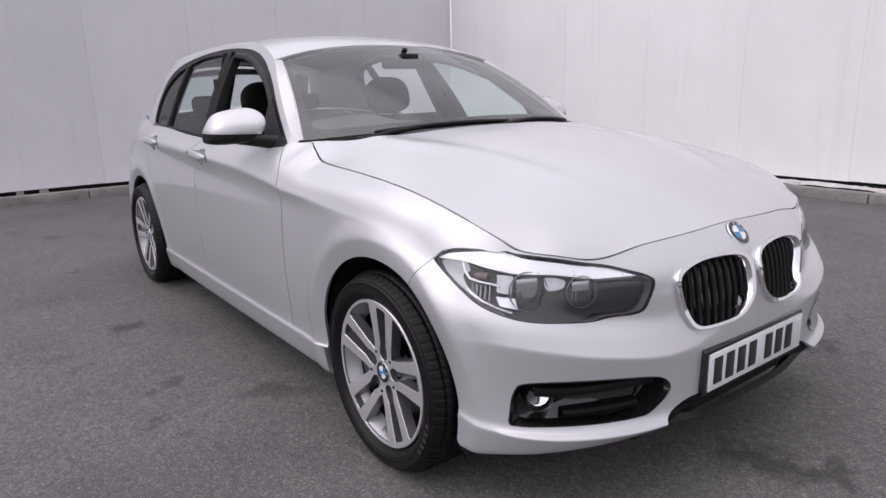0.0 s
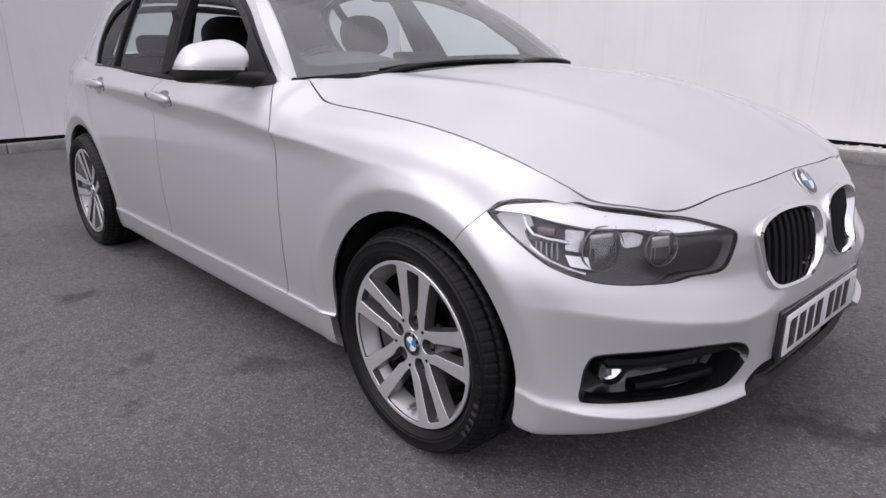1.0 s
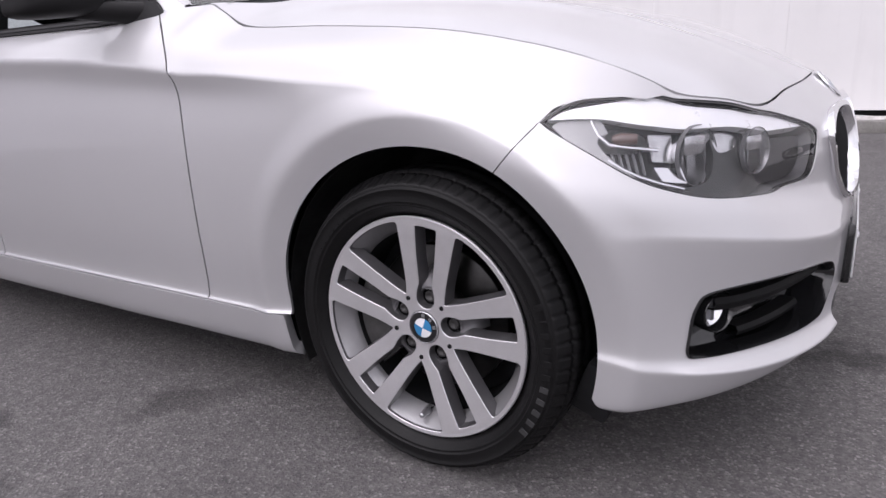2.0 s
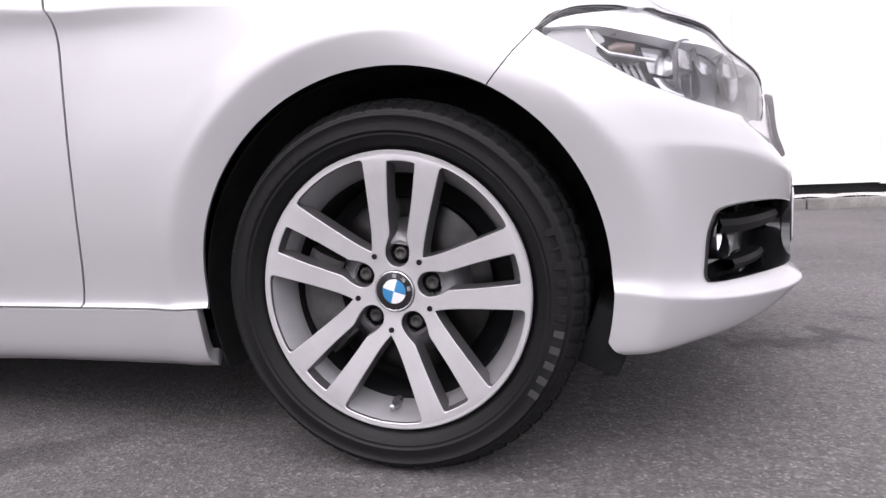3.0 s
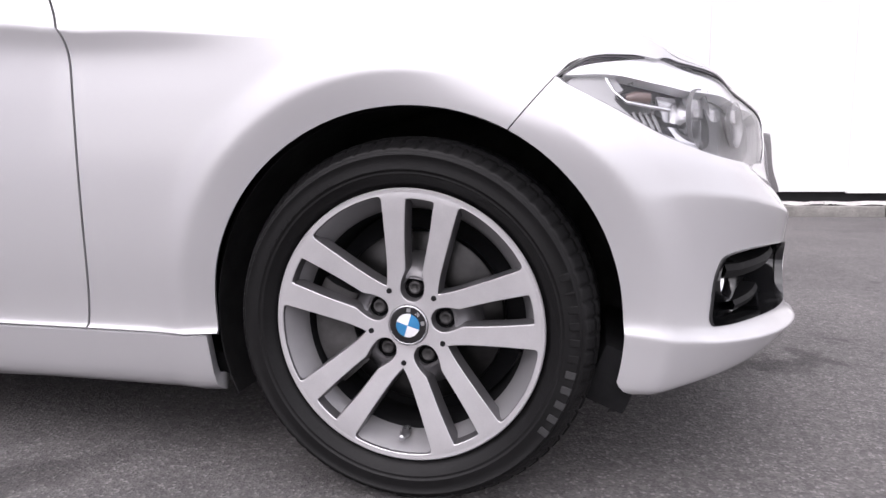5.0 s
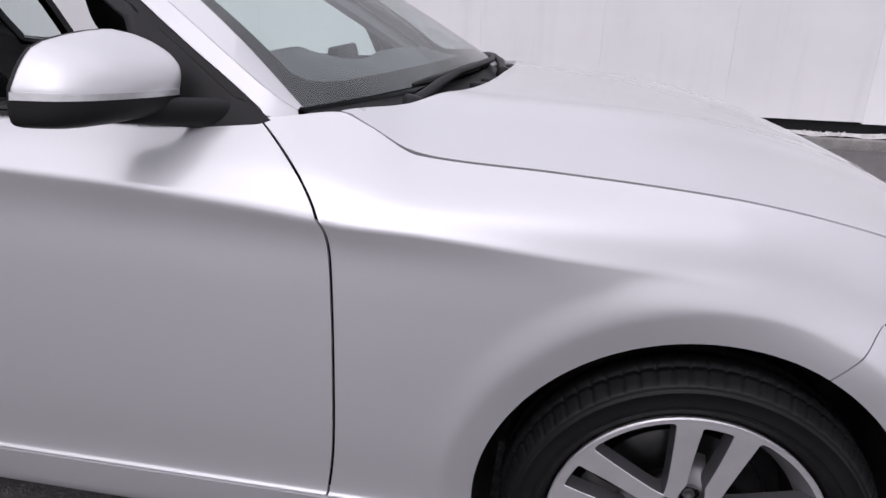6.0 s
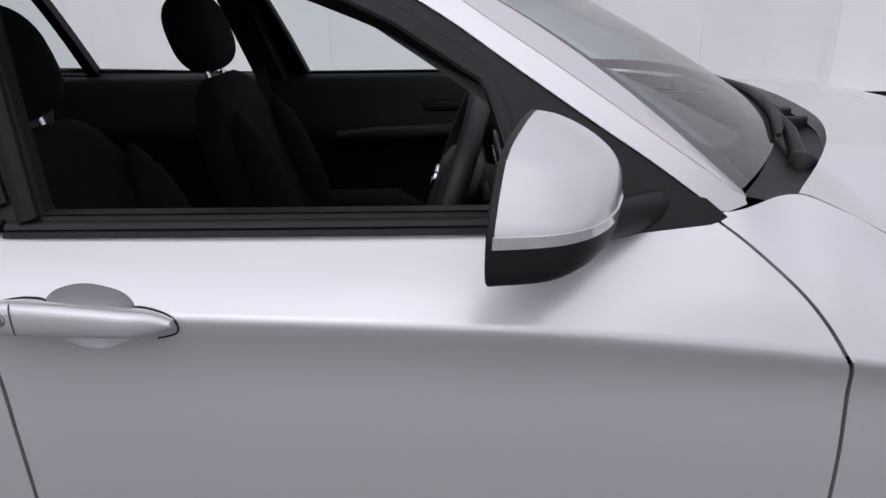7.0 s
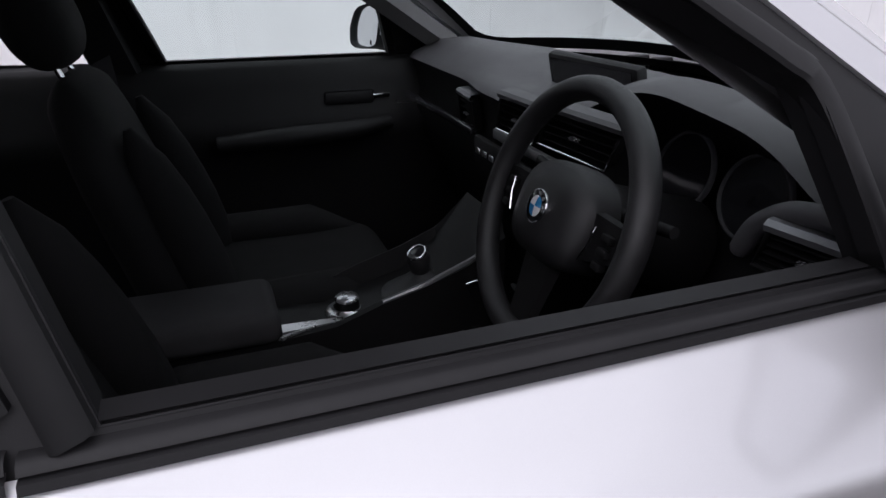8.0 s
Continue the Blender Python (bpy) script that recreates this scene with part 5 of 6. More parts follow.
for line in ([(0.340, 8.52), (0.352, 8.20), (0.374, 8.00), (0.410, 8.02), (0.470, 8.10)], [(0.372, 7.50), (0.400, 7.28), (0.430, 7.12), (0.470, 7.02), (0.515, 6.98)]):
    b = bmesh.new()
    tube(b, [Vector(body_off(u, v, -0.018)) for u, v in line], 0.0034, 8)
    part("chrome_bar", b, LAMP_SILVER, headlights, "bright chrome bar", both=True)
for k in range(5):
    b = bmesh.new()
    u = 0.388 + 0.014 * k
    tube(b, [Vector(body_off(u, 7.34 - 0.02 * k, -0.026)), Vector(body_off(u - 0.006, 7.82 + 0.05 * k, -0.030))], 0.0032, 6)
    part("lamp_flute", b, LAMP_DIM, headlights, both=True)
b = bmesh.new()
tube(b, [Vector(body_off(0.385, 8.22, -0.030)), Vector(body_off(0.40, 8.26, -0.024)), Vector(body_off(0.43, 8.34, -0.022))], [0.008, 0.0105, 0.009], 12)
part("indicator_bulb", b, BULB_AMBER, headlights, "brown-orange indicator bulb", both=True)
for ob in part("lens", panel(body, shrunk(lamp, 0.985), 40, 24, rim=0.0, offset=-0.003), LENS, headlights, "clear lamp cover", both=True):
    ob.visible_shadow = False

# kidney grille
kidneys = part("kidney_grille", rings(kidney, [(1.0, 0.0), (0.95, -0.026), (0.5, -0.028)]), GLOSS_BLACK, car, "chrome-framed grille with black upright bars", both=True)
part("chrome_frame", rings(kidney, [(1.03, -0.006), (1.045, 0.004), (1.02, 0.013), (0.93, 0.012), (0.90, 0.004), (0.885, -0.010), (0.88, -0.022)], fill=False), CHROME, kidneys, "chrome surround", both=True)
small = shrunk(kidney, 0.885)
for u in np.linspace(1.048, 1.302, 9):
    vv = [v for v in np.linspace(5.6, 9.2, 240) if inside(small, u, v)]
    if len(vv) < 10:
        continue
    b = bmesh.new()
    rows = []
    for v in np.linspace(vv[0], vv[-1], 14):
        bow = -0.007 - 0.006 * ((v - vv[0]) / (vv[-1] - vv[0]) - 0.5) ** 2 * 4 * (1 if v < 8 else 0.5)
        rows.append([Vector(body_off(u + du, v, bow + oo)) for du, oo in ((-0.006, -0.014), (-0.0055, -0.003), (0.0, 0.002), (0.0055, -0.003), (0.006, -0.014))])
    grid(b, rows)
    bmesh.ops.recalc_face_normals(b, faces=b.faces[:])
    part("grille_bar", b, BLACK_TRIM, kidneys, both=True)

# fog lamp intake
intakes = part("fog_intake", rings(fog, [(1.0, -0.002), (0.985, -0.02), (0.93, -0.07), (0.5, -0.085)]), GLOSS_BLACK, car, "gloss black front intake", both=True)
part("intake_rim", rings(fog, [(1.008, -0.004), (1.004, 0.0025), (0.985, 0.003), (0.965, -0.012)], fill=False), GLOSS_BLACK, intakes, both=True)
b = bmesh.new()
rows = []
for u in np.linspace(0.575, 0.925, 24):
    rows.append([Vector(body_off(u, v, o)) for v, o in ((4.02, -0.06), (3.98, -0.024), (3.88, -0.019), (3.76, -0.024), (3.72, -0.06))])
grid(b, rows)
bmesh.ops.recalc_face_normals(b, faces=b.faces[:])
part("intake_blade", b, PILLAR, intakes, "black blade", both=True)
b = bmesh.new()
rows = []
for u in np.linspace(0.66, 0.90, 18):
    rows.append([Vector(body_off(u, v, o)) for v, o in ((3.30, -0.075), (3.28, -0.047), (3.2, -0.043), (3.12, -0.047), (3.10, -0.075))])
grid(b, rows)
bmesh.ops.recalc_face_normals(b, faces=b.faces[:])
part("intake_blade", b, PILLAR, intakes, both=True)
p = body_off(0.590, float(line_at(0.59, 0.368)), -0.030)
m = aim(p, (0.86, -0.50, 0.03))
b = bmesh.new()
lathe(b, [(0.040, 0.040), (0.0375, -0.004), (0.0355, -0.0065), (0.033, -0.004), (0.030, 0.010), (0.0295, 0.030)], 40, m)
bmesh.ops.recalc_face_normals(b, faces=b.faces[:])
fogs = part("fog_lamp", b, GLOSS_BLACK, intakes, "round fog lamp in a black hood", both=True)
b = bmesh.new()
lathe(b, [(0.0295, 0.012), (0.026, 0.015), (0.019, 0.0200), (0.010, 0.0235), (0.0, 0.0245)], 40, m)
bmesh.ops.recalc_face_normals(b, faces=b.faces[:])
part("reflector", b, LAMP_SILVER, fogs, "bright chrome reflector", both=True)
b = bmesh.new()
box(b, -0.0035, 0.0035, 0.008, 0.024, -0.020, 0.020, bevel=0.002, m=m)
part("bulb_shield", b, DULL_SILVER, fogs, "upright bulb shield", both=True)
# lower grille, lip and plate
part("lower_grille", panel(body, [(0.925, 0.25), (MID, 0.25), (MID, 3.6), (0.98, 3.6), (0.95, 2.9), (0.93, 1.8)], 30, 10, rim=0.0, offset=-0.035), DARK, car, "black lower grille", both=True)
part("splitter", panel(body, [(0.915, 0.0), (MID, 0.0), (MID, 0.85), (0.935, 0.85)], 30, 4, rim=0.02, offset=-0.004), BLACK_TRIM, car, "black lower lip", both=True)
b = bmesh.new()
for z in (0.255, 0.285):
    box(b, 0.625, 0.655, -0.30, 0.30, z - 0.004, z + 0.004, bevel=0.002)
part("grille_slat", b, BLACK_TRIM, car)
b = bmesh.new()
box(b, 0.690, 0.708, -0.272, 0.268, 0.305, 0.437, bevel=0.006)
holder = part("number_plate", b, GLOSS_BLACK, car, "white number plate in a black holder")
b = bmesh.new()
box(b, 0.7085, 0.7125, -0.258, 0.258, 0.316, 0.424, bevel=0.0015)
part("plate_face", b, PLATE_WHITE, holder, "white reflective plate")
for k, y in enumerate((-0.215, -0.155, -0.095, -0.035, 0.055, 0.115, 0.175)):
    b = bmesh.new()
    box(b, 0.7127, 0.7137, y - 0.021, y + 0.021, 0.332, 0.409, bevel=0.0004)
    part("plate_bar", b, INK, holder)
for y in (-0.245, 0.235):
    b = bmesh.new()
    lathe(b, [(0.0, -0.003), (0.005, -0.0025), (0.0065, 0.0)], 16, aim((0.7127, y, 0.409), (1, 0, 0)))
    part("plate_screw", b, PLATE_WHITE, holder)
badge(car, aim((0.6215, 0.0, 0.7065), (0.74, 0, 0.67)), 0.041, tilt=10)


# ---- door handles ----
def handle(x0, parents, lock):
    """A pull handle over a scooped cup, from x0 forward."""
    b = bmesh.new()
    rows = []
    n = 34
    for i in range(n):
        t = i / (n - 1)
        x = x0 - 0.012 + 0.2055 * t
        zc = float(section(x, 8.0, HEIGHT)) + 0.0045 - 0.0055 * t
        h = (0.0200 - 0.0030 * t - 0.0035 * t * t) * min(1.0, 0.25 + 0.75 * math.sin(math.pi / 2 * min(1.0, t / 0.12)) ** 0.7) * (1.0 if t < 0.80 else max(0.10, 1 - ((t - 0.80) / 0.2) ** 2) ** 0.5)
        out = 0.020 * float(step(-0.10, 0.08, t)) * (0.45 + 0.55 * float(step(1.03, 0.74, t)))
        joined = max(float(step(0.053, 0.045, x - x0)), float(step(0.140, 0.148, x - x0)))      # its two ends reach back to the skin
        seat_v = float(np.interp(x - x0, HANDLE_SEAT[0], HANDLE_SEAT[1]))
        row = []
        for k in range(16):
            a = 2 * math.pi * k / 16
            c, sn = math.cos(a), math.sin(a)
            q = Vector((x, -(W - 0.010) - out + 0.011 * math.copysign(abs(c) ** 0.7, c) * (1 if c < 0 else 1.8), zc + h * math.copysign(abs(sn) ** 0.8, sn)))
            if c > -0.01 and sn > -0.01:
                v = 7.9 + (seat_v - 7.9) * math.sin(a) ** 0.6
                skin = Vector(body_off(np.array([x]), np.array([v]), np.array([-0.004 + 0.006 * sn]))[0])
                q = q.lerp(skin, joined * (1.0 if c > 0.2 else 0.55))
            row.append(q)
        rows.append(row)
    vs = grid(b, rows, closed=True)
    b.faces.new(vs[0])
    b.faces.new(vs[-1][::-1])
    bmesh.ops.recalc_face_normals(b, faces=b.faces[:])
    pulls = part("door_handle", b, PAINT, parents, "white pull handle", both=True, sharp=60)
    if lock:
        b = bmesh.new()
        m = aim((x0 + 0.0150, -(W + 0.0215), float(section(x0, 8.0, HEIGHT)) + 0.0065), (0.15, -1, 0.1))
        lathe(b, [(0.0088, 0.004), (0.0085, -0.0005), (0.0074, -0.0012), (0.0070, 0.0), (0.0, 0.0)], 28, m)
        box(b, -0.0012, 0.0012, -0.0006, 0.002, -0.004, 0.004, m=m)
        part("door_lock", b, DULL_SILVER, pulls, "grey key lock", both=True)
        b = bmesh.new()
        rows = []
        for x in (x0 + 0.0262, x0 + 0.0274):
            zc = float(section(x, 8.0, HEIGHT)) + 0.0035
            rows.append([(x + 0.003 * math.cos(radians(a)), -(W + 0.0105 + 0.0113 * abs(math.cos(radians(a))) ** 0.7), zc + 0.0196 * math.copysign(abs(math.sin(radians(a))) ** 0.8, a)) for a in range(-80, 81, 16)])
        grid(b, rows)
        part("handle_joint", b, DARK, pulls, both=True)

    left = [(x0 + dx, v) for dx, v in ((0.0495, 8.20), (0.047, 8.30), (0.042, 8.385), (0.024, 8.41), (0.009, 8.37), (-0.004, 8.29), (-0.0115, 8.15), (-0.0145, 7.97), (-0.0160, 7.80), (-0.0135, 7.62))]
    right = [(x0 + dx, v) for dx, v in ((0.141, 8.16), (0.144, 8.22), (0.150, 8.26), (0.164, 8.23), (0.1815, 8.13), (0.192, 8.02), (0.1955, 7.90), (0.193, 7.74), (0.183, 7.66), (0.169, 7.60))]
    for ends in (left, right):           # black rubber line round the two ends alone
        b = bmesh.new()
        ends = np.array(curve_points(ends, 4, closed=False))
        tube(b, [Vector(p) for p in body_off(*ends.T, np.full(len(ends), 0.0004))], 0.0012, 6)
        part("handle_gasket", b, BLACK_TRIM, parents, both=True)
    cup = cup_outline(x0)
    b = rings(cup, [(1.0, -0.0005), (0.985, -0.002), (0.95, -0.006), (0.88, -0.012), (0.76, -0.018), (0.6, -0.023), (0.4, -0.0265), (0.2, -0.028)])
    part("handle_cup", b, PAINT, parents, "scooped handle recess", both=True)


# ---- door mirrors ----
RIM_OUT, RIM_DIR = np.array((-1.013, -0.988)), np.array((0.3052, 0.9523))      # outer rear edge, and the way inwards
RIM_AHEAD = np.array((0.994, 0.10))
MIRROR_TOP, MIRROR_FLOOR, MIRROR_WAIST = 1.077, 0.940, 0.990
RIM_Z = (0.940, 0.942, 0.946, 0.950, 0.957, 0.966, 0.978, 1.000, 1.023, 1.040, 1.052, 1.062, 1.070, 1.0745, 1.077)
RIM_OUTER = (0.036, 0.022, 0.008, 0.002, 0.0, 0.0, 0.0, 0.004, 0.017, 0.029, 0.041, 0.062, 0.098, 0.130, 0.160)
RIM_INNER = (0.048, 0.075, 0.105, 0.124, 0.140, 0.149, 0.155, 0.161, 0.168, 0.174, 0.180, 0.185, 0.187, 0.184, 0.170)


def mirror_row(z, grow=0.0, n=28):
    """One level of the mirror shell: a rounded nose in plan, from the inner to the outer rear edge."""
    if z >= MIRROR_WAIST:
        h = (z - MIRROR_WAIST) / (MIRROR_TOP - MIRROR_WAIST)
        f = max(0.0, 1 - h ** 3.4) ** (1 / 1.6)
    else:
        h = 0.0
        f = max(0.0, 1 - ((MIRROR_WAIST - z) / (MIRROR_WAIST - MIRROR_FLOOR + 0.001)) ** 3.4) ** (1 / 2.6)
    inner, outer = float(np.interp(z, RIM_Z, RIM_INNER)) + grow, float(np.interp(z, RIM_Z, RIM_OUTER)) - grow
    row = []
    for i in range(n + 1):
        a = math.pi * i / n
        c, s = math.cos(a), math.sin(a)
        side = (1 + math.copysign(abs(c) ** 0.8, c)) / 2
        ahead = (0.102 * f + grow) * abs(s) ** (0.55 if c < 0 else 0.42)
        p = RIM_OUT + RIM_DIR * (outer + (inner - outer) * side + 0.62 * ahead * side) + RIM_AHEAD * ahead
        drop = 0.30 * h * ahead + 0.006 * side * math.exp(-((z - 0.99) / 0.03) ** 2)
        row.append((float(p[0]), float(p[1]), z - drop))
    return row


zs = [0.9945 + (MIRROR_TOP - 0.0003 - 0.9945) * math.sin(math.pi / 2 * i / 20) for i in range(21)]
b = bmesh.new()
vs = grid(b, [mirror_row(z) for z in zs])
b.faces.new(vs[-1])
bmesh.ops.recalc_face_normals(b, faces=b.faces[:])
mirrors = part("door_mirror", b, PAINT, car, "white door mirror with black base and indicator strip", both=True, sharp=60)
b = bmesh.new()
vs = grid(b, [mirror_row(z, 0.001) for z in (0.9403, 0.9415, 0.944, 0.948, 0.954, 0.962, 0.972, 0.984)])
b.faces.new(vs[0])
bmesh.ops.recalc_face_normals(b, faces=b.faces[:])
part("mirror_base", b, BLACK_TRIM, mirrors, "black lower shell", both=True, sharp=60)
b = bmesh.new()
grid(b, [mirror_row(z, g)[9:] for z, g in ((0.9830, 0.0), (0.9838, 0.0022), (0.9944, 0.0022), (0.9952, 0.0))])
bmesh.ops.recalc_face_normals(b, faces=b.faces[:])
part("indicator", b, AMBER, mirrors, "clear indicator strip", both=True, sharp=60)
b = bmesh.new()
grid(b, [mirror_row(z, g)[:10] for z, g in ((0.9830, 0.0), (0.9947, 0.0))])
bmesh.ops.recalc_face_normals(b, faces=b.faces[:])
part("mirror_waist", b, BLACK_TRIM, mirrors, both=True, sharp=60)
b = bmesh.new()
edge = [mirror_row(z) for z in (0.941, 0.944, 0.948, 0.953, 0.960, 0.970, 0.985, 1.000, 1.012, 1.023, 1.033, 1.042, 1.050, 1.057, 1.063, 1.068, 1.072, 1.0745, 1.0765)]
loop = [Vector(r[0]) for r in edge] + [Vector(r[-1]) for r in edge[::-1]]
c = sum(loop, Vector()) / len(loop)
fore = Vector((RIM_AHEAD[0], RIM_AHEAD[1], 0))
rows = [[c + (p - c) * 1.008 + fore * 0.001 for p in loop], [c + (p - c) * 1.005 - fore * 0.005 for p in loop], [c + (p - c) * 0.985 - fore * 0.007 for p in loop], [c + (p - c) * 0.940 - fore * 0.004 for p in loop], [c + (p - c) * 0.925 + fore * 0.012 for p in loop]]
vs = grid(b, rows, closed=True)
b.faces.new(vs[-1])
bmesh.ops.recalc_face_normals(b, faces=b.faces[:])
part("mirror_rim", b, BLACK_TRIM, mirrors, "black mirror rim", both=True)
b = bmesh.new()
vs = [b.verts.new(c + (p - c) * 0.935 + fore * 0.008) for p in loop]
b.faces.new(vs)
bmesh.ops.recalc_face_normals(b, faces=b.faces[:])
for f in b.faces:
    if f.normal.x > 0:
        f.normal_flip()
part("mirror_glass", b, MIRROR, mirrors, "mirror glass", both=True, smooth=False)
b = bmesh.new()
rows = []
for t in np.linspace(0, 1, 12):
    p = Vector((-0.930, -0.872, 0.961)).lerp(Vector((-0.802, -0.758, 0.944)), t)
    hx, hz = 0.050 + 0.028 * t, 0.0225 + 0.006 * t - 0.002 * math.sin(math.pi * t)
    rows.append([p + Vector((hx * math.cos(radians(a)), 0.5 * hx * math.cos(radians(a)), hz * math.sin(radians(a)))) for a in range(0, 360, 24)])
vs = grid(b, rows, closed=True)
b.faces.new(vs[0])
b.faces.new(vs[-1][::-1])
bmesh.ops.recalc_face_normals(b, faces=b.faces[:])
part("mirror_arm", b, BLACK_TRIM, mirrors, "black mirror arm", both=True, sharp=60)
foot = np.array(curve_points([[-0.965, 0.926], [-0.94, 0.962], (-0.86, 0.982), [-0.752, 0.958], [-0.706, 0.915], (-0.82, 0.9205)], 4))
part("mirror_foot", panel(glasshouse, foot, 24, 8, rim=0.03, offset=0.012), BLACK_TRIM, mirrors, "black mirror foot", both=True)
handle(HANDLE_FRONT, front_doors, True)
handle(HANDLE_REAR, rear_doors, False)


# ---- interior ----
def cushion(x0, x1, y0, y1, z0, z1, lean=0.0, puff=0.02, m=Matrix.Identity(4), n=14):
    """A padded block: rounded in all directions, leaning back by lean degrees about its foot."""
    b = bmesh.new()
    box(b, x0, x1, y0, y1, z0, z1, bevel=min(x1 - x0, y1 - y0, z1 - z0) * 0.38, segments=5)
    turn = Matrix.Translation((x0, 0, z0)) @ Matrix.Rotation(radians(-lean), 4, "Y") @ Matrix.Translation((-x0, 0, -z0))
    bmesh.ops.transform(b, matrix=m @ turn, verts=b.verts)
    return b


def seat(yc, back=0.0, head=1.085):
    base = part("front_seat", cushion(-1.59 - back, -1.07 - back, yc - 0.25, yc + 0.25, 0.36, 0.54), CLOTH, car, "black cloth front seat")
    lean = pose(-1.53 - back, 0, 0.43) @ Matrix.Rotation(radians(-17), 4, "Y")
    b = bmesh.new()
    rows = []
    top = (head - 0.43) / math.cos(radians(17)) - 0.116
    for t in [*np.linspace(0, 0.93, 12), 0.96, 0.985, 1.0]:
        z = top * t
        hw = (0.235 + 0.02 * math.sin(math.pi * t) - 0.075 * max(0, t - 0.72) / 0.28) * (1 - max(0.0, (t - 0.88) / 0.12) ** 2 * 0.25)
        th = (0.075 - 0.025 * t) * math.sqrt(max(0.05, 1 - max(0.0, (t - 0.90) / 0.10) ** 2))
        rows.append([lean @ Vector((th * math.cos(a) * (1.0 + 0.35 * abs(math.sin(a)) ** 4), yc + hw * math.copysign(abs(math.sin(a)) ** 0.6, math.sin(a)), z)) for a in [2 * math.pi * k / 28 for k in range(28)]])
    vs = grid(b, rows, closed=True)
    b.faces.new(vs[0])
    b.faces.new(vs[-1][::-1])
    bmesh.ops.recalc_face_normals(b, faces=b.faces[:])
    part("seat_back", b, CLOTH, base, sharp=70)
    for s in (-1, 1):
        b = bmesh.new()
        tube(b, [lean @ Vector((0.07, yc + s * (0.19 - 0.02 * t), 0.02 + 0.46 * t)) for t in np.linspace(0, 1, 8)], [0.012, 0.046, 0.055, 0.058, 0.056, 0.050, 0.038, 0.008], 16)
        part("bolster", b, CLOTH, base)
        b = bmesh.new()
        tube(b, [(-1.61 - back, yc + s * 0.20, 0.52), (-1.45 - back, yc + s * 0.215, 0.545), (-1.25 - back, yc + s * 0.21, 0.55), (-1.10 - back, yc + s * 0.19, 0.51)], [0.01, 0.05, 0.05, 0.012], 16)
        part("bolster", b, CLOTH, base)
        b = bmesh.new()
        tube(b, [lean @ Vector((-0.005, yc + s * 0.058, top - 0.02)), lean @ Vector((-0.006, yc + s * 0.058, top + 0.06))], 0.006, 10)
        part("headrest_post", b, CHROME, base, "chrome headrest post")
    b = bmesh.new()
    geo = bmesh.ops.create_uvsphere(b, u_segments=28, v_segments=18, radius=1.0)
    for v in b.verts:
        x, y, z = v.co
        k = 0.72
        v.co = Vector((math.copysign(abs(x) ** 0.8, x) * 0.062, math.copysign(abs(y) ** k, y) * (0.140 - 0.006 * z), math.copysign(abs(z) ** 0.75, z) * 0.104))
    bmesh.ops.transform(b, matrix=lean @ Matrix.Translation((0.0, yc, (head - 0.43) / math.cos(radians(17)))), verts=b.verts)
    part("headrest", b, CLOTH, base, sharp=70)
    return base


seat(-0.37, 0.112, 1.085)
seat(0.325, 0.0, 1.100)
b = cushion(-2.75, -2.25, -0.62, 0.62, 0.36, 0.55)
bench = part("rear_seat", b, CLOTH, car, "black cloth rear bench")
for yc, w in ((-0.33, 0.29), (0.33, 0.29)):
    part("rear_back", cushion(-2.78, -2.64, yc - w, yc + w, 0.50, 1.00, lean=18), CLOTH, bench)
    part("rear_headrest", cushion(-2.90, -2.81, yc - 0.12, yc + 0.12, 1.00, 1.11, lean=10), CLOTH, bench)
b = bmesh.new()
box(b, -3.38, -2.86, -0.58, 0.58, 0.965, 0.985, bevel=0.006)
part("parcel_shelf", b, CARPET, car)
b = bmesh.new()
box(b, -2.9, -0.55, -0.74, 0.74, 0.225, 0.26, bevel=0.005)
part("carpet_floor", b, CARPET, car)
b = bmesh.new()
box(b, -0.66, -0.60, -0.70, 0.70, 0.24, 0.90, bevel=0.01)
part("bulkhead", b, DARK, car)

# door linings
b = bmesh.new()
rows = []
for z, y in ((0.30, -0.74), (0.42, -0.715), (0.60, -0.735), (0.72, -0.70), (0.76, -0.685), (0.80, -0.70), (0.88, -0.718), (0.925, -0.728), (0.940, -0.740), (0.942, -0.756)):
    rows.append([(x, y, z) for x in np.linspace(-2.42, -0.74, 40)])
grid(b, rows)
bmesh.ops.recalc_face_normals(b, faces=b.faces[:])
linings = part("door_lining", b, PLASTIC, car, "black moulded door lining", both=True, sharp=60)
b = bmesh.new()
tube(b, [(-1.45, -0.678, 0.74), (-1.30, -0.655, 0.752), (-1.10, -0.655, 0.76), (-0.98, -0.685, 0.77)], [0.022, 0.028, 0.026, 0.018], 12)
part("armrest", b, PLASTIC, linings, both=True)
b = bmesh.new()
box(b, -1.075, -0.975, -0.712, -0.698, 0.836, 0.846, bevel=0.004)
part("door_release", b, CHROME, linings, "chrome door release", both=True)
b = bmesh.new()
f = [b.verts.new(p) for p in ((-0.955, -0.7035, 0.822), (-0.880, -0.7035, 0.818), (-0.905, -0.7025, 0.796), (-0.958, -0.7015, 0.776))]
b.faces.new(f)
bmesh.ops.solidify(b, geom=b.faces[:], thickness=0.003)
part("speaker_cover", b, DULL_SILVER, linings, "silver tweeter cover", both=True)
b = bmesh.new()
box(b, -1.16, -1.02, -0.709, -0.696, 0.822, 0.858, bevel=0.01)
part("release_bezel", b, PLASTIC, linings, both=True)
b = bmesh.new()
rows = []
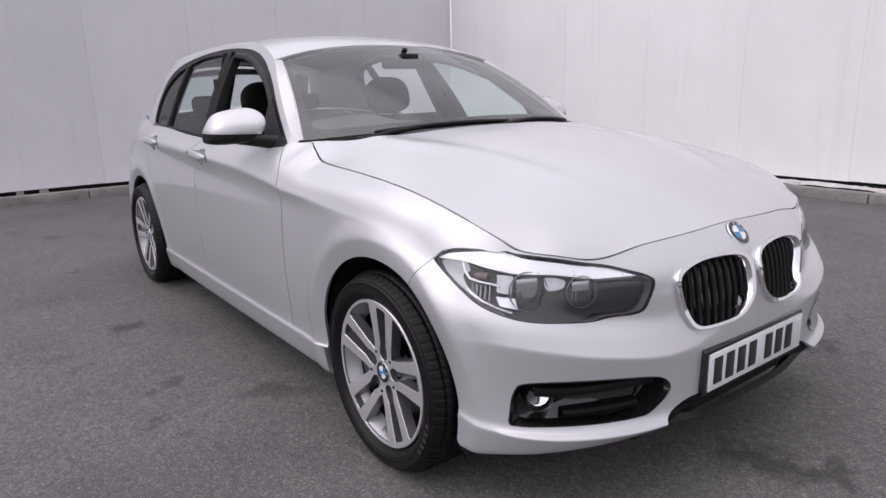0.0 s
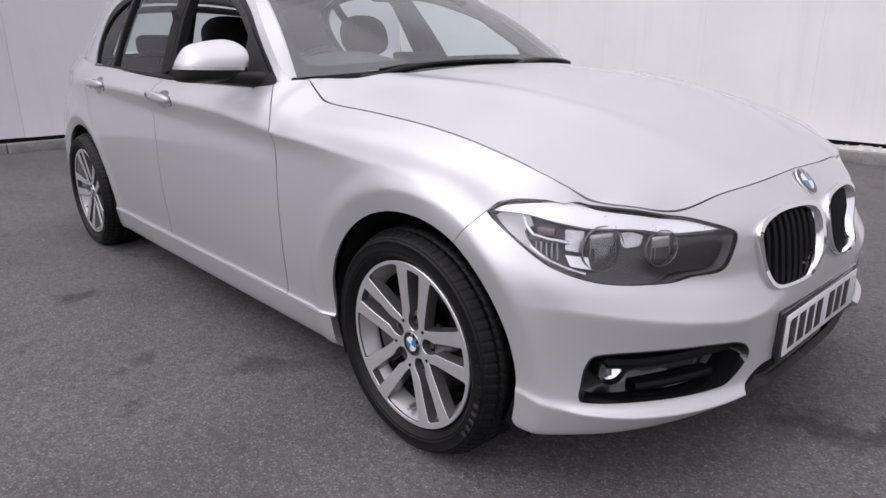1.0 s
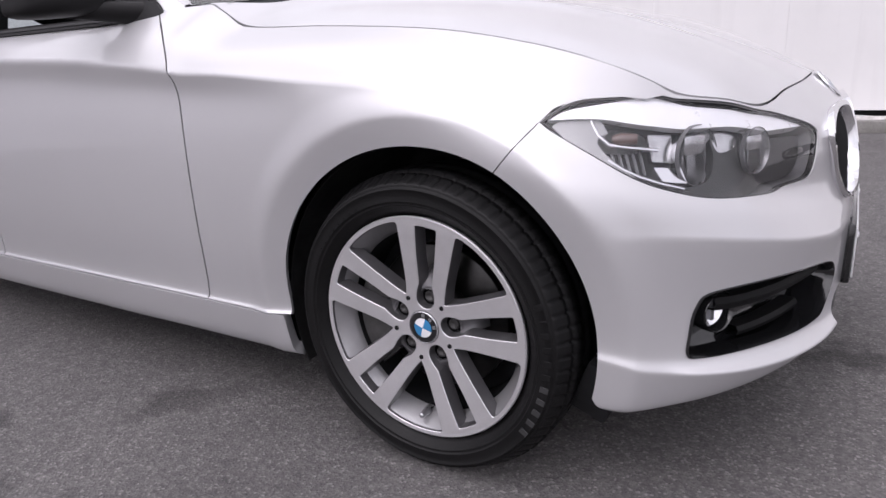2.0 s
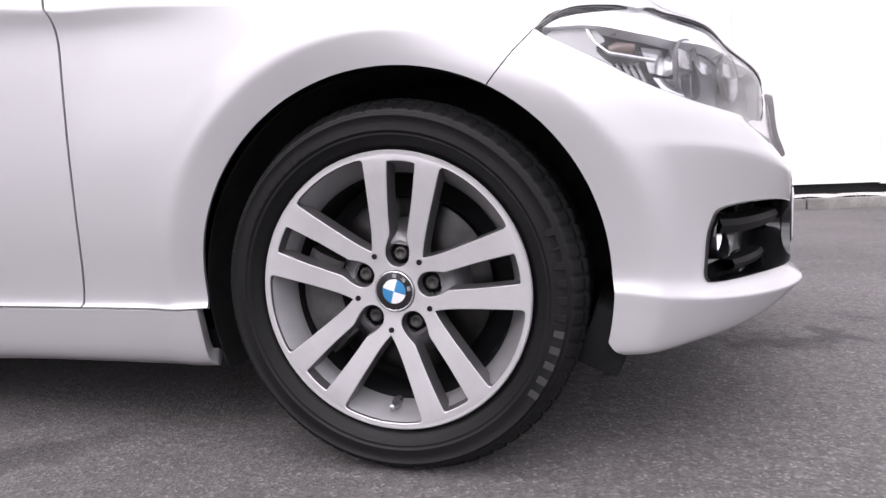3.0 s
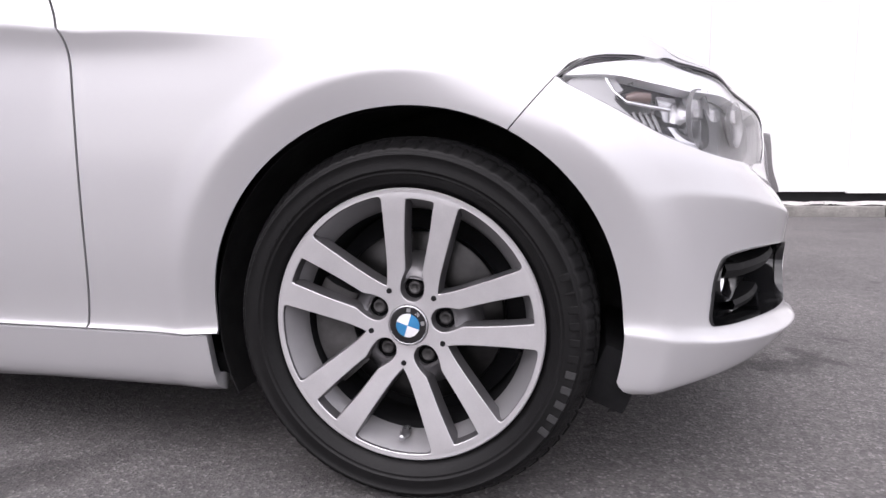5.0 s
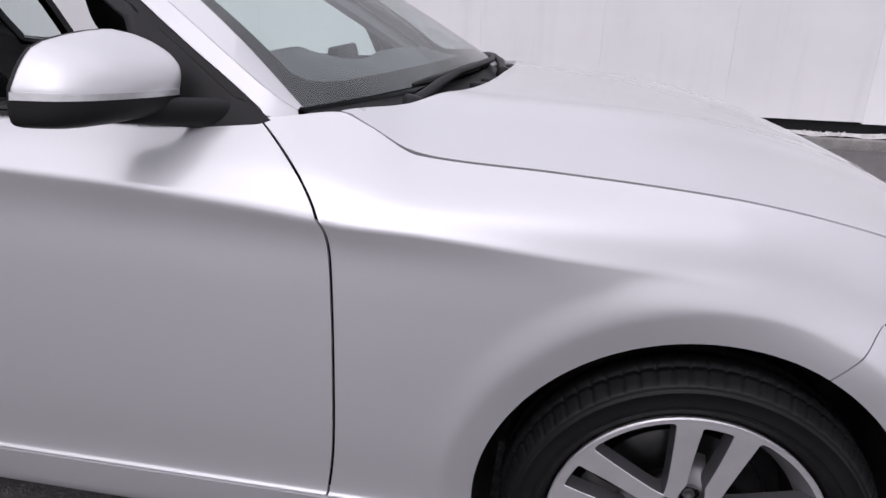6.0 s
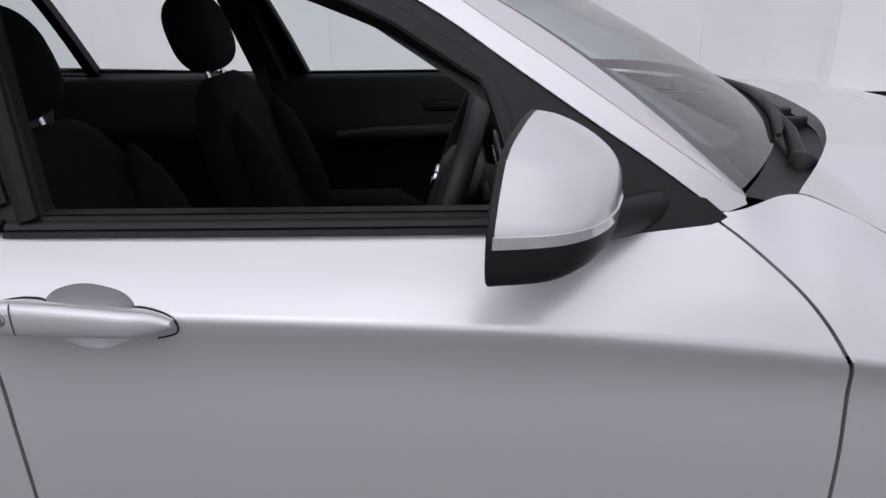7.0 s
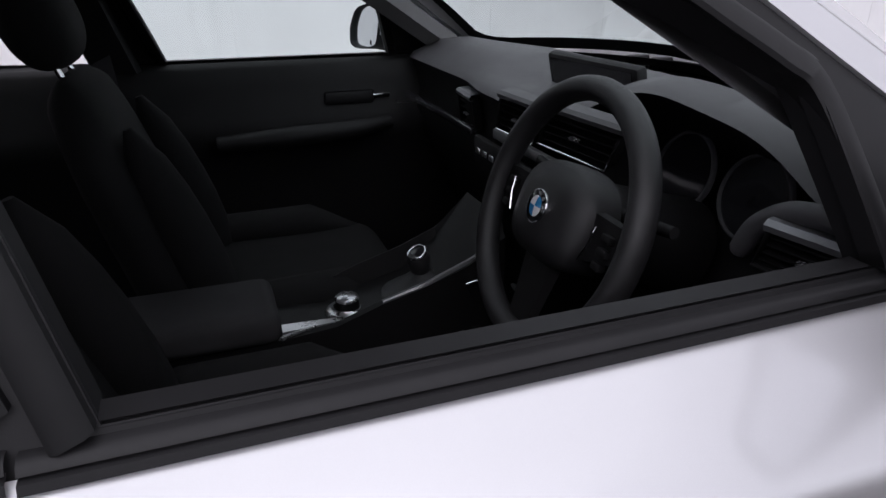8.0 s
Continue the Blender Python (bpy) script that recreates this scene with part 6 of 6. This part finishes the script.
for t in np.linspace(0, 1, 14):
    q = Vector((-0.72, -0.700, 0.945)).lerp(Vector((-1.19, -0.575, 1.245)), t)
    rows.append([q + Vector((dx, dy, dz)) for dx, dy, dz in ((0.02, -0.03, -0.01), (0.01, 0.02, 0.0), (-0.035, 0.028, -0.01), (-0.06, -0.02, -0.03))])
grid(b, rows)
bmesh.ops.recalc_face_normals(b, faces=b.faces[:])
part("pillar_lining", b, HEADLINING, car, both=True)
b = bmesh.new()
rows = []
for t in np.linspace(0, 1, 10):
    q = Vector((-1.66, -0.715, 0.93)).lerp(Vector((-1.77, -0.565, 1.33)), t)
    rows.append([q + Vector(d) for d in ((0.055, -0.02, 0), (0.045, 0.025, 0), (-0.045, 0.025, 0), (-0.055, -0.02, 0))])
grid(b, rows)
bmesh.ops.recalc_face_normals(b, faces=b.faces[:])
part("centre_pillar_lining", b, PLASTIC, car, both=True)
b = bmesh.new()
rows = []
for t in np.linspace(0, 1, 10):
    q = Vector((-1.705, -0.685, 1.20)).lerp(Vector((-1.64, -0.665, 0.42)), t)
    rows.append([q + Vector((-0.022, 0, 0)), q + Vector((0.022, 0.008, 0))])
grid(b, rows)
part("seat_belt", b, CLOTH_GREY, car, "dark seat belt", both=True)

# dashboard
b = bmesh.new()


def dash_section(y):
    """Dash profile from the windscreen foot over the top and down its face."""
    hood = math.exp(-((y + 0.43) / 0.215) ** 4)                       # binnacle in front of the driver
    tip = 0.012 * math.exp(-((y + 0.38) / 0.10) ** 2)
    mid = math.exp(-((y - 0.0) / 0.22) ** 4)
    e = 1 - abs(y / 0.74) ** 6
    f = -0.915 - 0.030 * mid * (1 - hood) + 0.012 * hood
    foot = min(-0.56, screen_foot(y).x - 0.025)
    return [(foot, y, 0.940 + 0.020 * e), (foot - 0.05, y, 0.966 + 0.014 * e), (min(-0.76, foot - 0.09), y, 0.988 + 0.012 * e + 0.008 * hood), (min(-0.84, foot - 0.13), y, 0.985 + 0.010 * e + 0.034 * hood - 0.024 * mid * (1 - hood)), (f + 0.06, y, 0.972 + 0.008 * e + 0.050 * hood + tip * 0.5 - 0.020 * mid * (1 - hood)), (f + 0.012, y, 0.955 + 0.060 * hood + tip),
            (f, y, 0.940 + 0.066 * hood + tip), (f + 0.02 + 0.10 * hood, y, 0.915 + 0.02 * hood), (f + 0.03 + 0.11 * hood, y, 0.86), (f + 0.02 + 0.06 * hood, y, 0.80), (f + 0.05, y, 0.72), (f + 0.10, y, 0.60), (f + 0.2, y, 0.45)]


ys = sorted(set(np.linspace(-0.705, 0.705, 70).tolist()))
rows = [dash_section(y) for y in ys]
vs = grid(b, rows)
bmesh.ops.recalc_face_normals(b, faces=b.faces[:])
# upper faces take the paler plastic: daylight on the top put into the colour
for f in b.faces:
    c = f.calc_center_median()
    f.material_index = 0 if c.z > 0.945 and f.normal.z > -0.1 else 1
dash = part("dashboard", b, (DASH_TOP, PLASTIC), car, "soft dark dashboard, its top coloured paler as if lit", sharp=50)
b = bmesh.new()
m = pose(-0.818, -0.095, 0.985, 0, -14, 6)
box(b, -0.012, 0.012, -0.125, 0.125, -0.045, 0.045, bevel=0.008, m=m)
screen_ob = part("screen", b, PLASTIC, dash, "small display on the dashboard")
b = bmesh.new()
box(b, -0.0135, -0.012, -0.112, 0.112, -0.037, 0.037, m=m)
part("screen_glass", b, SCREEN, screen_ob)


def vent(yc, zc, w, h, x, tilt, skew=0.0, bright=True):
    """A slatted outlet: slanting chrome outline, satin brow, dark box and slats."""
    m = pose(x, yc, zc, 0, -14, tilt)
    low_a, low_b, top_b, top_a = (0.0, w / 2, -h / 2), (0.0, -w / 2, -h / 2), (0.0, -w / 2 - skew, h / 2), (0.0, w / 2 - skew, h / 2)
    b = bmesh.new()
    if bright:
        tube(b, [m @ (Vector(low_b).lerp(Vector(top_b), t)) for t in (0.94, 0.5, 0.0)] + [m @ Vector(low_a)] + [m @ (Vector(low_a).lerp(Vector(top_a), t)) for t in (0.5, 0.95)], 0.0022, 8)
    else:
        tube(b, [m @ Vector(p) for p in (top_b, low_b, low_a, top_a)], 0.003, 8)
    fr = part("air_vent", b, CHROME if bright else PLASTIC, dash, "air vent with thin chrome edge" if bright else "dark air vent")
    b = bmesh.new()
    rows = []
    for q in np.linspace(-0.04, 1.04, 10):
        c = Vector(top_b).lerp(Vector(top_a), q)
        rows.append([m @ (c + Vector(d)) for d in ((0.030, 0, 0.008), (0.004, 0, 0.012), (-0.003, 0, 0.008), (-0.003, 0, 0.001), (0.006, 0, -0.001))])
    grid(b, rows)
    bmesh.ops.recalc_face_normals(b, faces=b.faces[:])
    part("vent_brow", b, DASH_TOP if bright else DULL_SILVER, fr, "satin upper edge")
    b = bmesh.new()
    vs = grid(b, [[m @ Vector((d, y * k - skew * (z / h + 0.5), z * k)) for y, z in ((w / 2, -h / 2), (-w / 2, -h / 2), (-w / 2, h / 2), (w / 2, h / 2))] for d, k in ((0.001, 1.0), (0.022, 0.96))], closed=True)
    b.faces.new(vs[-1])
    bmesh.ops.recalc_face_normals(b, faces=b.faces[:])
    part("vent_box", b, DARK, fr)
    for k in range(4):
        b = bmesh.new()
        z = h * (-0.33 + 0.22 * k)
        box(b, 0.002, 0.018, -w * 0.46 - skew * (z / h + 0.5), w * 0.46 - skew * (z / h + 0.5), z - 0.0012, z + 0.0012, m=m)
        part("vent_slat", b, PLASTIC, fr)
    b = bmesh.new()
    box(b, -0.004, 0.003, -0.012 - skew / 2, 0.012 - skew / 2, -0.0022, 0.0022, bevel=0.001, m=m)
    part("vent_tab", b, SATIN, fr)


vent(-0.236, 0.934, 0.180, 0.066, -0.952, 5, skew=0.046)
vent(-0.052, 0.925, 0.135, 0.068, -0.960, 3, skew=0.044)
vent(0.265, 0.872, 0.10, 0.080, -0.922, -6, skew=0.03, bright=False)
vent(-0.668, 0.902, 0.110, 0.048, -0.930, 10, skew=0.02, bright=False)
b = bmesh.new()
tube(b, lines([(-0.915, -0.575, 0.875), (-0.918, -0.598, 0.915), (-0.920, -0.640, 0.944), (-0.918, -0.690, 0.952), (-0.90, -0.725, 0.948)], 5), [0.010] + [0.013] * 19 + [0.010], 12)
part("vent_hood", b, DASH_TOP, dash, "arched moulding over the outer vent")
b = bmesh.new()
box(b, -0.962, -0.950, -0.335, 0.02, 0.872, 0.892, bevel=0.004)
part("trim_strip", b, DULL_SILVER, dash, "satin silver strip under the vents")
b = bmesh.new()
box(b, -0.955, -0.940, -0.13, 0.13, 0.80, 0.855, bevel=0.006)
controls = part("control_panel", b, PLASTIC, dash)
b = bmesh.new()
for y in np.linspace(-0.10, 0.10, 7):
    box(b, -0.959, -0.955, y - 0.010, y + 0.010, 0.822, 0.834, bevel=0.002)
part("button_row", b, SATIN, controls, "small silver buttons")
b = bmesh.new()
box(b, -0.947, -0.930, 0.17, 0.66, 0.842, 0.858, bevel=0.005)
part("trim_strip", b, SCREEN, dash, "gloss black trim strip")
for yc in (-0.362, -0.497):
    b = bmesh.new()
    m = aim((-0.826, yc, 0.902), (-1, 0, 0.25))
    lathe(b, [(0.058, 0.004), (0.0575, -0.004), (0.0545, -0.005), (0.0535, 0.0)], 44, m)
    d = part("dial", b, DASH_TOP, dash, "round instrument with silver ring")
    b = bmesh.new()
    lathe(b, [(0.054, 0.001), (0.0, 0.002)], 36, m)
    part("dial_face", b, SCREEN, d)

# steering wheel
WHEEL = aim((-1.060, -0.402, 0.877), (-0.945, 0.0, 0.328))
b = bmesh.new()
R, r = 0.167, 0.0162
rows = []
for i in range(72):
    a = 2 * math.pi * i / 72
    rows.append([WHEEL @ Vector(((R + r * math.cos(t)) * math.sin(a), 1.15 * r * math.sin(t), (R + r * math.cos(t)) * math.cos(a))) for t in [2 * math.pi * k / 14 for k in range(14)]])
rows.append(rows[0])
grid(b, rows, closed=True)
bmesh.ops.remove_doubles(b, verts=b.verts[:], dist=1e-5)
bmesh.ops.recalc_face_normals(b, faces=b.faces[:])
steer = part("steering_wheel", b, LEATHER, car, "black leather steering wheel", sharp=70)
b = bmesh.new()
rows = []
for k, yy in ((1.0, 0.04), (1.0, 0.004), (0.94, -0.012), (0.6, -0.024), (0.2, -0.027)):
    rows.append([WHEEL @ Vector((k * 0.084 * math.copysign(abs(math.sin(a)) ** 0.7, math.sin(a)), yy, k * (0.066 + 0.010 * math.cos(a)) * math.copysign(abs(math.cos(a)) ** 0.7, math.cos(a)) - 0.006)) for a in [2 * math.pi * q / 36 for q in range(36)]])
vs = grid(b, rows, closed=True)
b.faces.new(vs[-1])
bmesh.ops.recalc_face_normals(b, faces=b.faces[:])
part("airbag_cover", b, LEATHER, steer, sharp=60)
for x0, z0, x1, z1, w in ((-0.07, 0.0, -0.168, 0.012, 0.030), (0.07, 0.0, 0.168, 0.012, 0.030), (0.0, -0.06, 0.0, -0.168, 0.034)):
    b = bmesh.new()
    rows = []
    d = Vector((x1 - x0, 0, z1 - z0)).normalized()
    nrm = Vector((-d.z, 0, d.x))
    for t in np.linspace(0, 1, 6):
        c = Vector((x0 + (x1 - x0) * t, 0.006, z0 + (z1 - z0) * t))
        ww = w * (1.15 - 0.5 * t)
        rows.append([WHEEL @ (c + nrm * ww * k + Vector((0, yy, 0))) for k, yy in ((-1, 0.010), (-0.9, -0.003), (0.9, -0.003), (1, 0.010))])
    vs = grid(b, rows)
    bmesh.ops.recalc_face_normals(b, faces=b.faces[:])
    part("spoke", b, PLASTIC, steer)
for s in (-1, 1):
    b = bmesh.new()
    tube(b, [WHEEL @ Vector((s * 0.106, -0.010, 0.020)), WHEEL @ Vector((s * 0.104, -0.011, 0.0)), WHEEL @ Vector((s * 0.094, -0.010, -0.026))], 0.0020, 8)
    part("spoke_trim", b, CHROME, steer, "thin chrome accent")
    b = bmesh.new()
    for k in range(3):
        box(b, s * 0.122 - 0.009, s * 0.122 + 0.009, -0.006, 0.004, 0.012 - 0.017 * k - 0.005, 0.012 - 0.017 * k + 0.005, bevel=0.002, m=WHEEL)
    part("wheel_buttons", b, PLASTIC, steer)
    b = bmesh.new()
    tube(b, [WHEEL @ Vector((s * 0.05, 0.055, 0.03)), WHEEL @ Vector((s * 0.16, 0.050, 0.045))], [0.010, 0.007], 10)
    part("column_stalk", b, PLASTIC, steer)
badge(steer, WHEEL @ Matrix.Translation((0, -0.0285, 0.006)), 0.023)
b = bmesh.new()
tube(b, [WHEEL @ Vector((0, 0.02, 0)), WHEEL @ Vector((0, 0.22, 0))], [0.055, 0.07], 20)
part("steering_column", b, PLASTIC, car)

# centre console
def rail_height(x):
    """Height of the console's outer rail."""
    return float(np.interp(x, [-1.85, -1.48, -1.40, -1.30, -1.216, -1.13, -1.037, -0.98], [0.60, 0.60, 0.576, 0.586, 0.616, 0.640, 0.676, 0.72]))


b = bmesh.new()
rows = []
for x, w, z in ((-1.85, 0.085, 0.595), (-1.70, 0.09, 0.60), (-1.48, 0.09, 0.59), (-1.40, 0.092, 0.560), (-1.30, 0.094, 0.556), (-1.216, 0.096, 0.572), (-1.13, 0.099, 0.590), (-1.05, 0.102, 0.655), (-0.98, 0.105, 0.74)):
    e = rail_height(x)
    rows.append([(x, 0.01 + y, zz) for y, zz in ((-w, 0.25), (-w, e - 0.004), (-w + 0.010, e), (-w + 0.018, z + 0.002), (0, z + 0.003), (w - 0.018, z + 0.002), (w - 0.010, e), (w, e - 0.004), (w, 0.25))])
grid(b, rows)
bmesh.ops.recalc_face_normals(b, faces=b.faces[:])
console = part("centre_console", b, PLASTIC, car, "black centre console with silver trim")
b = bmesh.new()
rows = []
for x in np.linspace(-1.215, -1.00, 14):
    e, wide = rail_height(x), 0.004 + 0.007 * float(step(-1.20, -1.12, x))
    rows.append([(x, -0.087, e + 0.001 - wide), (x, -0.0885, e + 0.003 - wide * 0.4), (x, -0.086, e + 0.004), (x, -0.076, e + 0.001)])
grid(b, rows)
bmesh.ops.recalc_face_normals(b, faces=b.faces[:])
part("console_trim", b, DULL_SILVER, console, "satin silver edge strip")
b = bmesh.new()
rows = []
for t in np.linspace(0, 1, 10):
    x = -1.392 + 0.112 * t
    rows.append([(x, -0.058 + 0.006 * t, 0.565), (x, -0.058 + 0.008 * t, 0.5745), (x, -0.031, 0.5755 - 0.004 * t), (x, -0.030, 0.564)])
vs = grid(b, rows)
b.faces.new(vs[0])
b.faces.new(vs[-1][::-1])
bmesh.ops.recalc_face_normals(b, faces=b.faces[:])
part("console_strip", b, SATIN, console, "satin silver sliding cover")
b = bmesh.new()
tube(b, [(-1.398, -0.086, 0.5775), (-1.385, -0.080, 0.5795), (-1.335, -0.070, 0.583)], [0.005, 0.004, 0.002], 8)
part("console_trim", b, SATIN, console)
for line, wide in (([(-1.059, -0.1005, 0.634), (-1.033, -0.1005, 0.639)], 0.0022), ([(-1.059, -0.1005, 0.634), (-1.044, -0.1005, 0.602)], 0.0014), ([(-1.079, -0.100, 0.522), (-1.077, -0.100, 0.534), (-1.062, -0.100, 0.537)], 0.0018), ([(-1.045, -0.100, 0.540), (-1.031, -0.100, 0.540), (-1.026, -0.100, 0.527)], 0.0018)):
    b = bmesh.new()
    tube(b, line, wide, 8)
    part("chrome_clip", b, CHROME, console, "small chrome clip")
b = bmesh.new()
tube(b, [(-0.967, -0.103, 0.620), (-0.950, -0.106, 0.602), (-0.934, -0.106, 0.586), (-0.918, -0.103, 0.571)], [0.003, 0.009, 0.011, 0.006], 10)
part("key_slot", b, SATIN, console, "bright curved key slot")
b = bmesh.new()
m = pose(-1.262, 0.008, 0.556, 90, 0, 0)
lathe(b, [(0.042, 0.004), (0.040, 0.010), (0.034, 0.010), (0.027, 0.014), (0.026, 0.016)], 40, m)
knob_base = part("control_knob", b, SATIN, console, "round knob with bright rings")
b = bmesh.new()
lathe(b, [(0.0225, 0.012), (0.0225, 0.030)], 40, m)
part("knob_side", b, PLASTIC, knob_base)
b = bmesh.new()
lathe(b, [(0.0228, 0.030), (0.0228, 0.034), (0.0205, 0.037), (0.0, 0.038)], 40, m)
part("knob_top", b, SATIN, knob_base)
b = bmesh.new()
rows = []
for t in np.linspace(0, 1, 8):
    s = 0.062 * (1 - t) ** 1.2 + 0.014
    rows.append([(-1.113 + s * math.cos(a) * 1.10, -0.006 + s * math.sin(a), 0.588 + 0.045 * t) for a in [2 * math.pi * k / 16 for k in range(16)]])
vs = grid(b, rows, closed=True)
bmesh.ops.recalc_face_normals(b, faces=b.faces[:])
part("gear_gaiter", b, LEATHER, console)
b = bmesh.new()
tube(b, [(-1.113, -0.006, 0.622), (-1.119, -0.008, 0.640), (-1.123, -0.010, 0.658), (-1.125, -0.011, 0.670)], [0.013, 0.021, 0.024, 0.019], 16)
knob = part("gear_lever", b, LEATHER, console, "gear lever with chrome ringed top")
b = bmesh.new()
m = aim((-1.126, -0.012, 0.671), (-0.45, -0.2, 0.85))
lathe(b, [(0.020, 0.002), (0.020, -0.003), (0.0165, -0.0035), (0.016, -0.001)], 32, m)
part("knob_ring", b, CHROME, knob)
b = bmesh.new()
lathe(b, [(0.0155, -0.001), (0.0, -0.002)], 24, m)
part("knob_top", b, SCREEN, knob)
b = cushion(-1.70, -1.395, -0.10, 0.075, 0.572, 0.632)
part("arm_rest_lid", b, CLOTH_GREY, console, "dark grey padded armrest")
# interior mirror
b = bmesh.new()
box(b, -1.105, -1.075, -0.11, 0.11, 1.225, 1.285, bevel=0.014)
im = part("interior_mirror", b, PLASTIC, car, "black rear-view mirror")
b = bmesh.new()
tube(b, [(-1.085, 0, 1.28), (-1.06, 0, 1.315)], 0.012, 10)
part("mirror_stem", b, PLASTIC, im)
b = bmesh.new()
box(b, -1.055, -1.015, -0.05, 0.05, 1.255, 1.292, bevel=0.012)
part("sensor_cover", b, PLASTIC, car)
